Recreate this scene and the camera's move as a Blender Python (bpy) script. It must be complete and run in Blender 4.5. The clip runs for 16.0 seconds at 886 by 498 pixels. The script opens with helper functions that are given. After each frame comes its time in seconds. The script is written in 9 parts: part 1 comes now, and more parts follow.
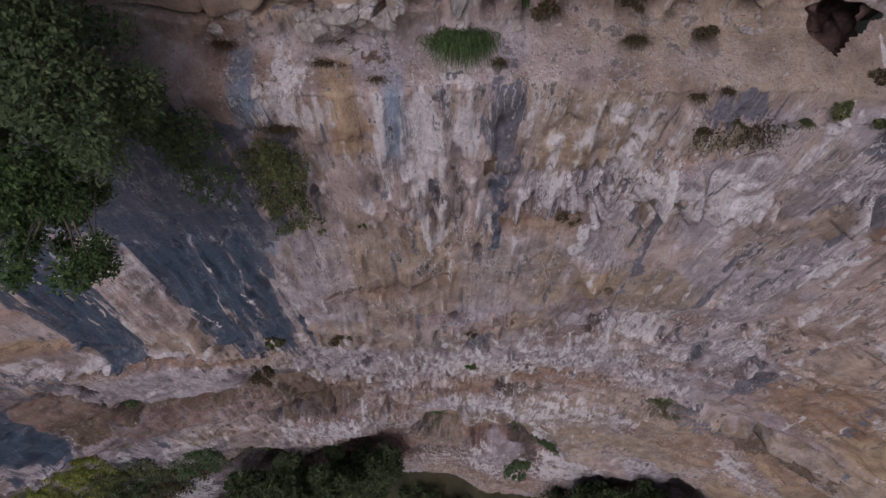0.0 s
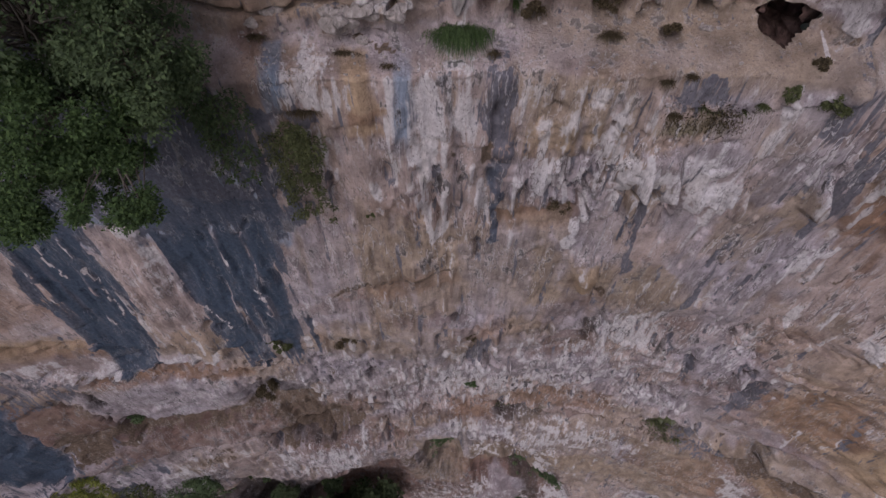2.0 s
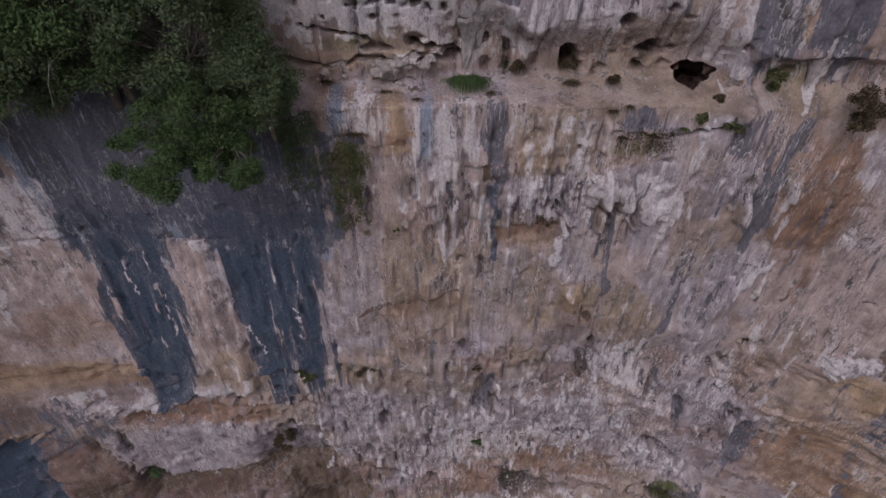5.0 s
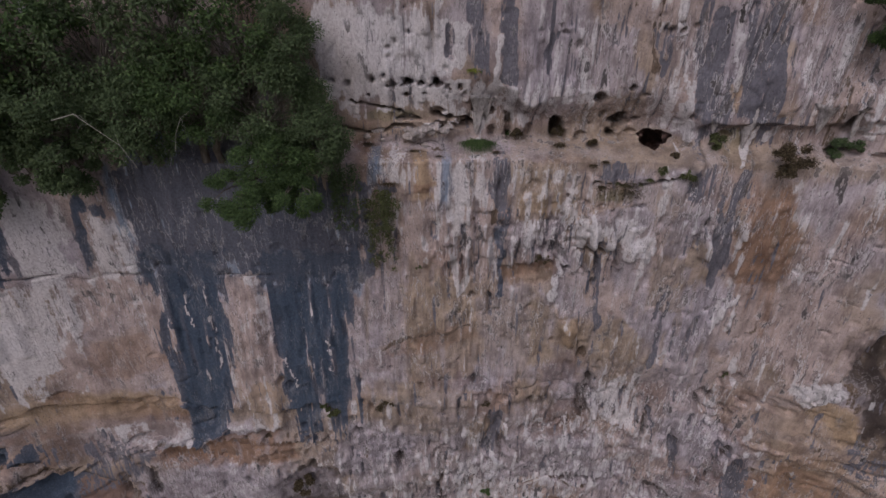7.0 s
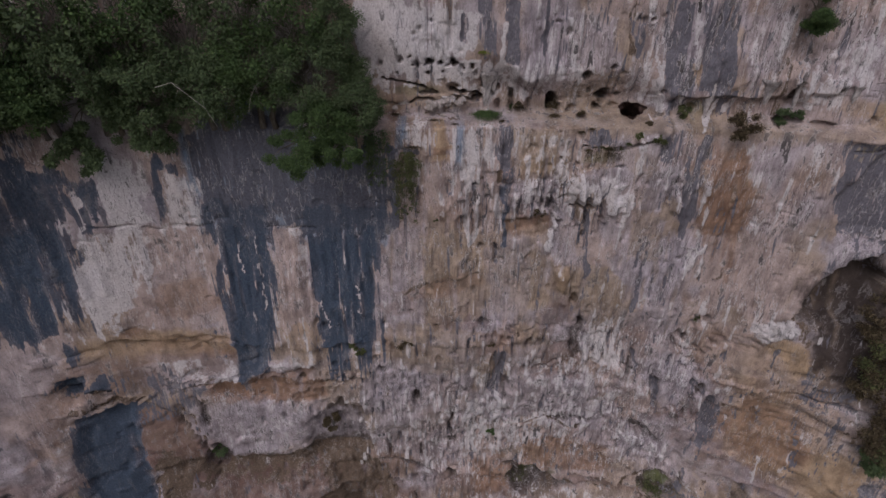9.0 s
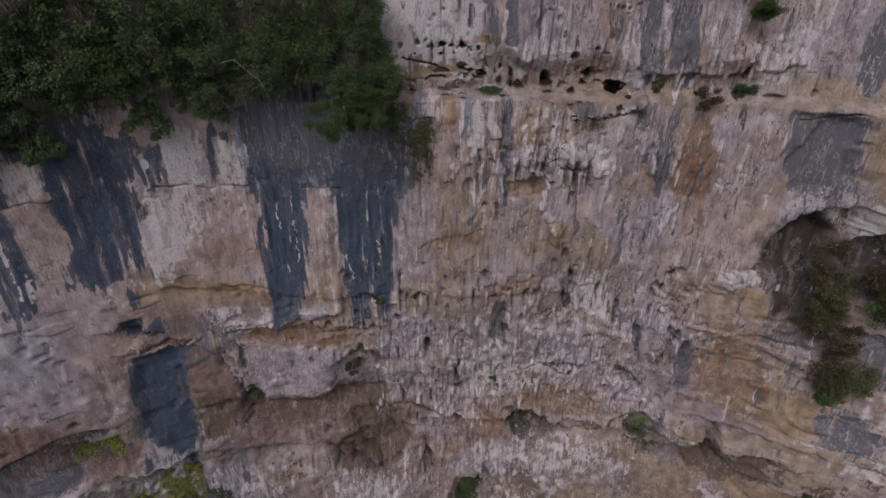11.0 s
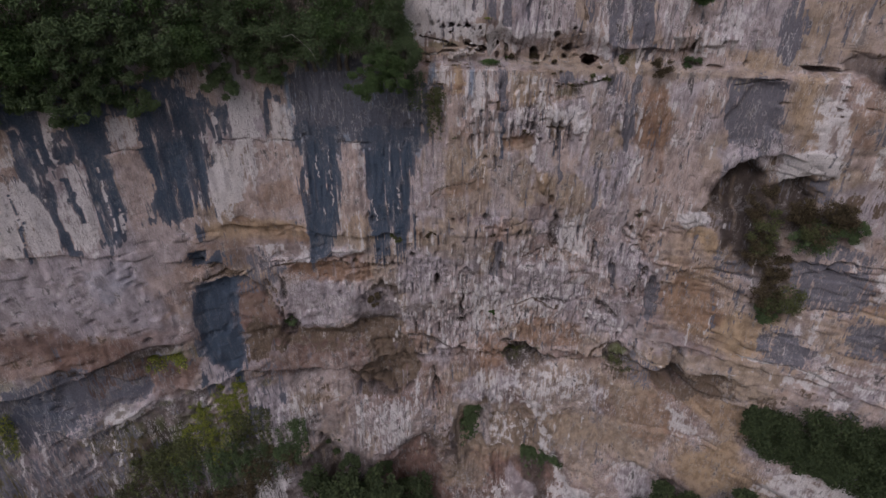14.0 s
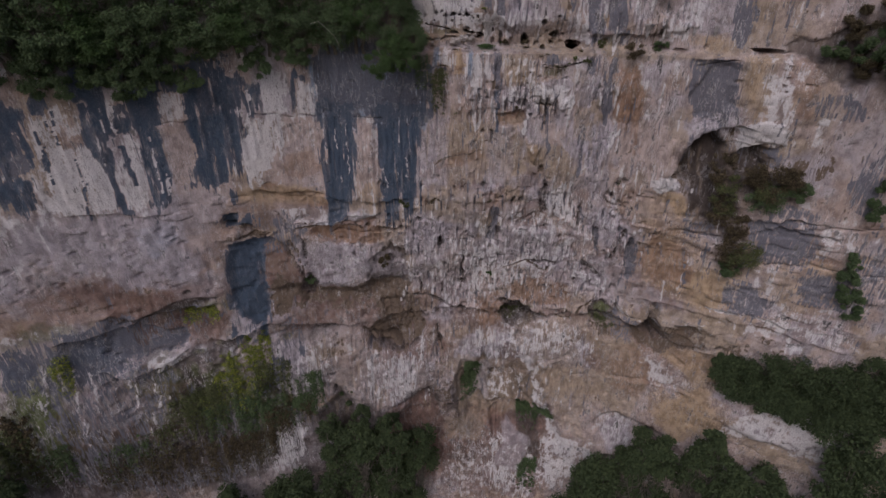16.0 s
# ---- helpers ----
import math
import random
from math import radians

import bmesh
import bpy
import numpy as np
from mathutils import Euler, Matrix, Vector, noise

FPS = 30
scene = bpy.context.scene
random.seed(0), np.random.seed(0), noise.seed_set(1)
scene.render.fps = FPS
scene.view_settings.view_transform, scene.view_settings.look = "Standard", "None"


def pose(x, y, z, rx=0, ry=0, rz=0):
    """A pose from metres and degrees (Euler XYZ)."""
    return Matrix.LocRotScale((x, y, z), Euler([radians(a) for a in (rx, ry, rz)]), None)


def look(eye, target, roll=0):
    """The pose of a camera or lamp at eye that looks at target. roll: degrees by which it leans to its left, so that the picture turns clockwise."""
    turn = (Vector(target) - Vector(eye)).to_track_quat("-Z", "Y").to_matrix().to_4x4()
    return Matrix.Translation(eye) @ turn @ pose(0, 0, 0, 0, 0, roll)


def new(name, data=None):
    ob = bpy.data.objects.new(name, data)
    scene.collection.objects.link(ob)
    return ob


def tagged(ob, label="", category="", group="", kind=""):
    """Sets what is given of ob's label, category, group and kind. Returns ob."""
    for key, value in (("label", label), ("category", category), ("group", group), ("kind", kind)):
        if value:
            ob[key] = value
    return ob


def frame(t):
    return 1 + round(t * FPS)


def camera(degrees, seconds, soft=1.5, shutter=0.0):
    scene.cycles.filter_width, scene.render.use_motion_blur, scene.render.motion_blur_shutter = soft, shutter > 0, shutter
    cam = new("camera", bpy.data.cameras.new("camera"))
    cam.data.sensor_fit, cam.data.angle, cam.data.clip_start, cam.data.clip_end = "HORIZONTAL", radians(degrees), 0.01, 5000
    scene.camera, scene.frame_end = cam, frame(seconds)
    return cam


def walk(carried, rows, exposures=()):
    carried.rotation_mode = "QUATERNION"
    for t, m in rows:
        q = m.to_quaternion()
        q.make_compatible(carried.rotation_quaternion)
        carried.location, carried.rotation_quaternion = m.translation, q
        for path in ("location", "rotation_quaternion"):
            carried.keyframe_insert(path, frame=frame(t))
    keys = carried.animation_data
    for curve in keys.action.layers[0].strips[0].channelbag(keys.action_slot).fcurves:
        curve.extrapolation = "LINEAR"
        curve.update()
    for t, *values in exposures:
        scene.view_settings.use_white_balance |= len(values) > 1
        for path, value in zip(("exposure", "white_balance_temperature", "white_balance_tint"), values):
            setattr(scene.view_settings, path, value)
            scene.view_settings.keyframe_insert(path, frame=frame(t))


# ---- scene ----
EXPOSURE = -0.25
cam = camera(78.3, 16.0, soft=1.5)
METRES, EYE, TILT, LEAN, TURN = 40.0, 80.0, -60.0, 0.0, 0.0
ROWS = [
    (0.0, 0.0, 0.0, 0.0, 0.0, 0.0, -0.0),
    (0.5, -0.0009, -0.0048, -0.0077, 0.0, 1.37, -0.02),
    (1.0, -0.0015, -0.0114, -0.0182, -0.01, 2.73, 0.01),
    (1.5, -0.0016, -0.0199, -0.0317, -0.02, 4.09, 0.01),
    (2.0, -0.0014, -0.0298, -0.0476, -0.03, 5.44, -0.01),
    (2.5, -0.0015, -0.0408, -0.0657, -0.02, 6.79, 0.01),
    (3.0, -0.0024, -0.0528, -0.0856, -0.03, 8.47, -0.01),
    (3.5, -0.0037, -0.0653, -0.1069, -0.04, 10.59, -0.02),
    (4.0, -0.0055, -0.0778, -0.13, -0.02, 13.37, -0.02),
    (4.5, -0.008, -0.0908, -0.1536, -0.01, 16.82, 0.0),
    (5.0, -0.0113, -0.1041, -0.1776, 0.0, 20.14, 0.03),
    (5.2, -0.0126, -0.1095, -0.1874, 0.0, 21.47, 0.03),
    (7.3, -0.0305, -0.1754, -0.2969, 0.01, 31.2, 0.06),
    (7.5, -0.0323, -0.182, -0.3082, 0.01, 31.23, 0.06),
    (8.0, -0.0368, -0.1984, -0.3365, 0.01, 31.2, 0.04),
    (8.5, -0.0414, -0.2156, -0.3646, 0.0, 31.13, 0.02),
    (9.0, -0.0456, -0.233, -0.3929, 0.01, 31.06, 0.02),
    (11.5, -0.0628, -0.3236, -0.5395, 0.07, 30.77, 0.02),
    (12.0, -0.0657, -0.3424, -0.5705, 0.07, 30.74, 0.01),
    (12.5, -0.0685, -0.3618, -0.6018, 0.08, 30.68, 0.01),
    (13.0, -0.071, -0.3817, -0.634, 0.1, 30.63, -0.02),
    (13.5, -0.0732, -0.4024, -0.6673, 0.08, 30.58, -0.04),
    (14.0, -0.0743, -0.4236, -0.702, 0.11, 30.55, -0.08),
    (14.5, -0.0759, -0.4457, -0.7375, 0.13, 30.49, -0.08),
    (15.0, -0.0774, -0.4684, -0.7743, 0.14, 30.44, -0.07),
    (15.5, -0.0784, -0.4922, -0.8119, 0.16, 30.36, -0.09),
    (16.0, -0.0794, -0.517, -0.8509, 0.16, 30.3, -0.06),
]
walk(cam, [(t, pose(0, 0, EYE, TILT, LEAN, TURN) @ pose(METRES * x, METRES * y, METRES * z, 90 + pitch, roll, yaw)) for t, x, y, z, yaw, pitch, roll in ROWS],
     exposures=[(0.0, EXPOSURE, 5950, 14), (5.0, EXPOSURE, 5950, 14), (8.0, EXPOSURE, 6050, 11), (16.0, EXPOSURE, 6050, 11)])

# ---- world, sun ----
world = bpy.data.worlds.new("overcast_sky")
scene.world = world
world.use_nodes = True
wn = world.node_tree.nodes
sky = wn.new("ShaderNodeTexSky")
sky.sky_type = "NISHITA"
sky.sun_disc = False
sky.sun_elevation = radians(44)
sky.sun_rotation = radians(190)
sky.dust_density = 4.0
sky.air_density = 1.0
wn["Background"].inputs["Strength"].default_value = 0.10
world.node_tree.links.new(sky.outputs["Color"], wn["Background"].inputs["Color"])
sun_data = bpy.data.lights.new("sun", "SUN")
sun_data.energy = 1.1
sun_data.angle = radians(25)
sun_data.color = (1.0, 0.97, 0.94)
sun = new("sun", sun_data)
sun.matrix_world = look((-55, -75, 150), (0, 8, 55))

# ---- form of the cliff: a grid in x and z, pushed out of the wall plane ----
XS = np.concatenate([np.arange(-80, -45, 0.5), np.arange(-45, -14, 0.15), np.arange(-14, 15, 0.082),
                     np.arange(15, 42, 0.15), np.arange(42, 80.1, 0.5)])
ZS = np.concatenate([np.arange(-2, 10, 0.4), np.arange(10, 28, 0.2), np.arange(28, 46, 0.12), np.arange(46, 58, 0.09), np.arange(58, 72.3, 0.07),
                     np.arange(72.3, 75.6, 0.035), np.arange(75.6, 79, 0.08), np.arange(79, 112, 1.0)])
GX, GZ = np.meshgrid(XS, ZS)


def lattice(u, v, seed):
    """Smooth noise from -1 to 1 on a random lattice of unit cells."""
    table = np.random.RandomState(seed).uniform(-1, 1, (256, 256))
    i, j = np.floor(u).astype(int), np.floor(v).astype(int)
    a, b = u - i, v - j
    a, b = a * a * a * (a * (a * 6 - 15) + 10), b * b * b * (b * (b * 6 - 15) + 10)
    i, j, k, m = i & 255, j & 255, (i + 1) & 255, (j + 1) & 255
    return (table[i, j] * (1 - a) + table[k, j] * a) * (1 - b) + (table[i, m] * (1 - a) + table[k, m] * a) * b


def fractal(u, v, seed, octaves=4, gain=0.5):
    total, size = np.zeros_like(u), 1.0
    for n in range(octaves):
        total += size * lattice(u * 2.03 ** n + 17.3 * n, v * 2.03 ** n + 9.1 * n, seed + n)
        size *= gain
    return total


def step(v, a, b):
    s = np.clip((v - a) / (b - a), 0, 1)
    return s * s * (3 - 2 * s)


def lip_height(x):
    """Height of the long ledge low on the wall."""
    return 43.6 + 0.0085 * np.clip(np.abs(x) - 10, 0, 24) ** 2


def roof_height(x):
    """Height of the edge of the overhanging upper wall above the bench."""
    return 75.2 - 0.75 * step(x, -5.0, -2.0) + 0.08 * np.sin(x * 2.3) + 0.25 * step(x, 2.0, 6.0) - 0.7 * step(x, 7.6, 9.0)


def bowl(x):
    d = np.abs(x) - 16
    return 0.25 * (np.sqrt(d * d + 25) + d)


def wall_y(x, z):
    """Large form: a hollow bowl, leaning out above, with a bench under an overhang."""
    middle = np.exp(-(x / 15) ** 2)
    y = 8.6 - bowl(x) + middle * (1.7 * step(z, 60, 46) - 0.1 * step(z, 43, 37)) - 0.4 * step(z, 66, 71)
    y = y - 0.9 * step(x, 14, 17) * step(z, 54, 58) - 0.9 * step(x, 19, 23) * step(z, 58, 54) * step(z, 20, 32)
    y = y - 0.10 * np.clip(30 - z, 0, 25) * step(x, 0, 6)
    y = y + 0.6 * np.exp(-((x - 9) / 4.5) ** 2) * step(z, 61.5, 59.5) * step(z, 42, 45) - 0.4 * step(x, 1, -2) * step(x, -14, -11) * step(z, 49, 52)
    bench = step(x, -16, -6) * (1 - 0.5 * step(x, 8, 10)) * (1 - 0.6 * step(x, 18, 26))
    bench = bench * (1 - 0.35 * step(x, 2.5, 0.5))
    y = y + 1.5 * bench * step(z, 72.45, 73.1)
    upper = 8.0 + 0.5 * step(x, 2.5, 0.5) + 0.8 * step(x, 1.0, 3.5) * step(x, 9.5, 7.5) + 0.3 * step(x, 7, 9) - bowl(x) * 0.85 - 0.04 * (z - 75)
    top = roof_height(x)
    blunt = 0.25 + 0.9 * step(x, 1.5, 4.0) * step(x, 9.5, 8.0)
    left = 1.4 * step(x, 2.5, 1.0)
    return y + (np.minimum(upper, y) - y) * step(z, top - blunt, top + 0.5 * blunt + left)


OUT = np.zeros_like(GX)

# ---- relief and colour of the rock ----
PINK, TAN, OCHRE = (0.372, 0.289, 0.275), (0.305, 0.23, 0.18), (0.35, 0.246, 0.168)
LILAC, PALE, CHALK = (0.352, 0.305, 0.342), (0.52, 0.46, 0.45), (0.68, 0.63, 0.64)
SLATE, INK, BLUE = (0.05, 0.066, 0.10), (0.03, 0.04, 0.062), (0.19, 0.24, 0.33)
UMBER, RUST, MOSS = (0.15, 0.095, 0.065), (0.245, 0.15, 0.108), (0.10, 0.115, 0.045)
DUSK = (0.09, 0.092, 0.12)
# The near-black tone is soil low on the wall and painted shade in hollows.
SMOKE, LOAM_SHADE, MAROON = (0.15, 0.135, 0.15), (0.06, 0.045, 0.042), (0.155, 0.095, 0.082)
TONE = np.zeros(GX.shape + (3,))
UPRIGHT = np.zeros(GX.shape)  # how strongly the rock is drawn out into upright runs
STAIN = np.zeros(GX.shape + (4,))  # how far soot-dark runs, pale lime and brown crust cover the rock, and how blue-black the runs are


def window(x0, x1, z0, z1):
    i, j = np.searchsorted(ZS, (z0, z1))
    k, m = np.searchsorted(XS, (x0, x1))
    return slice(i, j), slice(k, m)


def tint(part, mask, tone):
    """Lays a colour on: dark runs, lime and crust as cover, the rest as the rock's own colour or, in hollows, painted
    shade.
    """
    m = np.clip(mask, 0, 1)
    cover = {SMOKE: (0.9, 0, 0, 0), DUSK: (1.2, 0, 0, 0.5), SLATE: (1.22, 0, 0, 0.9), INK: (1.28, 0, 0, 1), CHALK: (0, 1, 0, 0), PALE: (0, 0.68, 0, 0), UMBER: (0, 0, 1, 0)}
    if tone in cover:
        STAIN[part] = STAIN[part] * (1 - m[..., None]) + np.array(cover[tone]) * m[..., None]
    else:
        TONE[part] = TONE[part] * (1 - m[..., None]) + np.array(tone) * m[..., None]
        STAIN[part][..., 1:3] = STAIN[part][..., 1:3] * (1 - (1.0 if tone == LOAM_SHADE else 0.6) * m[..., None])


SERIAL = [100]


def serial():
    SERIAL[0] += 7
    return SERIAL[0]


def streak(x, top, bottom, width, tone, strength=0.8, lean=0.0):
    """A stain run down the wall, ragged at its sides and foot."""
    n, w = serial(), width / 2
    p = window(x - 2.2 * w - abs(lean) * (top - bottom), x + 2.2 * w + abs(lean) * (top - bottom), bottom - 1.5, top + 0.6)
    gx, gz = GX[p], GZ[p]
    d = (gx - x - lean * (top - gz)) / w + 0.2 * lattice(gz / 2.5, gx * 0, n)
    threads = fractal(gx * 2.6, gz * 0.22, n + 1, 3)
    side = step(np.abs(d) + 0.28 * threads, 1.12, 0.75)
    run = (top - bottom)
    foot = step(gz - bottom + 0.3 * run * fractal(gx * 3.6, gz * 0.05, n + 2, 3, 0.7) * step(gz, top, bottom), -0.15 * run, 0.3 * run)
    head = step(gz + 0.25 * threads, top + 0.3, top - 0.3)
    tint(p, strength ** 0.7 * side * foot * head * (0.92 + 0.2 * threads), tone)


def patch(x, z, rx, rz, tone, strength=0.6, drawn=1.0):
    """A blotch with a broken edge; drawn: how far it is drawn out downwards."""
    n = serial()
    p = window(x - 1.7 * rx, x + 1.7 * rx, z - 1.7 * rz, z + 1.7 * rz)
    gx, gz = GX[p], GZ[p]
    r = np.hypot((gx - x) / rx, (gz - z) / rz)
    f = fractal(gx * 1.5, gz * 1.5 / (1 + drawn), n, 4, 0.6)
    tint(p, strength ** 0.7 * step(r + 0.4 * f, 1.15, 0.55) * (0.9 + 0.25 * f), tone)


def pit(x, z, rx, rz, depth):
    """A solution hole: a hollow with a sharp roof."""
    n = serial()
    p = window(x - 2 * rx, x + 2 * rx, z - 2 * rz, z + 2 * rz)
    gx, gz = GX[p], GZ[p]
    r = np.hypot((gx - x) / rx, (gz - z) / rz) + 0.3 * fractal(gx * 0.8 / rx, gz * 0.8 / rz, n, 2)
    OUT[p] -= depth * step(r, 1.05, 0.8)


def notch(x0, z0, x1, z1, height, depth, lip=0.15):
    """A long crevice under a ledge, with a thin lip of rock under it."""
    n = serial()
    p = window(min(x0, x1) - 1, max(x0, x1) + 1, min(z0, z1) - 4 * height - 1, max(z0, z1) + 4 * height + 1)
    gx, gz = GX[p], GZ[p]
    s = (gx - x0) / (x1 - x0)
    line = z0 + (z1 - z0) * np.clip(s, 0, 1) + 0.3 * fractal(gx * 0.45, gx * 0, n, 4)
    ends = step(s, -0.02, 0.08) * step(s, 1.02, 0.92)
    d = (gz - line) / (height * (0.7 + 0.6 * fractal(gx * 0.6, gx * 0, n + 5, 3)).clip(0.15 * height))
    OUT[p] -= depth * ends * step(d, -0.15, 0.25) * step(d, 1.15, 0.75)
    OUT[p] += lip * ends * step(d, -6.0, -0.3) * step(d, 0.1, -0.3) * (0.6 + 0.6 * lattice(gx * 0.7, gx * 0, n + 9))


def swell(x, z, rx, rz, out, hard=0.3):
    """A boss or flake of rock that stands out (or, with out below 0, a hollow)."""
    n = serial()
    p = window(x - 1.6 * rx, x + 1.6 * rx, z - 1.6 * rz, z + 1.6 * rz)
    gx, gz = GX[p], GZ[p]
    r = np.hypot((gx - x) / rx, (gz - z) / rz) + 0.25 * fractal(gx * 1.3 / rx, gz * 1.3 / rz, n, 3)
    OUT[p] += out * step(r, 1.1, hard)


def brow(points, out, back, rise, fall, tone=None, band=0.8, strength=0.8):
    """A ledge along a line: the rock above stands out to a crisp lip, the rock below is set back and may carry a crust
    that also paints the lip's shade.
    """
    n = serial()
    xs, zs = [q[0] for q in points], [q[1] for q in points]
    p = window(xs[0] - 1.5, xs[-1] + 1.5, min(zs) - 5 * fall - 1, max(zs) + 4 * rise + 1)
    gx, gz = GX[p], GZ[p]
    d = gz - np.interp(gx, xs, zs) - 0.14 * fractal(gx * 0.9, gx * 0, n, 4, 0.6)
    ends = step(gx, xs[0] - 0.8, xs[0] + 0.8) * step(gx, xs[-1] + 0.8, xs[-1] - 0.8)
    var = np.clip(0.75 + 0.55 * fractal(gx / 2.2, gx * 0, n + 5, 3), 0.1, 1.5)
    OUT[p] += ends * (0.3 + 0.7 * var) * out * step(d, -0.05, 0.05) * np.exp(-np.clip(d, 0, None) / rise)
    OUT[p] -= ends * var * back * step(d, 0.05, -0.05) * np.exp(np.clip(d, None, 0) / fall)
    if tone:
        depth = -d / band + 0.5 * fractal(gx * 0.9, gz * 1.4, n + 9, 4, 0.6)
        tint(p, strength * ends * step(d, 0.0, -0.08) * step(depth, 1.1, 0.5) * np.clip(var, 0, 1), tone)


def ground_coat():
    """The rock all over: its large swells, flutes, crags, cracks and the drift of its colours."""
    bed = fractal(GX / 5.0, GZ / 7.0, 1, 3)
    warp = fractal(GX / 2.0, GZ / 3.0, 5, 3)
    ribs = 1 - np.abs(fractal(GX / 0.85 + 0.5 * bed, GZ / 6.0 + 0.3 * warp, 11, 3, 0.55)) * 1.6
    crag = fractal(GX / 1.1, GZ / 0.9, 21, 4, 0.55)
    blocks = fractal(GX / 2.2 + 0.4 * warp, GZ / 2.2 + 0.3 * crag, 31, 3, 0.55) * 2.4
    blocks = np.floor(blocks) + step(blocks - np.floor(blocks), 0.72, 1.0)
    rough = step(GZ, 62, 55)
    low = step(GZ, lip_height(GX) + 8, lip_height(GX) + 1)
    bench = step(GZ, 72.2, 72.6) * step(GZ, 75.4, 75.1) * step(GX, -7, -5) * step(GX, 10, 8)
    where = step(lattice(GX / 3.5, GZ / 4.5, 6) + 0.5 * warp, -0.3, 0.5)
    fine = 1 - 1.7 * np.abs(fractal(GX / 0.34 + 0.3 * warp, GZ / 2.6, 15, 3, 0.6))
    OUT[:] += 0.18 * bed + ((0.11 * ribs + 0.05 * fine + 0.05 * fine * rough * step(np.abs(GX - 3), 15, 9)) * (0.3 + 0.7 * where) * (1 - 0.3 * low) + 0.04 * crag * (0.25 + 0.5 * rough) + 0.09 * blocks * ((0.05 + 0.12 * rough) * (1 - 0.9 * step(np.abs(GX), 11, 17)) + 0.14 * low * (1 - 0.8 * step(np.abs(GX), 11, 17)))) * (1 - 0.35 * bench)
    OUT[:] += 0.025 * fractal(GX / 0.33, GZ / 0.5, 41, 2) * (0.25 + 0.75 * rough) * where
    # beds of the lower wall, each with a small lip
    beds = fractal(GX / 6.0, GZ / 1.6 + 0.4 * warp, 37, 4, 0.55) * 2.6
    edge = beds - np.floor(beds)
    below = step(GZ, 62, 57)
    OUT[:] += 0.035 * (np.floor(beds) + step(edge, 0.85, 1.0)) * below * (0.3 + 0.7 * step(lattice(GX / 4.0, GZ / 3.0, 39), -0.4, 0.3)) * (1 - 0.95 * step(np.abs(GX), 11, 17))
    scallop = fractal(GX / 1.5, GZ / 1.0 + 0.3 * warp, 43, 4, 0.55) * 2.2
    OUT[:] += 0.025 * (np.floor(scallop) + step(scallop - np.floor(scallop), 0.8, 1.0)) * rough * step(np.abs(GX - 1), 15, 11) * step(lattice(GX / 2.6, GZ / 2.2, 45), -0.35, 0.35)
    # hollows and cracks
    holes = fractal(GX / 0.45, GZ / 0.4, 51, 2)
    OUT[:] -= 0.34 * step(holes, 0.78, 1.0) * (0.15 + 0.85 * rough) * step(lattice(GX / 2.5, GZ / 2.0, 57), 0.0, 0.5)
    crack = np.abs(fractal(GX / 1.3, GZ / 4.0 + 0.4 * warp, 53, 3))
    OUT[:] -= 0.14 * step(crack, 0.07, 0.0) * step(lattice(GX / 3.0, GZ / 4.0, 59), 0.05, 0.5)
    # colours
    drift = fractal(GX / 4.0, GZ / 5.0, 71, 4) + 0.25 * warp
    TONE[:] = PINK
    calm = step(fractal(GX / 1.6, GZ / 2.4, 7, 3), -0.45, 0.6)
    UPRIGHT[:] = (1 - 0.4 * below * (1 - np.exp(-((GX - 7) / 10) ** 2))) * (1 - 0.5 * low) * (1 - 0.85 * bench) * (0.1 + 0.9 * calm) * (0.4 + 0.6 * where)
    UPRIGHT[:] = np.maximum(UPRIGHT, 0.8 * step(np.abs(GX - 3), 15, 9) * step(GZ, 43, 46) * step(GZ, 62, 58) * (0.35 + 0.65 * calm))
    UPRIGHT[:] = np.maximum(UPRIGHT, 0.75 * step(GZ, lip_height(GX) - 0.5, lip_height(GX) - 1.5))
    every = (slice(None), slice(None))
    tint(every, step(drift, -0.1, 0.7) * 0.8, TAN)
    tint(every, step(fractal(GX / 3.0, GZ / 4.0, 91, 4), 0.05, 0.7) * 0.8, LILAC)
    tint(every, step(fractal(GX / 2.0, GZ / 2.6, 95, 4), 0.45, 1.0) * 0.35, RUST)
    tint(every, 0.55 * step(GX, -4, -12) * step(GZ, 64, 58) * step(fractal(GX / 3.5, GZ / 2.5, 97, 3), -0.6, 0.3), LILAC)
    upright = (1 - 0.45 * below) * (1 - 0.7 * low) * (1 - 0.8 * bench)
    flat = fractal(GX / 1.5, GZ / 0.55, 63, 4, 0.6) * below
    tall = fractal(GX / 0.55, GZ / 4.5, 61, 4, 0.65)
    fleck = fractal(GX / 0.6, GZ / 0.6, 81, 4, 0.6)
    STAIN[..., 1] = 0.15 + 0.26 * tall * upright + 0.14 * flat + 0.16 * fleck * (0.4 + 0.6 * rough) + 0.14 * fractal(GX / 3, GZ / 3, 83, 3)
    tall = fractal(GX / 0.45, GZ / 3.2, 65, 4, 0.65)
    STAIN[..., 2] = 0.15 + 0.22 * tall * upright - 0.14 * flat + 0.14 * fractal(GX / 0.7, GZ / 0.5, 85, 4, 0.6) + 0.12 * fractal(GX / 2.5, GZ / 1.5, 87, 3)
    STAIN[..., 0] = 0.10 * np.clip(fractal(GX / 0.5, GZ / 5.0, 67, 3) + 0.5 * fractal(GX / 5, GZ / 8, 69, 2), 0, 2) * upright


ground_coat()


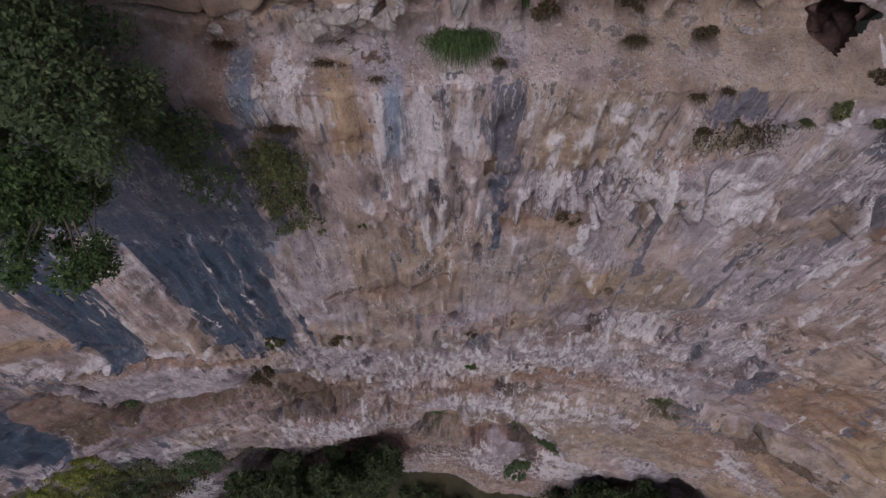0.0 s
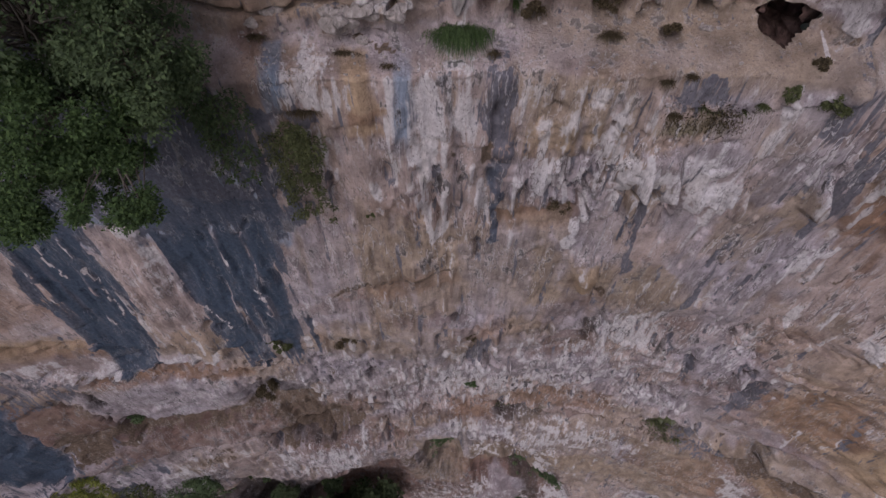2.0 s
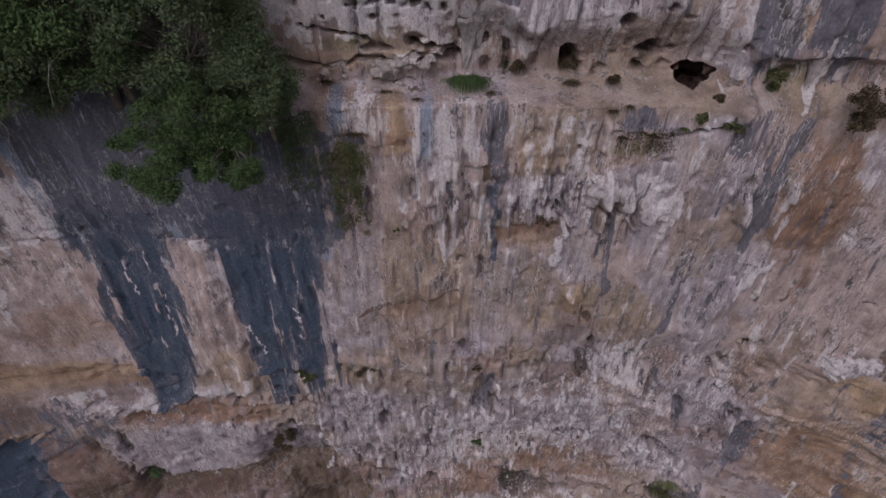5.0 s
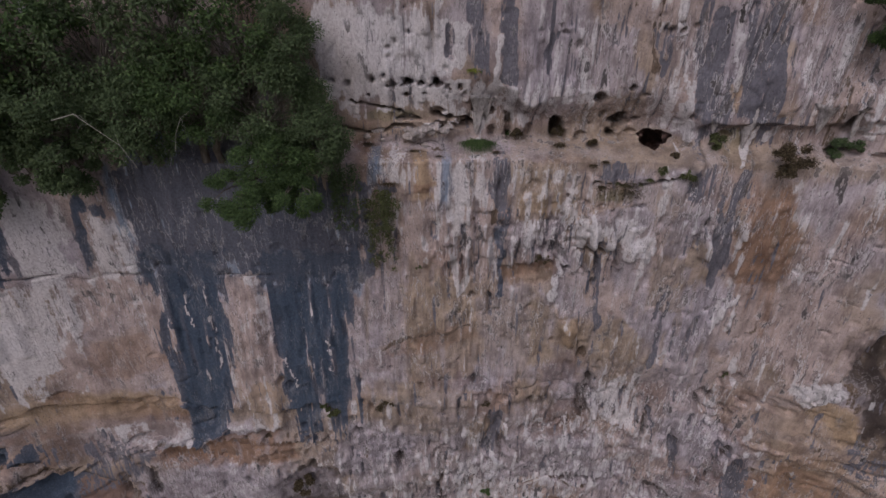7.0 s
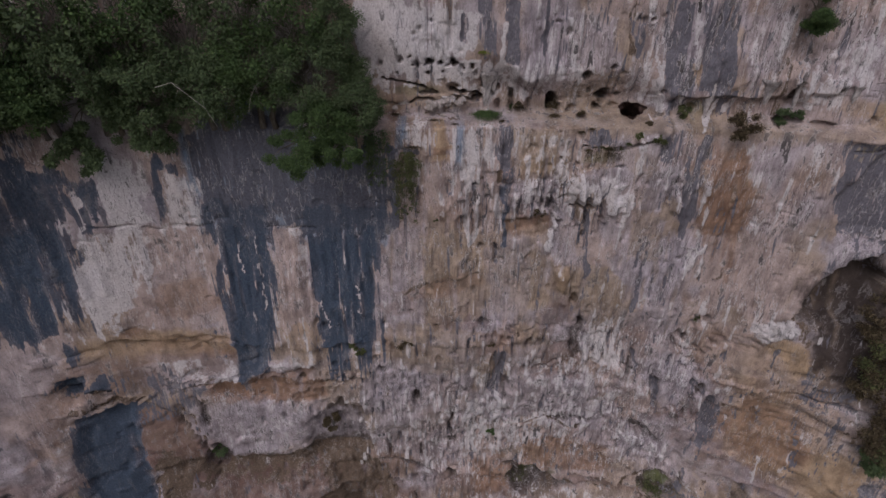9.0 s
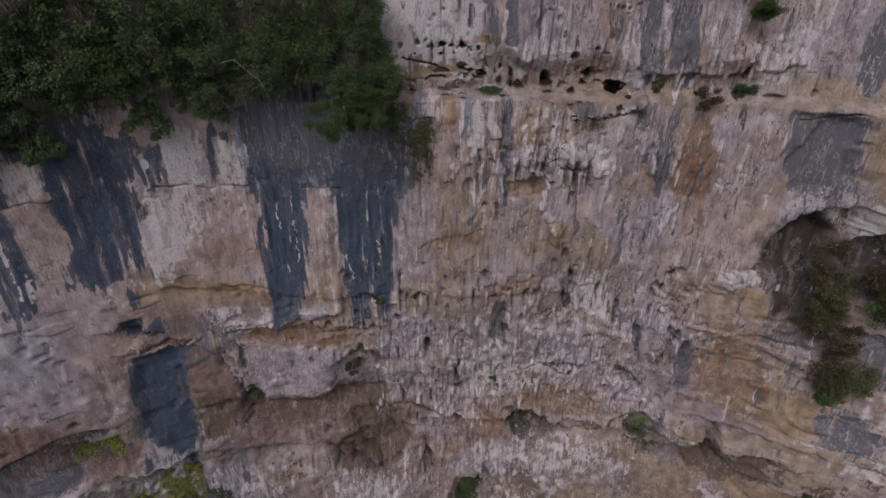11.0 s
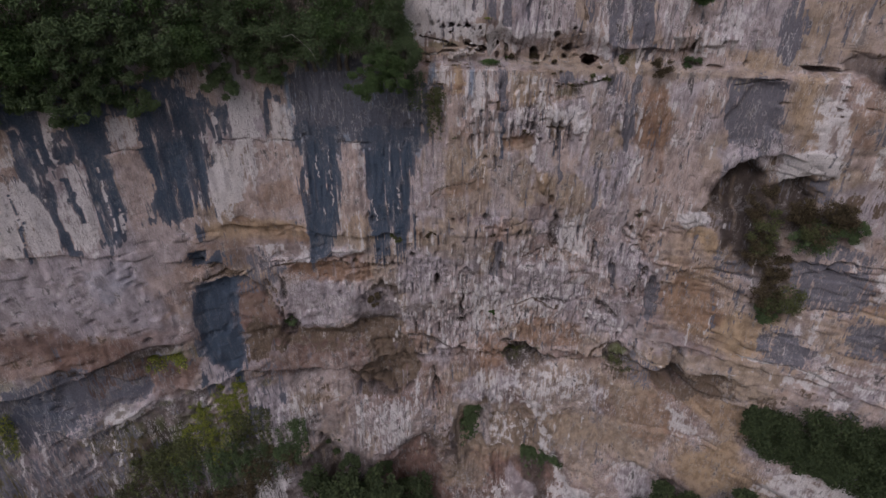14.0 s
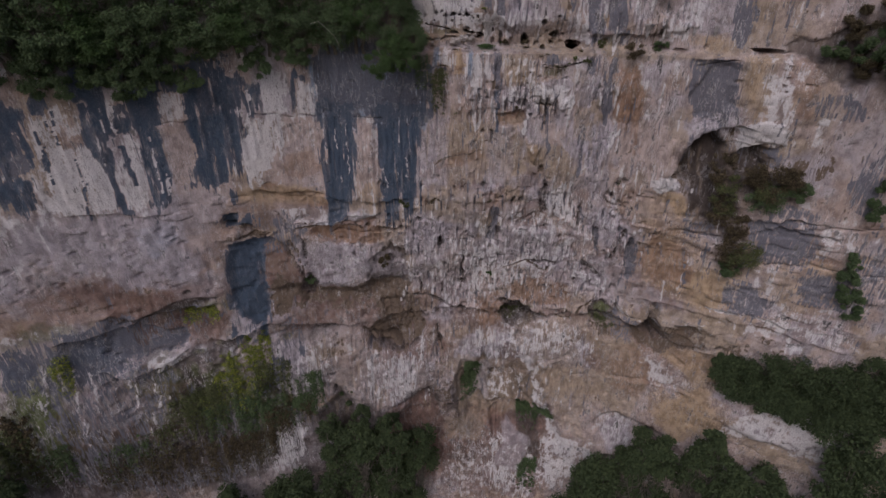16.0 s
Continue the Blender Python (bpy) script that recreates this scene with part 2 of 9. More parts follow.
def drips(seed, x0, x1, z0, z1, count, length, width, tones, strength=0.42, relief=0.11):
    """Many narrow runs of lime or soot, each with a slight rib or groove of its own."""
    rng = np.random.RandomState(seed)
    for _ in range(count):
        x, top = rng.uniform(x0, x1), rng.uniform(z0, z1)
        ln, w = length * rng.uniform(0.4, 1.3), width * rng.uniform(0.5, 1.6)
        tone = tones[rng.randint(len(tones))]
        streak(x, top, top - ln, w, tone, strength * rng.uniform(0.6, 1.1), 0.04 * rng.normal())
        p = window(x - w, x + w, top - ln, top)
        side = step(np.abs(GX[p] - x) / w, 0.55, 0.25) * step(GZ[p], top, top - 0.5 * ln) * step(GZ[p], top - 0.9 * ln, top - 0.9 * ln + 0.12)
        OUT[p] += relief * (1 if tone in (CHALK, PALE) else -1.2) * side


def pits(seed, x0, x1, z0, z1, count, size, depth):
    """A scatter of small solution holes, most of them in rows and clusters."""
    rng = np.random.RandomState(seed)
    x, z = rng.uniform(x0, x1), rng.uniform(z0, z1)
    for _ in range(count):
        if rng.uniform() < 0.4:
            x, z = rng.uniform(x0, x1), rng.uniform(z0, z1)
        else:
            x, z = x + rng.normal(scale=0.7), z + rng.normal(scale=0.3)
        r = size * rng.uniform(0.6, 1.7)
        pit(x, z, r, r * rng.uniform(0.6, 1.8), depth * rng.uniform(0.6, 1.4))


def flecks(seed, x0, x1, z0, z1, count, size, tones, strength=0.6, wide=2.0):
    """A scatter of small blotches, wider than high, some of them sunk or raised a little."""
    rng = np.random.RandomState(seed)
    for _ in range(count):
        x, z, r = rng.uniform(x0, x1), rng.uniform(z0, z1), size * rng.uniform(0.4, 1.6)
        tone = tones[rng.randint(len(tones))]
        patch(x, z, r * wide * rng.uniform(0.5, 1.3), r, tone, strength * rng.uniform(0.6, 1.1), 0.0)
        swell(x, z, r * wide, r * 0.8, 0.3 * r * rng.choice((-1, 1)), 0.7)


def edge_distance(gx, gz, points):
    """How far inside an outline (above 0) or outside it (below 0) each place lies."""
    far, inside = np.full(gx.shape, 1e9), np.zeros(gx.shape, bool)
    for (x0, z0), (x1, z1) in zip(points, points[1:] + points[:1]):
        dx, dz = x1 - x0, z1 - z0
        s = np.clip(((gx - x0) * dx + (gz - z0) * dz) / (dx * dx + dz * dz + 1e-9), 0, 1)
        far = np.minimum(far, np.hypot(gx - x0 - s * dx, gz - z0 - s * dz))
        if dz:
            inside ^= ((z0 > gz) != (z1 > gz)) & (gx < x0 + (gz - z0) * dx / dz)
    return np.where(inside, far, -far)


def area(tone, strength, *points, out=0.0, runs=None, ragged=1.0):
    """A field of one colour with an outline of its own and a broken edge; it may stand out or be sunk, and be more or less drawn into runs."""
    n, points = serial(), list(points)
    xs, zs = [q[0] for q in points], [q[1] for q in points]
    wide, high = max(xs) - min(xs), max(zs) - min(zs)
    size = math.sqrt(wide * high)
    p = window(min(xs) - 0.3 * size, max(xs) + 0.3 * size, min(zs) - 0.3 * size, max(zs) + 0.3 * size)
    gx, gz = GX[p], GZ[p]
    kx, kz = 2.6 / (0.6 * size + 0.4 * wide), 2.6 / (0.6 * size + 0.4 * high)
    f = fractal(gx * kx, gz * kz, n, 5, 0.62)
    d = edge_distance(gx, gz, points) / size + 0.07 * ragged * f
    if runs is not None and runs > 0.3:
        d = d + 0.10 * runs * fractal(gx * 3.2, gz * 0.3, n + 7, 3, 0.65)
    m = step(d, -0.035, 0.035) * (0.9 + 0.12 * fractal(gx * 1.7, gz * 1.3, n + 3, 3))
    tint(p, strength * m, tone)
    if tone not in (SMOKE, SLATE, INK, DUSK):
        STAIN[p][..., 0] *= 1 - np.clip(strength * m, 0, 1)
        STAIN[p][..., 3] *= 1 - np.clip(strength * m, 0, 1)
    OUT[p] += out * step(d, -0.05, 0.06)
    if runs is not None:
        UPRIGHT[p] += (runs - UPRIGHT[p]) * np.clip(m, 0, 1)


def seam(tone, strength, width, *points, depth=0.0, lip=0.0):
    """A crack, fold or thin run of colour along a line; lip: how far the rock above it stands out."""
    n = serial()
    xs, zs = [q[0] for q in points], [q[1] for q in points]
    pad = 3 * width + 0.4
    p = window(min(xs) - pad, max(xs) + pad, min(zs) - pad, max(zs) + pad)
    gx, gz = GX[p], GZ[p]
    wx, wz = gx + 0.6 * width * fractal(gx / (3 * width), gz / (3 * width), n, 3), gz + 0.6 * width * fractal(gx / (3 * width), gz / (3 * width), n + 4, 3)
    far, rise = np.full(gx.shape, 1e9), np.zeros(gx.shape)
    for (x0, z0), (x1, z1) in zip(points, points[1:]):
        dx, dz = x1 - x0, z1 - z0
        s = np.clip(((wx - x0) * dx + (wz - z0) * dz) / (dx * dx + dz * dz + 1e-9), 0, 1)
        d = np.hypot(wx - x0 - s * dx, wz - z0 - s * dz)
        rise = np.where(d < far, wz - z0 - s * dz, rise)
        far = np.minimum(far, d)
    var = np.clip(0.8 + 0.5 * fractal(gx / (4 * width), gz / (4 * width), n + 9, 2), 0.15, 1.3)
    m = step(far / (0.5 * width * var), 1.25, 0.7)
    tint(p, strength * m, tone)
    OUT[p] += lip * step(far, 2.5 * width, 0.0) * step(rise, -0.1 * width, 0.3 * width) - depth * m


# ---- stains, patches, hollows and ledges of the cliff ----

# ---- small blotches ----
flecks(1, -4.5, 9.0, 72.4, 73.15, 120, 0.07, (PALE, LILAC, MAROON, PINK, PINK, TAN), 0.35, 3.0)
flecks(2, -14.0, 15.0, 44.5, 59.0, 240, 0.18, (UMBER, PALE, LILAC, MAROON, PALE, SMOKE), 0.42, 1.8)
flecks(3, -14.0, 15.0, 60.0, 71.5, 220, 0.16, (PALE, LILAC, MAROON, TAN, PALE), 0.35, 1.2)
flecks(4, 15.0, 34.0, 44.0, 62.0, 160, 0.35, (UMBER, PALE, LILAC, MAROON, OCHRE, SMOKE), 0.5, 2.2)
flecks(5, -36.0, -14.0, 44.0, 61.0, 70, 0.32, (UMBER, PALE, LILAC, MAROON, PALE), 0.4, 2.0)
flecks(6, -36.0, -20.0, 32.0, 46.0, 220, 0.4, (MOSS, LOAM_SHADE, LILAC, CHALK, LOAM_SHADE, MOSS, SMOKE), 0.7, 1.2)
flecks(7, -18.0, 26.0, 28.0, 43.5, 120, 0.35, (UMBER, PALE, LILAC, TAN, PALE, SMOKE), 0.4, 0.8)
# stains under the high ledge
streak(-12.89, 67.56, 57.89, 3.22, INK, .95, -0.1)
streak(-7.37, 67.71, 56.98, 3.68, INK, .95, -0.03)
patch(-10.34, 69.52, 5.35, 2.7, SLATE, .85, 1)
patch(-14.22, 69.14, 2.42, 1.97, SLATE, .5, 1)
streak(-10.04, 67.33, 56.1, 1.79, PALE, .75, -0.05)
streak(-11.96, 67.01, 60.49, 0.15, CHALK, .7, -0.06)
streak(-12.41, 66.5, 59.94, 0.16, PALE, .7, -0.08)
streak(-8.31, 62.09, 57.32, 0.16, PALE, .6, 0.06)
streak(-9.8, 67.22, 64.32, 1.02, CHALK, .4, -0.02)
patch(-16.55, 62.22, 2.18, 1.75, RUST, .4, 0)
patch(-17.75, 60.41, 3.14, 1.41, TAN, .6, 0)
patch(-20.34, 60.55, 3.09, 0.55, OCHRE, .3, 0)
patch(-15.39, 59.24, 3.22, 0.7, OCHRE, .3, 0)
streak(-21.89, 55.75, 45.69, 3.57, SLATE, .97, -0.1)
streak(-22.75, 55.61, 46.25, 1.88, INK, .9, -0.11)
streak(-21.05, 55.67, 45.65, 1.91, INK, .9, -0.12)
patch(-23.04, 58.44, 0.77, 0.73, SLATE, .9, 0)
patch(-24.1, 58.22, 3.07, 1.67, RUST, .35, 0)
patch(-20.02, 54.78, 1.64, 2.48, UMBER, .5, 0)
patch(-16.19, 52.6, 3.99, 3.04, PALE, .4, 1)
patch(-34.9, 59.36, 4.14, 1.48, PALE, .5, 1)
patch(-34.43, 57.05, 5.21, 2.07, LILAC, .6, 1)
patch(-28.54, 55.29, 4.57, 2.83, LILAC, .6, 1)
patch(-34.71, 53.07, 7.39, 2.22, RUST, .45, 0)
patch(-31.46, 49.68, 4.72, 1.52, LOAM_SHADE, .55, 0)
patch(-27.04, 49.7, 2.99, 1.39, MOSS, .6, 1)
patch(-37.53, 51.05, 2.94, 1.12, MOSS, .4, 1)
patch(-28.97, 44.49, 3.93, 0.67, PALE, .5, 0)
patch(-39.35, 51.16, 2.89, 0.55, CHALK, .4, 0)
patch(-35.83, 47.1, 2.28, 2.45, SLATE, .3, 1)
patch(-34.22, 37.35, 10.93, 5.86, LOAM_SHADE, .75, 1)
patch(-35.41, 32.03, 11.94, 4.73, LOAM_SHADE, .8, 1)
patch(-28.32, 37.56, 5.4, 5.33, MOSS, .75, 1)
patch(-39.32, 44.55, 3.1, 4.98, MOSS, .5, 1)
streak(-19.51, 43.27, 36.35, 3.74, LILAC, .7, -0.12)
streak(-20.87, 32.09, 23.59, 4.07, PALE, .7, -0.09)
streak(-37.3, 34.08, 30.22, 5.27, PALE, .4, -0.24)
patch(-30.31, 40.15, 4.05, 2.15, LOAM_SHADE, .7, 1)
# below the lip
patch(7.52, 39.09, 4.05, 3.76, CHALK, .6, 1)
patch(-6.98, 36.65, 3.45, 5.47, CHALK, .55, 1)
patch(-12.78, 38.44, 2.6, 4.05, PALE, .4, 1)
patch(15.67, 41.69, 3.77, 2.12, TAN, .8, 0)
patch(17.29, 38.2, 2.05, 2.22, RUST, .7, 0)
patch(19.61, 39.79, 2.37, 1.88, CHALK, .45, 0)
patch(23.13, 35.01, 3.8, 3.06, OCHRE, .7, 0)
patch(13.19, 34.17, 4.02, 3.56, TAN, .6, 0)
patch(2.81, 26.46, 5.02, 2.66, UMBER, .6, 0)
patch(6.67, 22.49, 2.94, 3.23, SLATE, .5, 1)
patch(5.52, 16.76, 4.6, 3.5, CHALK, .5, 1)
streak(-0.74, 23.26, 12.91, 6.84, PALE, .6, -0.02)
streak(16.75, 31.33, 24.87, 4.84, PALE, .6, 0.19)
streak(11.03, 26.12, 17.53, 4.41, CHALK, .5, 0.1)
patch(31.68, 37.26, 5.55, 3.29, PALE, .6, 0)
patch(33.76, 36.31, 2.32, 1.46, LILAC, .6, 0)
patch(32.25, 32.88, 4.23, 1.4, TAN, .7, 0)
patch(-7.49, 42.27, 3.85, 1.07, RUST, .7, 0)
patch(23.93, 41.95, 2.98, 1.79, RUST, .5, 0)
patch(-13.51, 28.51, 4.2, 3.91, LOAM_SHADE, .4, 1)
patch(20.89, 41.85, 3.65, 1.47, RUST, .4, 0)
# right part
streak(17.75, 72.18, 66.69, 1.6, SMOKE, .8, 0.23)
streak(18.66, 72.41, 66.17, 1.69, SMOKE, .85, 0.23)
streak(19.6, 72.39, 67.4, 1.3, SMOKE, .8, 0.21)
streak(18.82, 72.38, 66.31, 3.37, LILAC, .5, 0.19)
patch(19.9, 71.36, 0.55, 1.71, SMOKE, .5, 1)
patch(23.39, 69.67, 1.72, 3.12, CHALK, .6, 1)
patch(23.5, 66.65, 2.07, 1.14, CHALK, .6, 1)
streak(21.22, 72.8, 68.1, 1.36, OCHRE, .6, 0.22)
patch(25.67, 70.16, 1.76, 2.58, TAN, .5, 1)
streak(26.09, 69.32, 62.17, 0.74, PALE, .6, 0.15)
patch(26.56, 64.59, 2.34, 1.9, UMBER, .5, 1)
patch(17.2, 61.15, 1.35, 0.99, CHALK, .9, 0)
patch(18.21, 59.18, 1.69, 1.25, OCHRE, .75, 0)
patch(18.97, 60.57, 1.3, 1.37, LILAC, .5, 0)
patch(17.69, 54.22, 2.22, 3.18, TAN, .5, 1)
patch(21.65, 51.25, 2.23, 3.19, OCHRE, .5, 1)
patch(19.12, 51.88, 1.69, 2.6, RUST, .4, 1)
patch(26.77, 55.94, 2.86, 1.68, SMOKE, .55, 0)
patch(26.15, 51.37, 1.61, 2.19, SMOKE, .6, 0)
patch(30.45, 54.04, 2.12, 1.45, SMOKE, .6, 0)
patch(28.89, 52.29, 1.56, 2.34, OCHRE, .5, 0)
patch(29.43, 56.4, 1.99, 1.08, RUST, .6, 0)
patch(32.78, 56.52, 1.93, 6.28, SMOKE, .5, 0)
patch(29.41, 67, 2.21, 2.67, LILAC, .6, 1)
patch(30.72, 64.87, 1.34, 2.73, SMOKE, .5, 1)
patch(27.26, 48.41, 4.93, 1.01, PALE, .7, 0)
patch(31.82, 48.81, 3.15, 0.85, PALE, .6, 0)
patch(22.87, 47.48, 3.43, 0.93, TAN, .7, 0)
patch(30.69, 58.73, 2.4, 1.02, PALE, .5, 0)
patch(27.34, 51.77, 1.06, 1.19, PALE, .6, 0)
patch(27.69, 74.04, 2.48, 2.29, LOAM_SHADE, .8, 0)
patch(24.79, 74.02, 2.56, 0.55, UMBER, .7, 0)
patch(21.91, 74.83, 2.61, 1.21, TAN, .5, 0)
patch(25.07, 75.44, 1.67, 0.96, PALE, .4, 1)
# upper wall
patch(-2.18, 76.79, 2.31, 1.36, CHALK, .75, 1)
patch(-4.54, 76.29, 1.04, 1.3, CHALK, .6, 1)
streak(0.07, 78.66, 75.46, 0.87, SMOKE, .75, 0.06)
streak(1.24, 78.67, 75.5, 0.61, SMOKE, .8, 0.04)
patch(3.82, 76.75, 1.56, 1.73, PALE, .55, 1)
patch(5.97, 76.26, 0.92, 1.54, TAN, .6, 1)
streak(6.47, 78.64, 74.36, 0.68, UMBER, .6, 0.24)
streak(7.44, 78.19, 75.24, 0.78, SMOKE, .5, 0.19)
streak(8.23, 78.42, 73.03, 0.37, SMOKE, .6, 0.2)
streak(9.04, 77.53, 72.86, 0.73, SMOKE, .6, 0.18)
streak(9.29, 78.45, 75.35, 0.45, PALE, .7, 0.19)
streak(10.12, 78.46, 73.39, 1.33, SMOKE, .75, 0.25)
streak(11.07, 78.46, 75.88, 0.6, LILAC, .6, 0.27)
patch(12.18, 74.61, 0.69, 0.58, OCHRE, .45, 1)
streak(12.97, 78.02, 73.2, 0.67, UMBER, .6, 0.27)
patch(15.3, 74.69, 1.82, 0.96, CHALK, .55, 1)
patch(16.25, 75.98, 1.26, 1.44, LILAC, .6, 1)
patch(13.67, 76.87, 0.5, 0.71, CHALK, .5, 1)
patch(12.35, 75.63, 0.77, 1, PALE, .6, 1)
patch(17.87, 73.71, 1.31, 0.55, OCHRE, .5, 0)
# bench
patch(5.82, 73.01, 3.71, 0.61, TAN, .35, 0)
patch(4.19, 72.58, 4.15, 0.28, OCHRE, .15, 0)
patch(-1.93, 73.95, 1.94, 0.55, TAN, .5, 0)
patch(-1.37, 73.11, 1.41, 0.25, PALE, .5, 0)
patch(8.33, 72.6, 0.25, 0.13, UMBER, .9, 0)
patch(5.09, 72.79, 0.25, 0.09, UMBER, .9, 0)
patch(8.21, 73.76, 0.28, 1.09, UMBER, .5, 1)
patch(10.41, 73.38, 0.69, 0.59, MOSS, .5, 0)
patch(10.73, 72.59, 0.82, 0.47, TAN, .6, 0)
patch(14.43, 72.18, 1.63, 0.43, TAN, .5, 0)
patch(-6.36, 69.08, 2.49, 2.32, SLATE, .9, 1)
patch(-8.37, 69.43, 1.74, 1.95, SLATE, .85, 1)
# main wall below the bench
streak(-3.86, 72.76, 71.28, 0.43, BLUE, .75, -0.1)
streak(-3.54, 72.83, 71.53, 0.18, CHALK, .7, -0.11)
streak(-2.89, 72.83, 71.35, 0.88, PALE, .65, -0.08)
streak(-1.87, 72.71, 70.89, 0.47, OCHRE, .75, -0.1)
patch(-1.89, 71.1, 0.6, 0.28, OCHRE, .95, 0)
streak(-1.23, 72.62, 70.78, 0.34, PALE, .5, -0.07)
streak(-0.96, 72.68, 69.63, 0.4, BLUE, .7, -0.04)
streak(-0.29, 72.71, 69.96, 0.72, CHALK, .6, -0.01)
streak(-0.01, 72.64, 71.22, 0.31, SMOKE, .45, -0.02)
streak(0.53, 72.65, 69.96, 0.67, PINK, .7, 0.03)
streak(1.22, 72.65, 69.15, 0.49, SMOKE, .88, 0.06)
streak(1.66, 72.54, 70.2, 0.32, PALE, .6, 0.1)
patch(0.86, 69.81, 0.68, 0.5, UMBER, .7, 0)
streak(1.22, 69.51, 65.48, 0.34, SMOKE, .7, 0.08)
patch(-3.3, 71.26, 0.81, 0.28, SMOKE, .6, 0)
patch(2.8, 70.17, 1.1, 0.68, OCHRE, .55, 0)
patch(3.24, 71.53, 1.46, 1.02, TAN, .7, 0)
patch(2.21, 72.16, 0.77, 0.43, TAN, .5, 0)
patch(5.62, 69.11, 0.99, 1.1, CHALK, .5, 0)
patch(6.58, 70.31, 0.86, 0.62, PALE, .5, 0)
patch(5.87, 71.98, 0.62, 0.47, SMOKE, .8, 0)
patch(3.71, 67.91, 0.93, 0.69, UMBER, .7, 0)
patch(2.46, 67.29, 1.3, 0.9, RUST, .45, 0)
patch(4.94, 72.62, 1.88, 0.39, TAN, .35, 0)
patch(3.51, 69.56, 0.9, 0.59, LILAC, .6, 1)
patch(6.12, 70.96, 0.83, 0.29, MOSS, .45, 0)
streak(5.63, 68.59, 66.2, 0.17, INK, .7, 0.02)
patch(-2, 65.49, 2.05, 1.42, TAN, .75, 0)
patch(-2.02, 62.83, 1.46, 0.48, RUST, .65, 0)
patch(-3.24, 61.38, 0.88, 0.71, RUST, .5, 0)
patch(-4.84, 62.3, 0.85, 2.09, LILAC, .55, 1)
patch(2.81, 64.52, 1.36, 1.74, TAN, .7, 0)
patch(6.18, 63.54, 1.21, 1.27, TAN, .7, 0)
patch(4.98, 63.68, 0.52, 1.11, OCHRE, .6, 0)
patch(4.86, 64.04, 0.24, 0.5, CHALK, .8, 0)
patch(5.65, 62.32, 0.55, 0.74, UMBER, .6, 0)
patch(-1.01, 61.75, 1.31, 1.74, LILAC, .5, 1)
patch(0.74, 61.75, 0.87, 2.67, LILAC, .5, 1)
patch(-1.47, 67.62, 1.01, 0.89, RUST, .35, 0)
patch(8.07, 59.44, 1.09, 2.32, CHALK, .65, 1)
patch(4.7, 56.01, 2.14, 1.98, PALE, .6, 0)
patch(1.26, 54.67, 1.4, 3.32, CHALK, .35, 0)
patch(-4.71, 50.12, 1.94, 3.64, PALE, .5, 1)
patch(10, 60.85, 2.02, 1.36, LILAC, .4, 0)
patch(9.88, 66.75, 1.4, 1.19, TAN, .5, 1)
patch(7.45, 67.21, 1.03, 1.47, LILAC, .6, 1)
patch(10.35, 69.58, 0.89, 0.91, LILAC, .6, 1)
patch(10.53, 64.56, 1.35, 2.02, LILAC, .65, 1)
patch(17.74, 52.6, 2.58, 1.62, RUST, .6, 0)
patch(19.38, 51.82, 2.61, 1.44, RUST, .5, 0)
patch(11.54, 44.8, 2.19, 3, TAN, .6, 0)
# wall beside the middle
streak(12.25, 71.66, 65.09, 2.05, RUST, .65, 0.2)
streak(11.08, 71.48, 66.04, 0.76, SMOKE, .65, 0.06)
streak(9.54, 72.31, 70.4, 0.73, SMOKE, .6, -0.01)
streak(12.99, 71.83, 69.61, 0.84, PALE, .4, 0.27)
streak(6.97, 72.14, 67.01, 0.87, LILAC, .5, 0.18)
streak(10.44, 66.35, 57.12, 1.97, LILAC, .5, 0.16)
streak(9.39, 67.04, 64.89, 0.93, UMBER, .4, 0.04)
streak(16.98, 70.82, 68.46, 1.11, PALE, .4, 0.43)
patch(18.55, 70.14, 1.63, 2.58, SMOKE, .65, 1)
patch(19.19, 66.3, 1.46, 0.96, LILAC, .7, 1)
patch(17.29, 66.96, 1.77, 1.97, TAN, .5, 1)
patch(17.31, 61.15, 1.17, 0.65, CHALK, .9, 0)
patch(18.35, 58.83, 1.99, 1.37, OCHRE, .75, 0)
patch(18.22, 55.05, 2.11, 2.73, RUST, .45, 1)
patch(20.49, 51.94, 1.44, 1.89, RUST, .5, 1)
patch(22.58, 51.52, 2.34, 2.03, OCHRE, .55, 0)
patch(16.79, 58.39, 1.7, 1.26, TAN, .7, 0)
streak(1.89, 58.76, 54.28, 0.65, SMOKE, .8, -0.12)
streak(11.75, 56.21, 53.45, 0.33, INK, .7, 0.15)
streak(13.98, 56.64, 54.17, 0.29, INK, .6, 0.2)
streak(15.17, 55.37, 50.16, 0.82, SMOKE, .65, 0.19)
streak(9.95, 57.94, 54.92, 0.43, UMBER, .6, 0.16)
streak(13.95, 54.86, 52.69, 0.59, UMBER, .5, 0.07)
streak(0.12, 53.76, 45.25, 0.41, CHALK, .7, 0.02)
streak(0.25, 47.15, 45.25, 0.26, INK, .8, 0)
streak(-1.22, 54.39, 49.85, 1.17, PALE, .6, 0.01)
streak(-3.67, 54.48, 50.02, 0.39, UMBER, .5, -0.06)
patch(8.22, 58.34, 1.4, 1.4, CHALK, .45, 1)
patch(6.67, 51.58, 3.91, 1.51, CHALK, .45, 0)
patch(6.68, 56.81, 1.79, 1.33, OCHRE, .35, 0)
patch(5.54, 47.53, 3.75, 1.15, TAN, .7, 0)
patch(10.82, 47.42, 2.47, 1.23, TAN, .6, 0)
patch(-2.64, 60.87, 2.03, 1.67, TAN, .6, 0)
patch(-0.34, 64.39, 2.56, 2.25, TAN, .6, 1)
patch(7.34, 62.16, 1.98, 1.2, TAN, .7, 1)
patch(3.77, 57.23, 2.14, 1.53, LILAC, .5, 0)
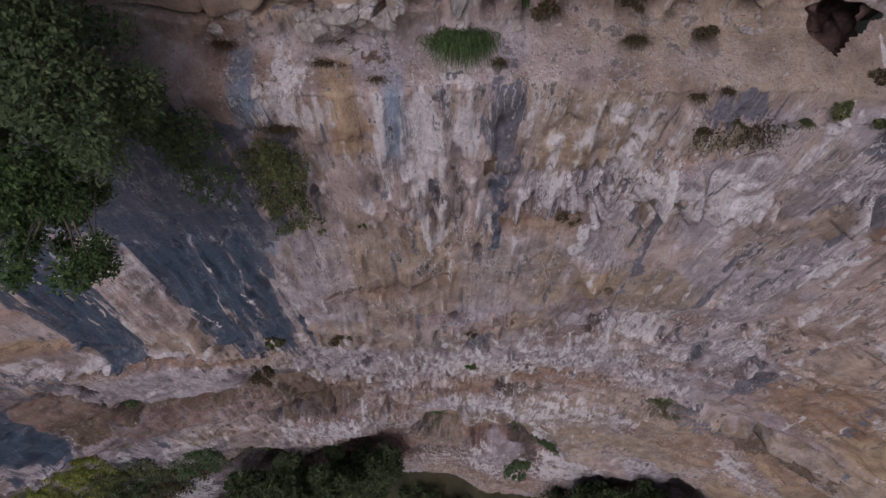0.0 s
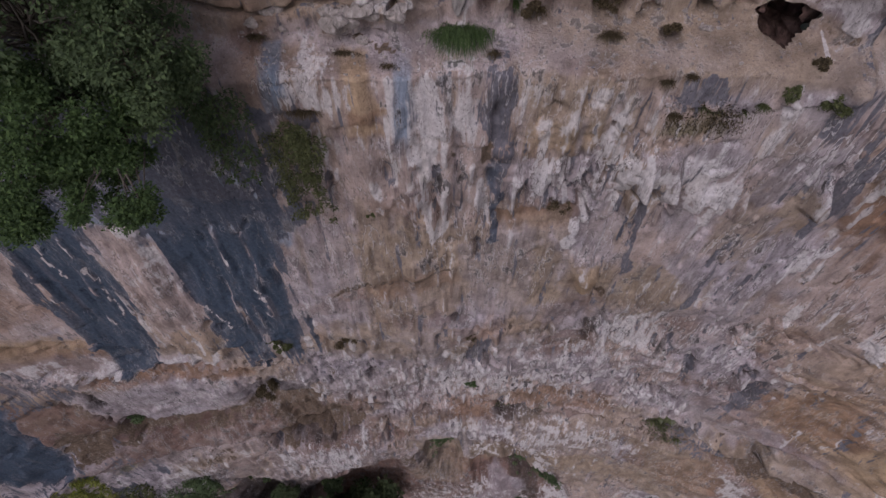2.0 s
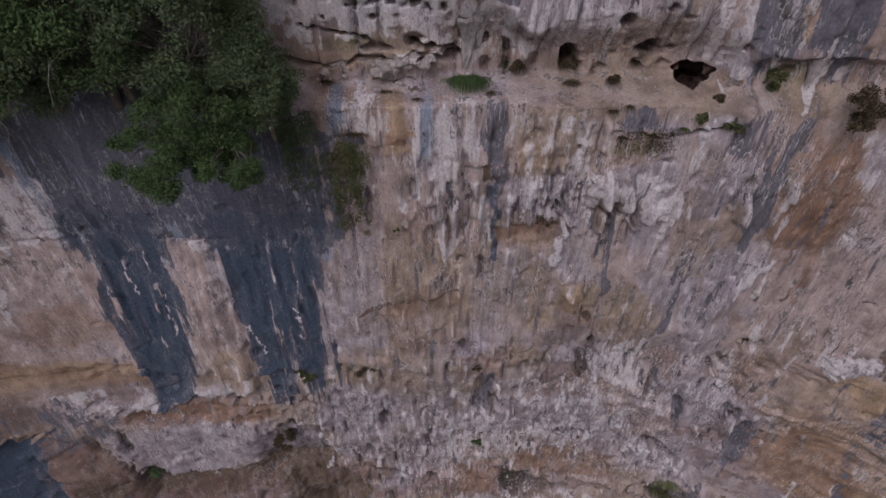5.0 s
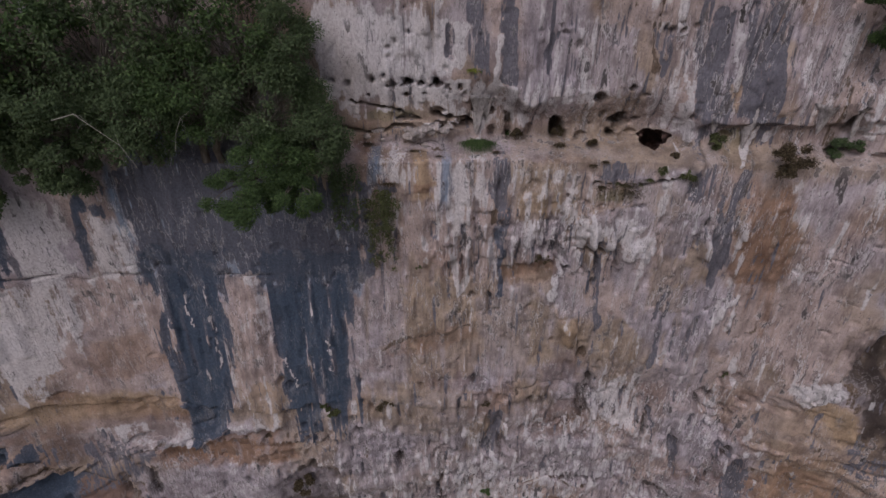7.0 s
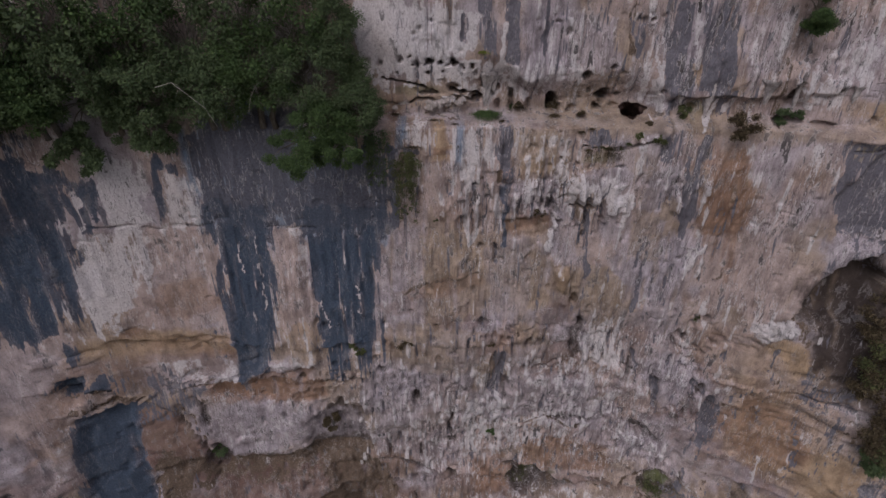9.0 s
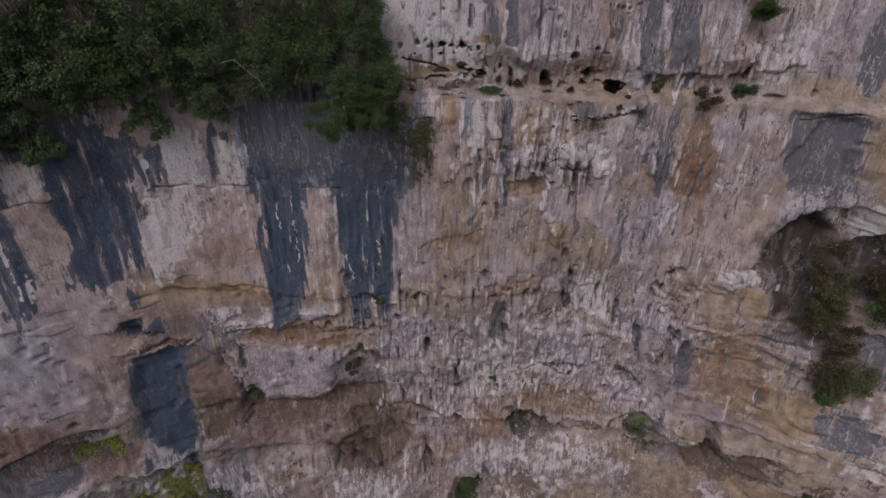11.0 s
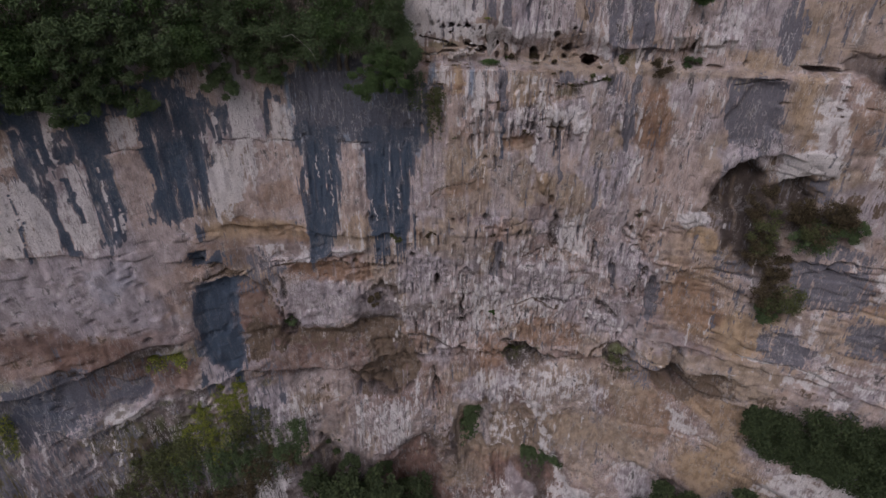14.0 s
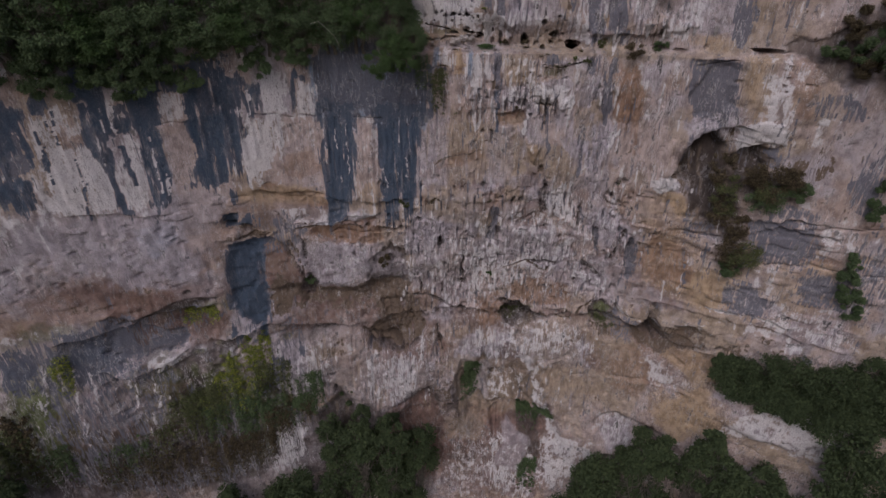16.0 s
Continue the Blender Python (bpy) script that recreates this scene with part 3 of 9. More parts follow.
patch(-5.01, 53.94, 1.89, 3.57, LILAC, .5, 1)
patch(11.83, 50.44, 2.36, 1.18, PALE, .5, 0)
# lower beds
patch(-14, 58.86, 3.08, 0.69, OCHRE, .55, 0)
patch(-19.56, 60.7, 3.82, 0.53, OCHRE, .35, 0)
patch(-19.88, 59.36, 2.59, 1.02, RUST, .5, 0)
patch(-14.22, 47.36, 4.05, 0.94, RUST, .65, 0)
patch(-10.38, 46.4, 2.5, 1.23, RUST, .5, 0)
patch(-13.21, 55.68, 4.69, 0.45, RUST, .7, 0)
patch(-12.57, 57.45, 3.51, 0.66, PALE, .5, 0)
patch(-17.25, 58.31, 2.37, 0.93, PALE, .5, 0)
patch(-9.96, 58.88, 2.07, 1.17, OCHRE, .4, 0)
patch(-17.54, 61.14, 2.91, 0.61, PALE, .5, 0)
patch(-16.04, 62.8, 1.59, 1.34, RUST, .4, 0)
streak(-18.11, 56.02, 50.95, 0.33, INK, .75, 0.1)
patch(-19.79, 49.34, 2.26, 0.93, SLATE, .7, 0)
patch(-21.29, 57.96, 1.11, 1.04, SLATE, .75, 0)
patch(-10.12, 54.9, 2.21, 1.08, TAN, .5, 0)
patch(-13.73, 52.63, 3.39, 1.64, LILAC, .4, 1)
patch(-23.95, 58.45, 2.19, 2.27, RUST, .4, 0)
patch(-25.24, 55.55, 1.93, 2.41, RUST, .45, 0)
patch(-16.69, 45.86, 2.44, 1.15, TAN, .5, 0)
patch(-6.36, 60.91, 1.35, 2.52, LILAC, .5, 1)
# holes
pit(-5.36, 75.6, 0.14, 0.13, 0.56)
pit(-4.84, 75.48, 0.14, 0.14, 0.56)
pit(-3.85, 75.62, 0.12, 0.16, 0.56)
pit(-3.05, 75.48, 0.12, 0.14, 0.56)
pit(-2.51, 75.57, 0.14, 0.16, 0.64)
pit(-1.98, 75.49, 0.12, 0.13, 0.56)
pit(-1.39, 75.55, 0.14, 0.18, 0.64)
pit(-3.38, 75.78, 0.08, 0.12, 0.48)
pit(-0.91, 75.36, 0.1, 0.12, 0.48)
pit(3.64, 73.47, 0.28, 0.51, .8)
pit(6.16, 73.54, 0.14, 0.26, .5)
pit(5.89, 73.22, 0.14, 0.17, .4)
pit(6.53, 73.71, 0.17, 0.12, .3)
pit(1.62, 73.46, 0.14, 0.49, .5)
pit(2.52, 73.26, 0.17, 0.41, .5)
pit(10.15, 73.37, 0.33, 0.28, .4)
pit(6.49, 60.46, 0.27, 0.29, .5)
pit(6.55, 58.04, 0.32, 0.43, .5)
pit(4.74, 60, 0.17, 0.17, .3)
pit(12.37, 59.47, 0.27, 0.25, .4)
pit(12.5, 59.74, 0.14, 0.34, .3)
pit(-1.3, 50.06, 0.2, 0.41, .4)
pit(-1.29, 48.64, 0.37, 0.27, .4)
pit(11.63, 50.52, 0.63, 0.41, .5)
pit(10.46, 51.73, 0.15, 0.47, .4)
pit(-3.5, 53.86, 0.15, 0.85, .4)
pit(-3.74, 44.66, 0.22, 0.32, .4)
pit(-2.22, 44.35, 0.22, 0.33, .4)
pit(-5.48, 44.53, 0.26, 0.26, .4)
pit(-6.98, 44.66, 0.22, 0.32, .3)
pit(11.82, 55.06, 0.18, 1.15, .5)
pit(1.31, 56.4, 0.25, 1.84, .5)
pit(14.16, 55.42, 0.14, 0.89, .4)
pit(15.55, 53.08, 0.3, 1.85, .5)
pit(-11.35, 59.19, 0.14, 0.17, .2)
pit(-17.19, 50.02, 0.77, 0.54, .5)
pit(14.76, 72.87, 0.54, 0.21, .5)
pit(16.11, 72.93, 0.54, 0.17, .6)
pit(21.92, 73.29, 0.97, 0.25, 1.2)
pit(1.87, 59.13, 0.21, 0.18, .3)
pit(10.19, 57.95, 0.21, 0.56, .35)
pit(4.21, 56.45, 0.8, 0.42, .4)
pit(3.63, 68.25, 0.49, 0.51, .7)
pit(4.18, 67.64, 0.23, 0.53, .6)
pit(-0.2, 67.01, 0.14, 1.21, .4)
pit(-0.77, 67.16, 0.34, 0.61, .4)
pit(5.85, 68.4, 0.26, 0.14, .4)
pit(0.19, 69.96, 0.06, 0.35, .2)
pit(-0.79, 69.51, 0.09, 0.33, .2)
pit(13.48, 60.88, 0.58, 0.42, .5)
pit(6, 59.67, 0.28, 0.37, .4)
pit(-3.92, 39.52, 0.41, 1.74, .8)
pit(-9.26, 40.54, 2, 1.05, .8)
pit(-1.89, 48.22, 0.34, 0.74, .5)
pit(0.44, 52.76, 0.21, 0.8, .4)
pit(10.05, 53.36, 0.17, 0.57, .4)
pit(11.58, 56.37, 0.21, 0.7, .4)
pit(14.55, 48.03, 0.47, 0.87, .6)
pit(18.97, 43.85, 1.82, 0.65, 1.0)
pit(-23.04, 58.44, 0.72, 0.67, .6)
pit(19.74, 27.74, 4.11, 3.69, .6)
pit(-0.22, 33.21, 1.78, 4.63, .8)
pit(6.38, 26.67, 4.29, 3.04, .8)
pit(3.84, 34.24, 1.63, 1.46, .5)
# ledges
notch(-14.64, 55.37, -7.1, 55.88, 0.25, .35, .15)
notch(-23.88, 56.45, -19.74, 56.4, 0.26, .5, .3)
notch(-17.79, 59.97, -14.79, 59.85, 0.2, .3, .2)
notch(2.19, 59.57, 9.95, 60.27, 0.13, .25, 0)
notch(2.55, 54.42, 5.91, 57.28, 0.23, .25, .05)
notch(-11.37, 67.19, -8.67, 67.21, 0.13, .35, 0)
notch(-5.83, 73.89, 0.31, 73.75, 0.14, .5, 0)
notch(5.4, 71.46, 9.06, 71.99, 0.12, .3, .0)
notch(-17.48, 60.32, -12.71, 59.27, 0.26, .3, .3)
notch(-17.78, 57.6, -10.3, 56.03, 0.43, .4, .2)
notch(-17.37, 54.92, -16.92, 50.32, 0.39, .5, .3)
notch(-12.38, 42.9, -7.25, 39.15, 1.05, 1.0, .3)
notch(7.59, 37.96, 11.44, 38.28, 0.32, .4, .2)
notch(11.71, 35.75, 24.63, 38.28, 0.33, .4, .2)
notch(27.28, 32.72, 36.09, 32.54, 0.47, .5, .4)
notch(-4.38, 28.55, 8.98, 29.39, 0.6, .7, .3)
notch(7.68, 28.28, 14.75, 26.81, 0.8, .7, .3)
notch(23.48, 57.45, 32.74, 60.31, 0.26, .25, .1)
notch(25.34, 54.92, 33.93, 56.3, 0.28, .2, .1)
notch(17.36, 72.07, 20.06, 72.66, 0.17, .5, .2)
notch(21.26, 73.02, 23.3, 73.3, 0.3, .7, .15)
# bosses
swell(9.03, 73, 0.39, 1.58, .5, .3)
swell(1.28, 72.1, 0.33, 1.01, .15, .3)
swell(5.02, 63.49, 0.41, 0.98, .35, .2)
swell(-22.48, 51.52, 1.88, 4.8, -.35, .85)
swell(23.69, 69.01, 2.27, 3.61, .5, .5)
swell(19.15, 69.45, 1.88, 2.8, -.5, .7)
swell(-10.15, 62.13, 1.05, 5.11, .35, .6)
swell(5.68, 69.37, 0.91, 1.21, .35, .5)
swell(11.73, 75.12, 1.05, 1.6, .4, .4)
swell(15.22, 74.95, 1.29, 1.03, .5, .4)
swell(0.81, 59.56, 6.89, 0.88, .15, .5)
swell(7.5, 39.47, 4.56, 3.91, .4, .5)
swell(-7.62, 37.13, 3.97, 5, .4, .5)
swell(31.6, 37.62, 5.25, 3.64, .9, .6)
# further patches
patch(-40.02, 37.39, 6.59, 5.59, LOAM_SHADE, .7, 1)
patch(-39.33, 48.63, 2.97, 1.73, SMOKE, .6, 1)
patch(-31.41, 47.98, 3.73, 1.26, SMOKE, .5, 0)
patch(-24.64, 30.29, 3.92, 5.25, LOAM_SHADE, .6, 1)
patch(-19.05, 26.37, 3.48, 5.8, LOAM_SHADE, .5, 1)
patch(3.58, 25.47, 2.89, 2.08, SMOKE, .6, 0)
patch(20.5, 61.39, 2.03, 3.2, LOAM_SHADE, .7, 0)
patch(23.99, 62.57, 2.93, 2.02, LOAM_SHADE, .5, 0)
patch(22.96, 57.91, 2.58, 1.67, LOAM_SHADE, .5, 0)
patch(-0.55, 74.36, 0.55, 0.4, UMBER, .6, 0)
patch(4.66, 73.27, 0.86, 0.33, UMBER, .3, 0)
pit(0.89, 73.38, 0.17, 0.28, .5)
pit(4.68, 73.13, 0.17, 0.16, .3)
pit(6.8, 73.28, 0.23, 0.14, .4)
pit(-2.49, 74.09, 0.39, 0.14, .6)
pit(-1.38, 74.36, 0.28, 0.17, .5)
pit(-0.26, 73.94, 0.22, 0.22, .6)
patch(-17.73, 49.86, 1.91, 0.75, UMBER, .7, 0)
patch(-14.02, 48.66, 3.59, 0.46, UMBER, .7, 0)
patch(-21.93, 56.44, 1.99, 0.33, UMBER, .6, 0)
patch(4.7, 45.02, 1.72, 0.5, MOSS, .8, 0)
patch(-9.29, 40.37, 2.21, 1.06, UMBER, .9, 0)
patch(-3.56, 38.61, 1.67, 2.09, UMBER, .6, 0)
patch(-8.45, 33.84, 5.46, 4.14, LOAM_SHADE, .6, 0)
patch(3.67, 30.62, 2.91, 8.06, SMOKE, .6, 0)
streak(8.45, 74.75, 71.58, 0.51, PALE, .8, 0.09)
patch(-17.51, 44.22, 5.39, 1.53, LOAM_SHADE, .5, 0)
patch(9.6, 35.17, 5.32, 2.88, RUST, .5, 0)
patch(16.87, 38.92, 3.23, 2.01, UMBER, .5, 0)
patch(-15.59, 36.66, 5.1, 2.51, LOAM_SHADE, .5, 0)
streak(23.89, 71.29, 65.79, 0.14, SMOKE, .6, 0.19)
patch(19.55, 63.71, 2.01, 1.83, UMBER, .85, 0)
patch(20.99, 60.57, 1.7, 3.38, LOAM_SHADE, .75, 0)
patch(23.45, 64.9, 1.74, 1.07, SMOKE, .8, 0)
patch(24.44, 62.34, 2.12, 1.79, LOAM_SHADE, .6, 0)
patch(27.11, 57.32, 3.15, 1.07, SMOKE, .75, 0)
patch(26.59, 60.46, 2.71, 0.73, SMOKE, .6, 0)
patch(25.66, 50.69, 1.91, 1.69, SMOKE, .85, 0)
patch(30.43, 53.3, 2.04, 2.04, SMOKE, .75, 0)
patch(27.31, 52.66, 1.38, 2.13, OCHRE, .5, 0)
patch(29.73, 55.7, 1.74, 0.68, OCHRE, .6, 0)
patch(22.12, 50.35, 2.73, 2.35, OCHRE, .55, 1)
patch(25.06, 48.02, 3.96, 0.59, PALE, .8, 0)
patch(24.45, 34.82, 3.38, 2.55, OCHRE, .7, 0)
patch(20.76, 39.27, 2.51, 1.75, CHALK, .6, 0)
patch(21.68, 41.93, 3.78, 1.08, RUST, .6, 0)
patch(16.96, 38.07, 2.31, 2.23, RUST, .6, 0)
patch(-30.73, 47.97, 5.18, 1.38, LOAM_SHADE, .65, 0)
patch(-36.07, 46.83, 2.72, 2.22, SLATE, .3, 1)
patch(-30.66, 41.47, 4.54, 2.26, LOAM_SHADE, .5, 0)
patch(-35.79, 42.66, 4.28, 2.42, SMOKE, .55, 1)
patch(-31.11, 44.74, 2.91, 0.54, PALE, .7, 0)
patch(-24.58, 44.36, 2.58, 0.91, LOAM_SHADE, .7, 0)
patch(-33.24, 52.13, 4.83, 1.55, RUST, .4, 0)
patch(-20.21, 39.35, 2.46, 3.62, CHALK, .4, 1)
# blue-black runs and lime between them
patch(-29.2, 66.05, 3.47, 4.01, LILAC, .8, 1)
patch(-31.26, 63.95, 2.71, 2.44, PALE, .75, 1)
patch(-18.97, 64.57, 3.26, 3.22, CHALK, .8, 1)
streak(-27.74, 68.9, 61.92, 1.81, PALE, .85, -0.12)
streak(-29.27, 67.32, 61.76, 1.57, CHALK, .6, -0.08)
streak(-24.73, 70.45, 67.76, 2.01, PALE, .9, -0.16)
streak(-17.56, 71.24, 67.28, 2.3, CHALK, .85, -0.12)
streak(-14.87, 70.24, 64.6, 2.15, PALE, .8, -0.09)
streak(-16.74, 69.51, 63.87, 0.94, LILAC, .7, -0.13)
streak(-25.16, 67.19, 62.22, 1.79, LILAC, .7, -0.17)
patch(-16.41, 62.76, 2.71, 1.94, RUST, .35, 0)
patch(-31.65, 67.38, 1.03, 1.3, RUST, .6, 0)
streak(-29.56, 73.03, 66.74, 2.01, SLATE, .97, -0.09)
streak(-30.03, 66.64, 60.99, 0.71, SLATE, .9, 0.01)
streak(-31.4, 65.89, 61.94, 0.35, SLATE, .8, -0.17)
streak(-29, 66.93, 62.87, 0.51, SMOKE, .9, -0.01)
streak(-28.38, 68.73, 67.19, 0.83, SLATE, .8, -0.12)
patch(-26.72, 70.33, 1.63, 2.23, SLATE, .97, 1)
streak(-27.81, 68.64, 66.54, 1.3, SLATE, .9, -0.02)
streak(-27.42, 67.18, 60.62, 1.61, SLATE, .97, -0.1)
streak(-26.62, 64.65, 60.55, 0.66, SLATE, .9, -0.09)
streak(-23.21, 72.35, 66.38, 1.01, SLATE, .9, -0.18)
patch(-21.91, 70.28, 2.74, 3.14, SLATE, .98, 1)
streak(-22.63, 68.29, 61.46, 3.42, INK, .97, -0.14)
streak(-20.84, 68.02, 63.04, 1.01, SLATE, .8, -0.05)
streak(-19.12, 70.37, 67.49, 1.14, SLATE, .85, -0.19)
streak(-18.57, 69.69, 67.56, 0.5, SMOKE, .8, -0.08)
streak(-15.62, 71.71, 68.35, 0.66, SLATE, .8, -0.13)
patch(-12.54, 69.5, 2.52, 2.6, SLATE, .95, 1)
patch(-9.23, 68.99, 2.55, 2.22, SLATE, .95, 1)
notch(-20.58, 67.89, -14.33, 67.22, 0.14, .3, 0)
notch(-26.01, 68.08, -22.71, 67.69, 0.13, .25, 0)
patch(-11.93, 58.74, 4.31, 0.88, TAN, .5, 0)
patch(-19.21, 60.7, 3.63, 0.59, OCHRE, .4, 0)
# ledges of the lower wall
# Umber below a lip is brown crust and painted shade together.
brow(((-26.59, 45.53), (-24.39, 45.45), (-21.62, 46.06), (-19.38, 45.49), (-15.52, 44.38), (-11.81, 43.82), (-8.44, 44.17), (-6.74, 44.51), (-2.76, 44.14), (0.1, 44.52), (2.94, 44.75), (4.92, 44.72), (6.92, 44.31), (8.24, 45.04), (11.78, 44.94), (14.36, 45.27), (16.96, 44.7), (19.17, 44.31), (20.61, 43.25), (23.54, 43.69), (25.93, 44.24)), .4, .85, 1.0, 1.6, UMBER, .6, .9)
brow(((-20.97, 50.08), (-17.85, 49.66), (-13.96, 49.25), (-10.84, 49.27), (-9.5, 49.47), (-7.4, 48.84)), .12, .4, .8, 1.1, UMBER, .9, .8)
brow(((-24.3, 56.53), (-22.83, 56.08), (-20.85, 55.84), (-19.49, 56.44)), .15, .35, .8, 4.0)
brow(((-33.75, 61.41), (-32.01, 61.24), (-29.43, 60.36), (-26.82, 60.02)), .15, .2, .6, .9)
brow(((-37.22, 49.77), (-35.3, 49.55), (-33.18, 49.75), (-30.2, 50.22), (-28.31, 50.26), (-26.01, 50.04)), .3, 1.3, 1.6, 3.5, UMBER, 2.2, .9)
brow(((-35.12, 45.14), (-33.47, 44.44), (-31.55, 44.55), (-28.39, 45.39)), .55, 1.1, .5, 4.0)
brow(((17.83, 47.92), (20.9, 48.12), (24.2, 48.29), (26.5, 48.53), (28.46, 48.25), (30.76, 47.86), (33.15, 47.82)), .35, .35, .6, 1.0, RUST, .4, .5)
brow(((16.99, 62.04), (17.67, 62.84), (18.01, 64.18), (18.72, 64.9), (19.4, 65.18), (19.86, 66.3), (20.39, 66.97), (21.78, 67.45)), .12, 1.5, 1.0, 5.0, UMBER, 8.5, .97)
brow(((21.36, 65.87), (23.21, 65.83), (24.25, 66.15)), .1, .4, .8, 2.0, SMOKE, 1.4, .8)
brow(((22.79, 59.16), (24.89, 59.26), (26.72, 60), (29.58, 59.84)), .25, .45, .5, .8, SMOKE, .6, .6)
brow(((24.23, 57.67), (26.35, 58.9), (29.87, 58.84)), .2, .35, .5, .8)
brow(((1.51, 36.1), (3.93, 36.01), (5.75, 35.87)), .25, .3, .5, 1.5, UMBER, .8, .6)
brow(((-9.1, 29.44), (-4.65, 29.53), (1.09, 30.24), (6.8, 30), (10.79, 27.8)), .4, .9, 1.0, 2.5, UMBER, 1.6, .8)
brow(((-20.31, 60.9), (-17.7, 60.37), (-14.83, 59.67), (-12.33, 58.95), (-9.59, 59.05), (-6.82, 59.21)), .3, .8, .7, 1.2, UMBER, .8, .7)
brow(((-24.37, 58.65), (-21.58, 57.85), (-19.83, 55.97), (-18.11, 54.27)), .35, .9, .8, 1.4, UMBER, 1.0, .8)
# Hollows under the long ledge, tinted dark to carry their shade.
pit(3.85, 43.77, 1.94, 0.67, .8)
pit(5.58, 43.45, 1.26, 0.67, .8)
patch(4.42, 43.81, 2.51, 0.59, LOAM_SHADE, .9, 0)
patch(4.42, 43.81, 2.28, 0.51, UMBER, .9, 0)
pit(18.66, 43.74, 1.63, 0.75, 1.0)
pit(19.79, 43.48, 1.08, 0.61, 1.0)
patch(19.04, 43.75, 1.84, 0.81, LOAM_SHADE, .95, 0)
patch(19.04, 43.75, 1.74, 0.74, UMBER, .95, 0)
patch(14.19, 44.66, 1.77, 0.49, MOSS, .8, 0)
notch(-11.9, 42.58, -6.52, 42.34, 0.29, .4, .1)
notch(-12.32, 44.27, -7.57, 44.81, 0.22, .3, .1)
pit(-4.33, 41.08, 0.58, 0.47, .4)
patch(-33.42, 46.08, 5.63, 1.5, LILAC, .5, 0)
patch(-32.85, 42.35, 2.94, 3.75, LOAM_SHADE, .7, 1)
patch(-29.49, 34.93, 10.85, 2.94, LOAM_SHADE, .6, 0)
patch(-28.49, 39.86, 4.18, 2.71, MOSS, .6, 1)
patch(2.86, 33.1, 2.1, 2.3, RUST, .6, 0)
patch(4.36, 28.59, 3.85, 1.53, LOAM_SHADE, .7, 0)
patch(17.51, 37.88, 3.17, 1.93, RUST, .5, 0)
patch(-40.67, 47.91, 1.68, 2.89, SLATE, .5, 1)
patch(-35.15, 48.16, 1.55, 1.45, SLATE, .5, 1)
patch(-35.31, 34.61, 6.43, 3.03, LOAM_SHADE, .6, 0)
# white face of the upper wall
patch(-4.34, 77.13, 1.62, 1.35, CHALK, .9, 1)
patch(-2.02, 76.9, 1.63, 1.23, CHALK, .85, 1)
patch(-0.4, 77.55, 0.92, 1.29, LILAC, .7, 1)
patch(-5.36, 76.22, 0.71, 0.73, CHALK, .6, 1)
patch(-4.06, 74.93, 1.49, 0.56, PALE, .6, 0)
patch(-1.56, 74.7, 1.49, 0.59, PALE, .5, 0)
patch(-3.08, 74.23, 1.51, 0.25, MOSS, .35, 0)
patch(3.14, 77.09, 0.93, 2, PALE, .7, 1)
patch(9.22, 77.16, 0.68, 1.29, LILAC, .7, 1)
patch(11.44, 76.74, 0.78, 0.66, TAN, .7, 1)
streak(9.53, 76.28, 72.2, 0.63, LILAC, .8, 0.07)
streak(7.56, 78.37, 72.62, 0.39, CHALK, .5, 0.09)
streak(-34.46, 70.1, 64.37, 1.42, SLATE, .95, -0.1)
streak(-34.92, 70.98, 64.6, 1.24, SLATE, .9, -0.19)
streak(-32.76, 71.11, 68.12, 1.24, SLATE, .9, -0.06)
streak(-33.56, 68.45, 64.09, 0.64, SLATE, .9, -0.03)
streak(-35.65, 64.51, 61.14, 1.31, SLATE, .9, -0.04)
streak(-36.34, 65.11, 61.69, 0.86, SLATE, .85, -0.19)
patch(-37.32, 60.52, 2.66, 1.88, PALE, .6, 1)
patch(20.74, 60, 1.53, 2.25, UMBER, .8, 1)
patch(20.58, 57.29, 1.4, 1.05, SMOKE, .7, 0)
patch(24.07, 61.78, 2.14, 1.55, UMBER, .6, 0)
patch(23.88, 57.66, 1.8, 1.2, UMBER, .6, 0)
patch(22.99, 55.19, 1.4, 1.59, UMBER, .6, 0)
patch(-15.14, 47.82, 7.49, 0.95, UMBER, .45, 0)
patch(-13.29, 45.53, 9.37, 0.98, UMBER, .4, 0)
patch(-18.54, 51.32, 3.03, 1.23, UMBER, .4, 0)
patch(2.45, 43.24, 6.9, 0.89, UMBER, .4, 0)
patch(12.59, 42.87, 3.39, 1, UMBER, .45, 0)
patch(12.91, 40.06, 4.04, 1.69, TAN, .7, 0)
patch(15.89, 34.41, 3.59, 2.47, UMBER, .35, 0)
patch(22.41, 40.44, 3.27, 1.64, UMBER, .4, 0)
patch(-34.16, 53.64, 4.7, 1.97, UMBER, .35, 0)
patch(-29.55, 52.92, 3.61, 1.05, UMBER, .35, 0)
patch(16.28, 48.68, 2.63, 1.96, UMBER, .3, 1)
patch(19.74, 51.73, 1.99, 3.55, UMBER, .3, 1)
patch(-21.9, 48.33, 6.35, 1.83, UMBER, .5, 0)
patch(-16.64, 47.31, 5.45, 1.18, UMBER, .5, 0)
patch(-8.7, 43.44, 4.6, 1.53, UMBER, .5, 0)
patch(4.79, 39.17, 8.34, 1.32, UMBER, .45, 0)
patch(16.92, 44.48, 5.81, 1.6, UMBER, .45, 0)
patch(16.93, 54.01, 3.12, 1.36, UMBER, .45, 0)
patch(-4.27, 54.59, 3.47, 1.27, UMBER, .35, 0)
patch(-15.59, 61.33, 2.26, 0.5, UMBER, .45, 0)
patch(-17.4, 59.41, 2.14, 0.46, UMBER, .45, 0)
patch(3.79, 73.54, 0.21, 0.39, LOAM_SHADE, .95, 0)
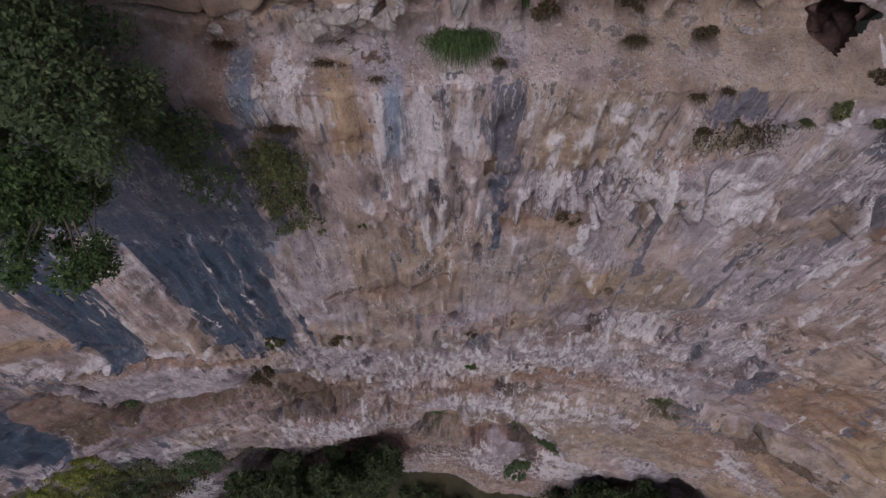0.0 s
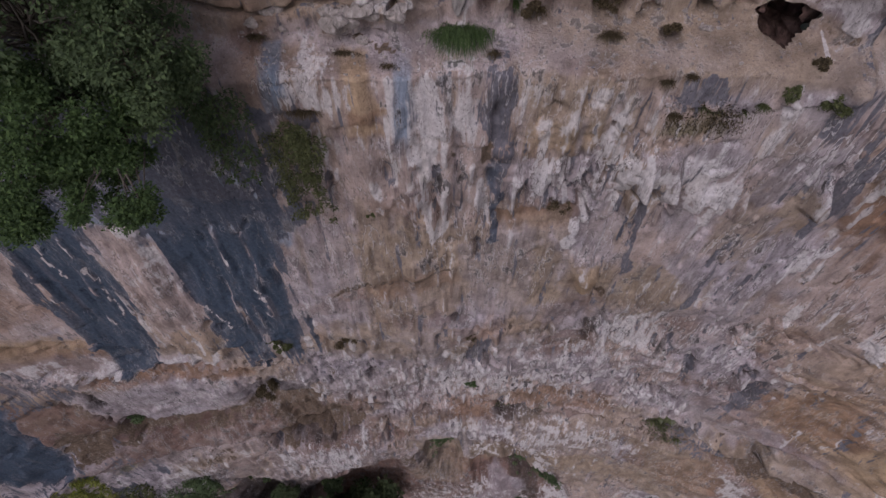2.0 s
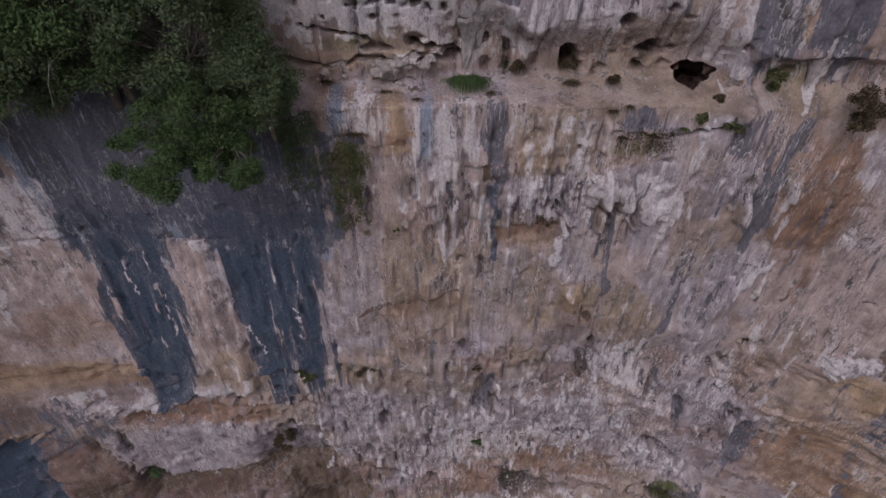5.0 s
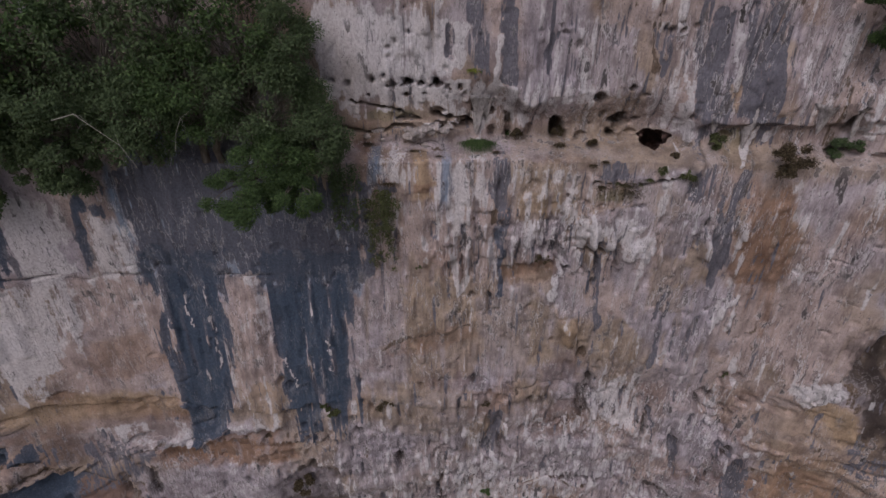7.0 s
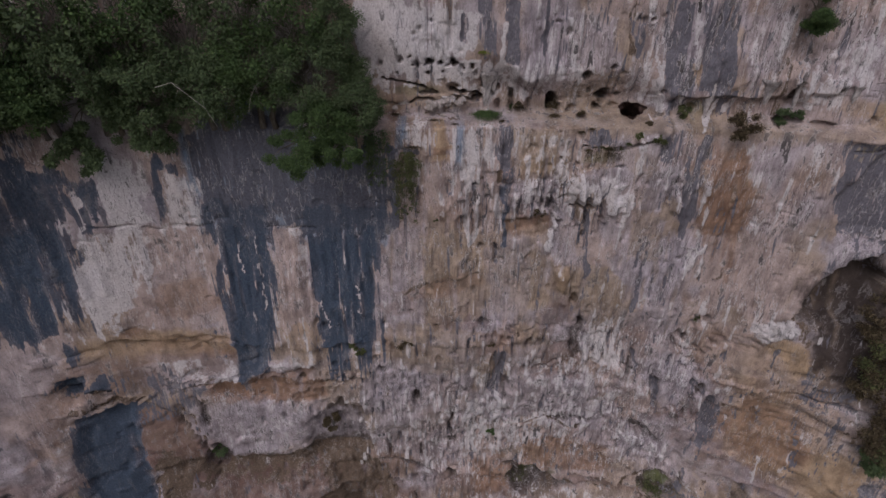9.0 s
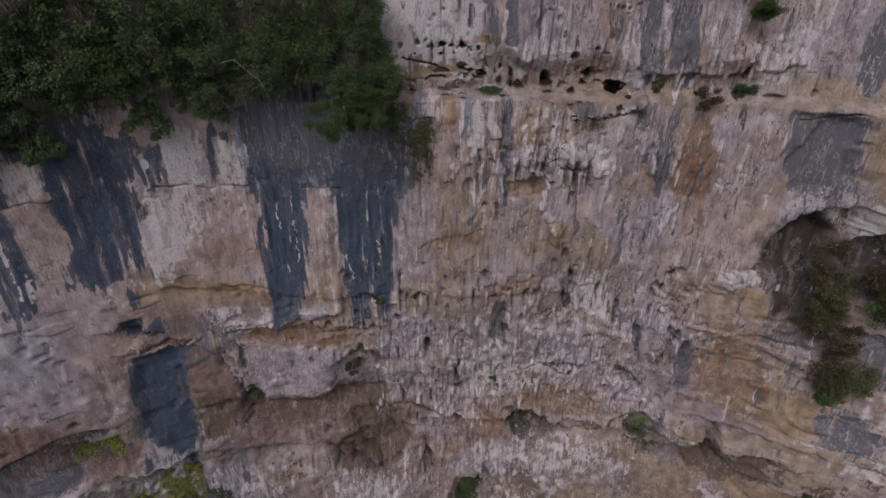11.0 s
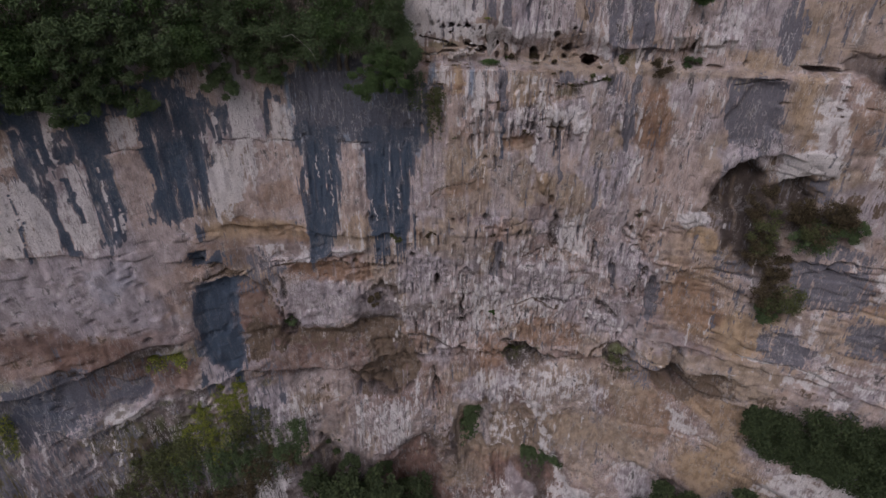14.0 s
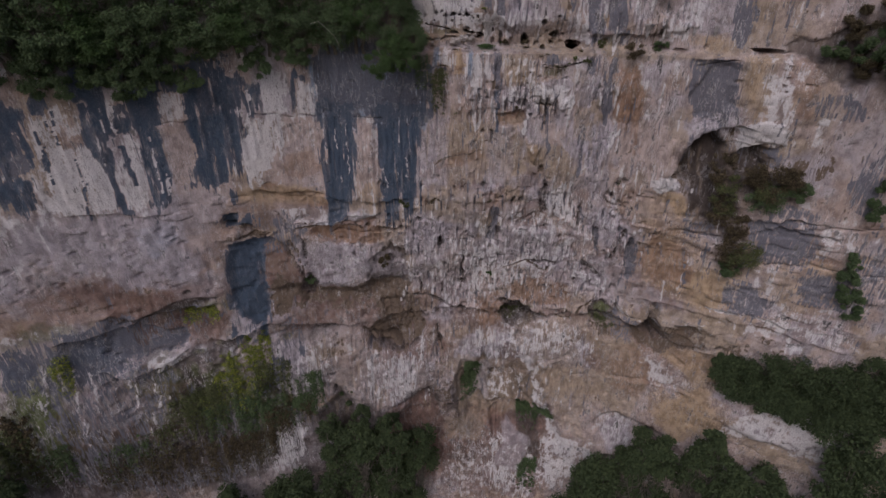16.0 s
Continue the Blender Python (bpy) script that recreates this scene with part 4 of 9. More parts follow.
# Chalk tone brightens the underside of the overhang in place of light.
patch(-3.52, 75.27, 2.2, 0.53, CHALK, .7, 0)
patch(-5.68, 77.56, 0.68, 1.29, CHALK, .7, 1)
patch(3.93, 76.41, 1.19, 1.37, CHALK, .5, 1)
patch(0.17, 74.97, 1.23, 0.64, PALE, .7, 1)
# Overhung hollow on the right: its deep shade painted into the rock.
patch(18.59, 63.8, 1.14, 1.2, LOAM_SHADE, .97, 0)
patch(19.95, 65.18, 1.28, 1.78, LOAM_SHADE, .97, 0)
patch(20.21, 62.39, 1.59, 1.87, LOAM_SHADE, .95, 0)
patch(21.1, 60.08, 1.53, 1.95, LOAM_SHADE, .9, 0)
patch(-35.91, 47.38, 2.71, 1.43, SLATE, .35, 1)
patch(-37.46, 44.34, 2.3, 2.3, LILAC, .8, 1)
patch(-34.67, 42.7, 2.88, 2.44, LILAC, .7, 1)
patch(-36.11, 41.44, 3.36, 1.23, CHALK, .45, 1)
patch(-33.52, 42.73, 1.46, 1.23, CHALK, .5, 1)
patch(-38.6, 41.58, 2.34, 1.8, SMOKE, .6, 1)
patch(-30.09, 42.23, 3.02, 1.28, UMBER, .6, 0)
patch(-33.25, 37.37, 3.08, 1.77, LILAC, .6, 1)
patch(-21.5, 40.69, 1.32, 2.79, LILAC, .7, 1)
patch(-33.44, 60.49, 2.37, 1.71, PALE, .5, 1)
patch(-30.77, 57.69, 3.37, 1.88, PALE, .4, 1)
patch(-26.38, 58.89, 2.61, 1.92, PALE, .4, 1)
patch(-27.38, 54.39, 2.72, 1.57, LILAC, .6, 1)
patch(2.91, 53.47, 6.18, 3.44, PALE, .35, 1)
patch(5.53, 39.29, 5.29, 2.84, PALE, .6, 1)
streak(-8.61, 40.19, 30.35, 4.22, LILAC, .7, -0.02)
patch(-15.83, 53.12, 3.52, 0.88, LILAC, .6, 0)
patch(-3.67, 70.5, 2.62, 1.74, PALE, .35, 1)
# bench floor
patch(-1.73, 73.01, 2.78, 0.35, LILAC, .65, 0)
patch(2.5, 72.88, 1.53, 0.38, LILAC, .6, 0)
patch(5.36, 72.69, 2.31, 0.17, LILAC, .5, 0)
patch(3.94, 72.55, 1.15, 0.16, MAROON, .45, 0)
patch(5.27, 72.31, 0.7, 0.26, MAROON, .5, 0)
patch(5.97, 72.03, 0.64, 0.46, SMOKE, .85, 0)
patch(6.82, 71.73, 0.85, 0.19, LILAC, .7, 0)
patch(8.71, 72.7, 0.3, 0.4, PALE, .7, 1)
patch(-1.96, 72.79, 0.81, 0.05, SMOKE, .65, 0)
patch(-1.14, 72.65, 0.46, 0.08, SMOKE, .6, 0)
patch(-3.35, 71.43, 0.74, 0.38, SMOKE, .85, 0)
patch(-4.39, 73.03, 0.46, 0.22, MAROON, .7, 0)
patch(3.53, 71.82, 1.09, 0.48, PALE, .5, 1)
patch(7.18, 71.97, 0.71, 0.31, PALE, .4, 0)
patch(7.88, 73.01, 0.82, 0.32, MAROON, .6, 0)
patch(8.72, 73.14, 0.35, 0.37, UMBER, .7, 0)
notch(5.08, 71.54, 7.53, 71.54, 0.12, .14, .03)
notch(-2.19, 72.82, -0.57, 72.71, 0.12, .2, .05)
pit(4.02, 73.11, 0.09, 0.17, .5)
pit(5.83, 73.31, 0.09, 0.18, .5)
pit(4.5, 73.01, 0.08, 0.12, .2)
pit(2.3, 73.25, 0.09, 0.18, .4)
# brown beds and hollows
patch(-9.3, 43.2, 5.66, 3.23, MAROON, .7, 0)
patch(-12.05, 41.03, 3.93, 2.52, UMBER, .6, 0)
patch(-4.66, 47.59, 3.07, 2.59, MAROON, .6, 0)
patch(1.32, 43.27, 4.57, 2.24, MAROON, .6, 0)
patch(8.59, 40.72, 5.57, 1.93, MAROON, .6, 0)
patch(3.67, 21.82, 8.99, 12.57, MAROON, .8, 0)
patch(0.78, 26.96, 4.66, 5.21, UMBER, .7, 0)
patch(8.48, 23.59, 3.27, 7.35, UMBER, .7, 0)
patch(5.1, 60.92, 1.52, 1.3, MAROON, .5, 0)
patch(-0.59, 60.77, 1.97, 0.91, MAROON, .5, 0)
patch(-3.39, 62.71, 1.21, 0.52, RUST, .7, 0)
patch(14.95, 52.39, 3.47, 2.44, MAROON, .6, 0)
patch(15.14, 58.11, 2.14, 2.14, RUST, .6, 0)
patch(9.67, 59.09, 1.4, 0.96, MAROON, .5, 0)
patch(19.35, 48.74, 3.45, 2.17, MAROON, .6, 0)
patch(-17.25, 50.41, 3.64, 2.26, MAROON, .7, 0)
patch(-15.67, 58.45, 2.81, 1.01, MAROON, .6, 0)
patch(-17.84, 55.68, 2.29, 1.64, UMBER, .5, 0)
patch(-26.1, 51.55, 5.68, 1.68, MAROON, .35, 0)
patch(-33.88, 54.62, 4.23, 1.94, MAROON, .5, 0)
patch(12.4, 44.31, 6.7, 0.71, MAROON, .6, 0)
patch(16.57, 37.15, 3.49, 1.99, MAROON, .6, 0)
patch(22.97, 42.2, 3.2, 1.06, MAROON, .6, 0)
patch(25.97, 42.25, 1.56, 3.89, UMBER, .7, 1)
patch(-15.31, 46.32, 8.68, 1.37, MAROON, .5, 0)
patch(1.42, 71.2, 1.64, 1.07, PALE, .35, 1)
patch(3.78, 70.88, 1.55, 1.14, PALE, .35, 1)
patch(-3.83, 74.56, 2.5, 0.61, PALE, .6, 0)
patch(-1.06, 74.28, 1.51, 0.31, PALE, .5, 0)
patch(-32.44, 67.12, 2.58, 3.05, CHALK, .6, 1)
patch(-35.46, 62.3, 3.54, 1.66, PALE, .8, 1)
patch(-29.72, 62.5, 2.8, 2.43, PALE, .7, 1)
patch(-26.05, 59.26, 2.99, 1.29, LILAC, .8, 1)
patch(-33.42, 59.49, 5.58, 1.49, LILAC, .7, 1)
streak(-34.18, 70.47, 64.37, 1.09, SLATE, .9, -0.14)
streak(-28.75, 69.74, 61.23, 0.99, SLATE, .85, -0.13)
patch(-30.44, 36.98, 6.53, 3.79, MOSS, .7, 1)
patch(-31.03, 41.28, 4.55, 2.11, LOAM_SHADE, .7, 1)
patch(-22.84, 34.85, 2.55, 4.13, MOSS, .6, 1)
patch(-40.72, 40.91, 2.64, 5.24, MOSS, .7, 1)
patch(-28.45, 27.72, 10.39, 2.65, LOAM_SHADE, .7, 0)
patch(-7.97, 23.36, 8.75, 7.44, LOAM_SHADE, .7, 0)
patch(-1.21, 31.33, 4.31, 2.66, UMBER, .8, 0)
patch(4.31, 34.36, 2.26, 2.37, UMBER, .7, 0)
patch(-10.62, 49.06, 1.95, 1.6, UMBER, .6, 0)
patch(-35.44, 57.36, 5.14, 1.32, PALE, .5, 1)
patch(-28.94, 55.4, 5.56, 1.46, PALE, .5, 1)
patch(-8.31, 51.74, 5.29, 2.96, PALE, .45, 1)
patch(3.62, 50.73, 8.36, 3.07, PALE, .4, 1)
patch(8.05, 40.97, 5.81, 2.24, PALE, .7, 1)
patch(1.02, 37.69, 3.31, 3.23, PALE, .5, 1)
patch(15.89, 49.68, 4.7, 3.5, LILAC, .6, 1)
streak(-21.89, 55.75, 45.33, 3.68, SLATE, .97, -0.1)
streak(-22.02, 55.53, 45.55, 2.79, INK, .9, -0.11)
patch(-19.07, 39.88, 11.74, 2.19, UMBER, .5, 0)
patch(0.79, 28.15, 10.11, 5.24, UMBER, .5, 0)
patch(-9.37, 38.68, 8.3, 1.45, MAROON, .6, 0)
patch(-19.97, 50.62, 4.78, 1.49, MAROON, .6, 0)
patch(14.95, 38.97, 8.15, 2.09, MAROON, .5, 0)
patch(-10.8, 49.76, 6.39, 1.4, LILAC, .5, 1)
patch(16.89, 61.12, 1.19, 0.6, CHALK, .97, 0)
patch(17.62, 59.1, 1.86, 1.14, OCHRE, .9, 0)
patch(19.44, 64.17, 1.74, 1.81, LOAM_SHADE, .9, 0)
patch(20.95, 61.56, 1.5, 2.84, LOAM_SHADE, .8, 1)
patch(24.13, 62.26, 2.13, 1.35, LOAM_SHADE, .6, 0)
patch(23.82, 54.88, 1.39, 2.12, LOAM_SHADE, .6, 0)
patch(-35.94, 43.44, 4.24, 2.97, PALE, .6, 1)
patch(-34.15, 40.23, 2.97, 1.92, LILAC, .7, 1)
streak(-20.2, 43.03, 35.69, 2.45, LILAC, .8, -0.1)
streak(-20.98, 42.64, 37.62, 0.77, CHALK, .6, -0.09)
streak(-17.61, 41.98, 33.61, 2.53, PALE, .6, -0.1)
streak(-18.9, 41.74, 35.82, 0.68, SLATE, .6, -0.1)
streak(-13.52, 43.02, 37.19, 2.3, PALE, .5, -0.05)
streak(-7.99, 41.5, 29.35, 3.61, PALE, .6, -0.02)
patch(21.54, 51.09, 1.98, 2.34, OCHRE, .6, 1)
patch(16.38, 50.74, 2.58, 2.53, RUST, .4, 1)
patch(-43.13, 35.22, 4.92, 2.82, LOAM_SHADE, .7, 1)
patch(-38.53, 38.13, 3.87, 2.79, MOSS, .5, 1)
patch(-40.69, 43.83, 2.57, 3.11, MOSS, .6, 1)
patch(16.83, 42.47, 2.23, 1.11, MAROON, .5, 0)
patch(-33.92, 57.76, 3.66, 2.27, LILAC, .6, 1)
patch(-28.82, 55.99, 3.95, 2.49, LILAC, .6, 1)
patch(-34.01, 54.14, 3.83, 1.28, MAROON, .5, 0)
patch(-28.67, 51.98, 2.76, 1.08, MAROON, .4, 0)
patch(1.06, 49.06, 7.62, 2.94, PALE, .4, 1)
patch(11.11, 49.81, 4.78, 2.75, LILAC, .5, 1)
patch(7.83, 54.99, 6.03, 2.56, PALE, .35, 1)
patch(-31.43, 48.18, 5.14, 1.36, LOAM_SHADE, .65, 0)
patch(-28.07, 43.98, 2.01, 1.01, LOAM_SHADE, .7, 0)
patch(-31.09, 41.36, 4.02, 1.93, LOAM_SHADE, .5, 0)
patch(19.04, 43.75, 1.84, 0.81, LOAM_SHADE, .97, 0)
patch(18.03, 44.07, 1.2, 0.54, LOAM_SHADE, .95, 0)
patch(4.25, 43.8, 2.4, 0.59, LOAM_SHADE, .95, 0)
patch(13.94, 44.61, 1.66, 0.49, MOSS, .8, 0)
patch(-17.69, 53.07, 4.06, 0.81, MAROON, .7, 0)
patch(-16.71, 45.31, 5.7, 1.4, MAROON, .7, 0)
patch(-6.08, 39.34, 5.81, 1.14, MAROON, .6, 0)
patch(-32.86, 41.4, 5.04, 2.76, MOSS, .6, 1)
patch(-31.21, 33.09, 7.32, 3.2, LOAM_SHADE, .7, 0)
patch(-37.95, 36.98, 4.49, 3.57, LOAM_SHADE, .55, 1)
patch(-26.48, 29.43, 3.9, 3.5, MOSS, .6, 1)
patch(-42.35, 37.98, 3.22, 4.08, MOSS, .6, 1)

# ---- outlined fields and seams ----
# left wall and its dark runs
area(BLUE, 0.9, (-13.96, 72.18), (-14.26, 70.56), (-14.34, 68.72), (-14.53, 66.95), (-11.16, 66.69), (-10.88, 67.51), (-9.41, 67.55), (-9.33, 66.59), (-5.09, 66.52), (-4.71, 68.13), (-4.64, 71.2), (-6.25, 71.23), (-9.58, 73), (-11.48, 73.56), (-13.2, 73.06), runs=0.5)
area(DUSK, 0.78, (-13.96, 72.18), (-14.26, 70.56), (-14.34, 68.72), (-14.53, 66.95), (-11.16, 66.69), (-10.88, 67.51), (-9.41, 67.55), (-9.33, 66.59), (-5.09, 66.52), (-4.71, 68.13), (-4.64, 71.2), (-6.25, 71.23), (-9.58, 73), (-11.48, 73.56), (-13.2, 73.06), runs=0.5)
area(PALE, 0.8, (-15.3, 69.88), (-14.52, 70.09), (-14.42, 69.08), (-14.81, 67.24), (-14.64, 66.98), (-16.62, 67.32), runs=0.3)
area(PINK, 0.9, (-17.06, 67.42), (-14.7, 66.99), (-14.31, 63.88), (-14.3, 61.17), (-14.29, 60), (-16.65, 60.79), (-18.6, 60.9), (-19.5, 61.8), runs=0.3)
area(LILAC, 0.8, (-17.55, 64.64), (-15.74, 65.97), (-15.57, 64.72), (-17.19, 63.39), (-17.85, 63.38), runs=0.3)
area(LILAC, 0.8, (-16.12, 62.23), (-14.78, 62.27), (-15, 60.79), (-16.35, 60.81), runs=0.2)
area(TAN, 0.8, (-17.26, 64.12), (-15.4, 64.46), (-15.02, 62.82), (-16.18, 62.1), (-17.55, 62.54), runs=0.2)
area(CHALK, 0.5, (-15.75, 66.78), (-14.85, 66.81), (-14.83, 64.81), (-15.46, 64.28), (-16.18, 64.87))
area(SLATE, 0.97, (-14.51, 67.14), (-14.24, 64.09), (-14.26, 61.49), (-14.3, 59.26), (-14.37, 56.86), (-13.19, 57.16), (-11.51, 61.1), (-11.07, 64.24), (-10.96, 66.86), runs=0.6, ragged=0.6)
area(SLATE, 0.97, (-9.43, 66.81), (-9.36, 64.59), (-9.13, 61.41), (-8.59, 59.47), (-8.8, 56.95), (-7.7, 57.03), (-7.38, 59.93), (-6.21, 60.81), (-5.81, 64.5), (-4.99, 66.7), runs=0.6, ragged=0.6)
area(PINK, 0.95, (-10.93, 66.86), (-11.01, 63.23), (-11.41, 61.11), (-11.31, 60.1), (-8.88, 59.54), (-9.07, 62.23), (-9.43, 64.85), (-9.56, 66.83), runs=0.5, ragged=0.7)
area(PALE, 0.6, (-10.09, 65.65), (-9.49, 65.29), (-9.29, 63.04), (-10.06, 63.28), runs=0.6)
area(OCHRE, 0.6, (-10.61, 61.16), (-9.33, 60.92), (-8.88, 59.54), (-10.35, 58.63), (-11.11, 59.56), runs=0.1)
area(RUST, 0.85, (-19.35, 61.61), (-18.16, 60.87), (-16.72, 60.58), (-14.35, 60.09), (-14.51, 58.95), (-16.5, 59), (-18.64, 59.7), (-19.13, 60.01), (-19.95, 60.73), out=-0.12, runs=0)
area(OCHRE, 0.4, (-18.19, 60.8), (-17.16, 59.94), (-17.55, 59.54), (-18.45, 59.82), runs=0)
area(PINK, 0.5, (-19.05, 59.5), (-16.73, 58.79), (-14.39, 58.38), (-14.55, 56.85), (-17.33, 57.08), (-18.28, 57.56), (-18.88, 58.63), runs=0)
area(RUST, 0.9, (-16, 56.8), (-14.29, 56.48), (-9.87, 56.21), (-9.49, 54.54), (-12.85, 53.81), (-14.83, 54.8), (-16.19, 55.93), out=-0.15, runs=0)
area(MAROON, 0.6, (-20.55, 59.03), (-19.06, 58.25), (-18.34, 57.02), (-19.71, 56.94), (-21.75, 57.09), runs=0)
area(LILAC, 0.4, (-18.15, 55.46), (-15.3, 54.42), (-12.93, 53.53), (-10.53, 51.83), (-8.69, 50.12), (-11, 49.64), (-14.61, 48.68), (-17.55, 49.98), (-17.64, 52.48), (-17.85, 54.4), out=0.06, runs=0.1)
area(PALE, 0.35, (-14.56, 53.24), (-12.42, 52.48), (-10.8, 51.34), (-13.03, 50.22), (-16.05, 50.49), runs=0.2)
area(TAN, 0.9, (-19.53, 57.05), (-18.42, 55.58), (-18.15, 53.24), (-17.85, 49.79), (-18.82, 50.43), (-20.6, 52.4), (-20.58, 54.38), runs=0)
area(SLATE, 0.97, (-22.38, 55.69), (-21.25, 55.27), (-20.51, 54.37), (-21.1, 52.43), (-21.45, 50.62), (-23.63, 52.29), runs=0.3, ragged=0.7)
area(MAROON, 0.95, (-16.63, 48.66), (-13.65, 47.99), (-9.9, 48.8), (-6.97, 49.05), (-7.28, 47.7), (-11.65, 46.82), (-14.8, 46.79), (-16.5, 46.77), (-18.6, 48.43), (-18.76, 49.24), (-21.15, 50.96), (-21.24, 51.49), (-19.28, 49.52), out=-0.12, runs=0)
area(PALE, 0.8, (-9.69, 47.29), (-8.47, 47.53), (-8.32, 45.16), (-9.77, 45.15), out=0.15, runs=0)
area(LILAC, 0.8, (-7.26, 55.7), (-5.94, 56.54), (-5.81, 52.92), (-7.18, 52.52), runs=0.3)
area(LILAC, 0.55, (-5.9, 56.89), (-0.53, 55.75), (-0.56, 46.06), (-6.79, 47.78))
area(TAN, 0.7, (-3.59, 65.12), (-1.3, 64.43), (-1.67, 63.01), (-3.89, 61.88), (-5.14, 61.37), (-3.92, 63.35), runs=0.2)
area(RUST, 0.7, (-5.45, 61.67), (-4.54, 62.09), (-2.29, 63.4), (-1.47, 63.95), (-2.15, 62.92), (-4.48, 61.11), runs=0)
area(TAN, 0.6, (-4.8, 58.35), (-1.79, 59.08), (-1.29, 57.52), (-4.33, 57.18), runs=0)
# middle of the lower wall
area(LILAC, 0.8, (2.14, 55.93), (7.52, 56.1), (9.11, 55.14), (8.2, 50.67), (5.37, 51.47), (2.52, 50.5), (-0, 51.54), (0.18, 54.06), out=0.12, runs=0.4)
area(CHALK, 0.6, (6.43, 59.58), (9.15, 59.23), (9.97, 57.7), (9.11, 56.14), (8.07, 56.4), (7.2, 57.76), out=-0.2, runs=0.5, ragged=1.6)
area(PALE, 0.7, (-0.02, 53.33), (1.88, 53.6), (2.47, 51.36), (0.94, 49.99), (-0.2, 46.48), (-0.45, 51.56), runs=0.6)
area(SMOKE, 0.9, (1.67, 57.29), (2.15, 57.36), (2.14, 54.89), (1.46, 53.61), (1.5, 55.19), out=-0.25, runs=0.8, ragged=0.6)
area(MAROON, 0.7, (5.13, 58.72), (6.05, 58.76), (7.15, 56.95), (7.06, 55.36), (5.71, 56.06), (4.15, 55.87), (3.3, 56.36), (4.15, 57.41), out=-0.2, runs=0.1)
area(SMOKE, 0.75, (15.69, 53.74), (15.49, 55.4), (16.2, 53.38), (16.38, 50.65), (15.84, 51.58), runs=0.8, ragged=0.6)
area(PALE, 0.75, (10.52, 50.17), (11.88, 50.14), (13.25, 49.53), (13.33, 48.48), (11.57, 49.23), out=0.2, runs=0)
area(CHALK, 0.97, (16.05, 61.23), (16.46, 62.05), (17.87, 61.5), (17.99, 60.7), (16.49, 60.6), out=0.3, runs=0)
area(OCHRE, 0.95, (16.2, 60.05), (17.54, 60.48), (18.88, 60.21), (19.2, 59.52), (18.02, 58.57), (16.62, 59.32), runs=0)
area(SMOKE, 0.7, (18.82, 58.27), (19.35, 59.13), (21, 55.78), (19.97, 56.03), runs=0.2)
area(RUST, 0.85, (16.85, 54.04), (18.12, 55.04), (20.25, 53.75), (21.15, 51.66), (19.1, 49.47), (17.85, 51.72), runs=0.1)
area(TAN, 0.8, (6.06, 63.62), (7.46, 64.45), (8.75, 63.11), (8.48, 61.54), (6.38, 61.9), runs=0.2)
area(TAN, 0.75, (1.25, 65.42), (4.07, 65.19), (4.38, 61.47), (2.12, 61.87), runs=0.4)
area(RUST, 0.5, (-0.09, 59.87), (1.88, 59.77), (2.37, 58.09), (0.3, 57.9), runs=0)
area(TAN, 0.75, (14.7, 58.7), (16.16, 59.55), (16.89, 57.15), (15.45, 56.6), runs=0)
area(OCHRE, 0.5, (4.19, 64.79), (5.02, 64.94), (5.4, 63.76), (5.37, 62.36), (4.64, 63.09), out=0.3, runs=0, ragged=2)
area(PALE, 0.45, (4.58, 64.36), (4.99, 64.39), (5.09, 63.76), (4.73, 63.63), out=0.1, runs=0, ragged=2)
# Two hollows under the ledge, their shade laid on as near-black.
area(LOAM_SHADE, 0.92, (3.05, 45.22), (5.13, 45.29), (7.41, 43.96), (7.18, 43), (4.85, 42.58), (3.52, 42.88), out=-0.9, runs=0)
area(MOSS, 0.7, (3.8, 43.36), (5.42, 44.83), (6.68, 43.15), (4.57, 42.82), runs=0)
area(LOAM_SHADE, 0.85, (12.49, 46), (13.86, 46.95), (15.26, 46.06), (15.53, 44.32), (13.12, 43.6), out=-0.7, runs=0)
area(MOSS, 0.8, (12.88, 45.76), (13.96, 46.5), (15, 45.78), (13.83, 43.72), runs=0)
area(RUST, 0.8, (3.77, 49.32), (9.97, 48.51), (10.52, 46.25), (7.15, 45.3), (4.02, 46.38), runs=0.2)
area(LILAC, 0.85, (9.11, 64.09), (9.45, 66.08), (10.34, 66.92), (11.85, 67.01), (12.7, 65.61), (11.72, 63.75), (11.09, 62.38), (9.62, 62.99), runs=0.8)
area(SMOKE, 0.7, (12.16, 65.13), (12.16, 66.09), (12.71, 65.81), (12.76, 65.03), runs=0.6)
area(LILAC, 0.7, (10.85, 58.03), (13.3, 58.32), (14.54, 55.62), (13.17, 52.86), (11.61, 54.73), runs=0.5)
# beds seen from above
area(UMBER, 0.9, (17.5, 43.14), (17.76, 45.4), (19.8, 44.95), (21.97, 46.36), (23.85, 45.98), (22.95, 44.21), (21.6, 42.39), (20.4, 41.31), (18.52, 42.16), out=-0.6, runs=0)
area(RUST, 0.8, (16.87, 52.68), (17.55, 55.08), (19.97, 53.92), (21, 51.53), (19.8, 49.56), (18.1, 50.07), runs=0.1)
area(OCHRE, 0.7, (21, 50.37), (21.6, 52.15), (23.25, 49.11), (22.35, 48.89), runs=0.1)
area(TAN, 0.8, (13.76, 41.08), (16.18, 42.71), (19.35, 39.25), (19.8, 35.26), (18.57, 29.2), (15.37, 33.71), runs=0.1)
area(RUST, 0.7, (0.46, 46.35), (2.58, 46.79), (3.36, 42.88), (1.05, 41.56), runs=0)
area(MAROON, 0.85, (1.95, 31.5), (5.43, 37.85), (9.82, 25.2), (11.09, 25.71), (9.45, 19.43), (7.53, 19), (5.55, 23.8), (2.95, 24.23), out=-0.5, runs=0)
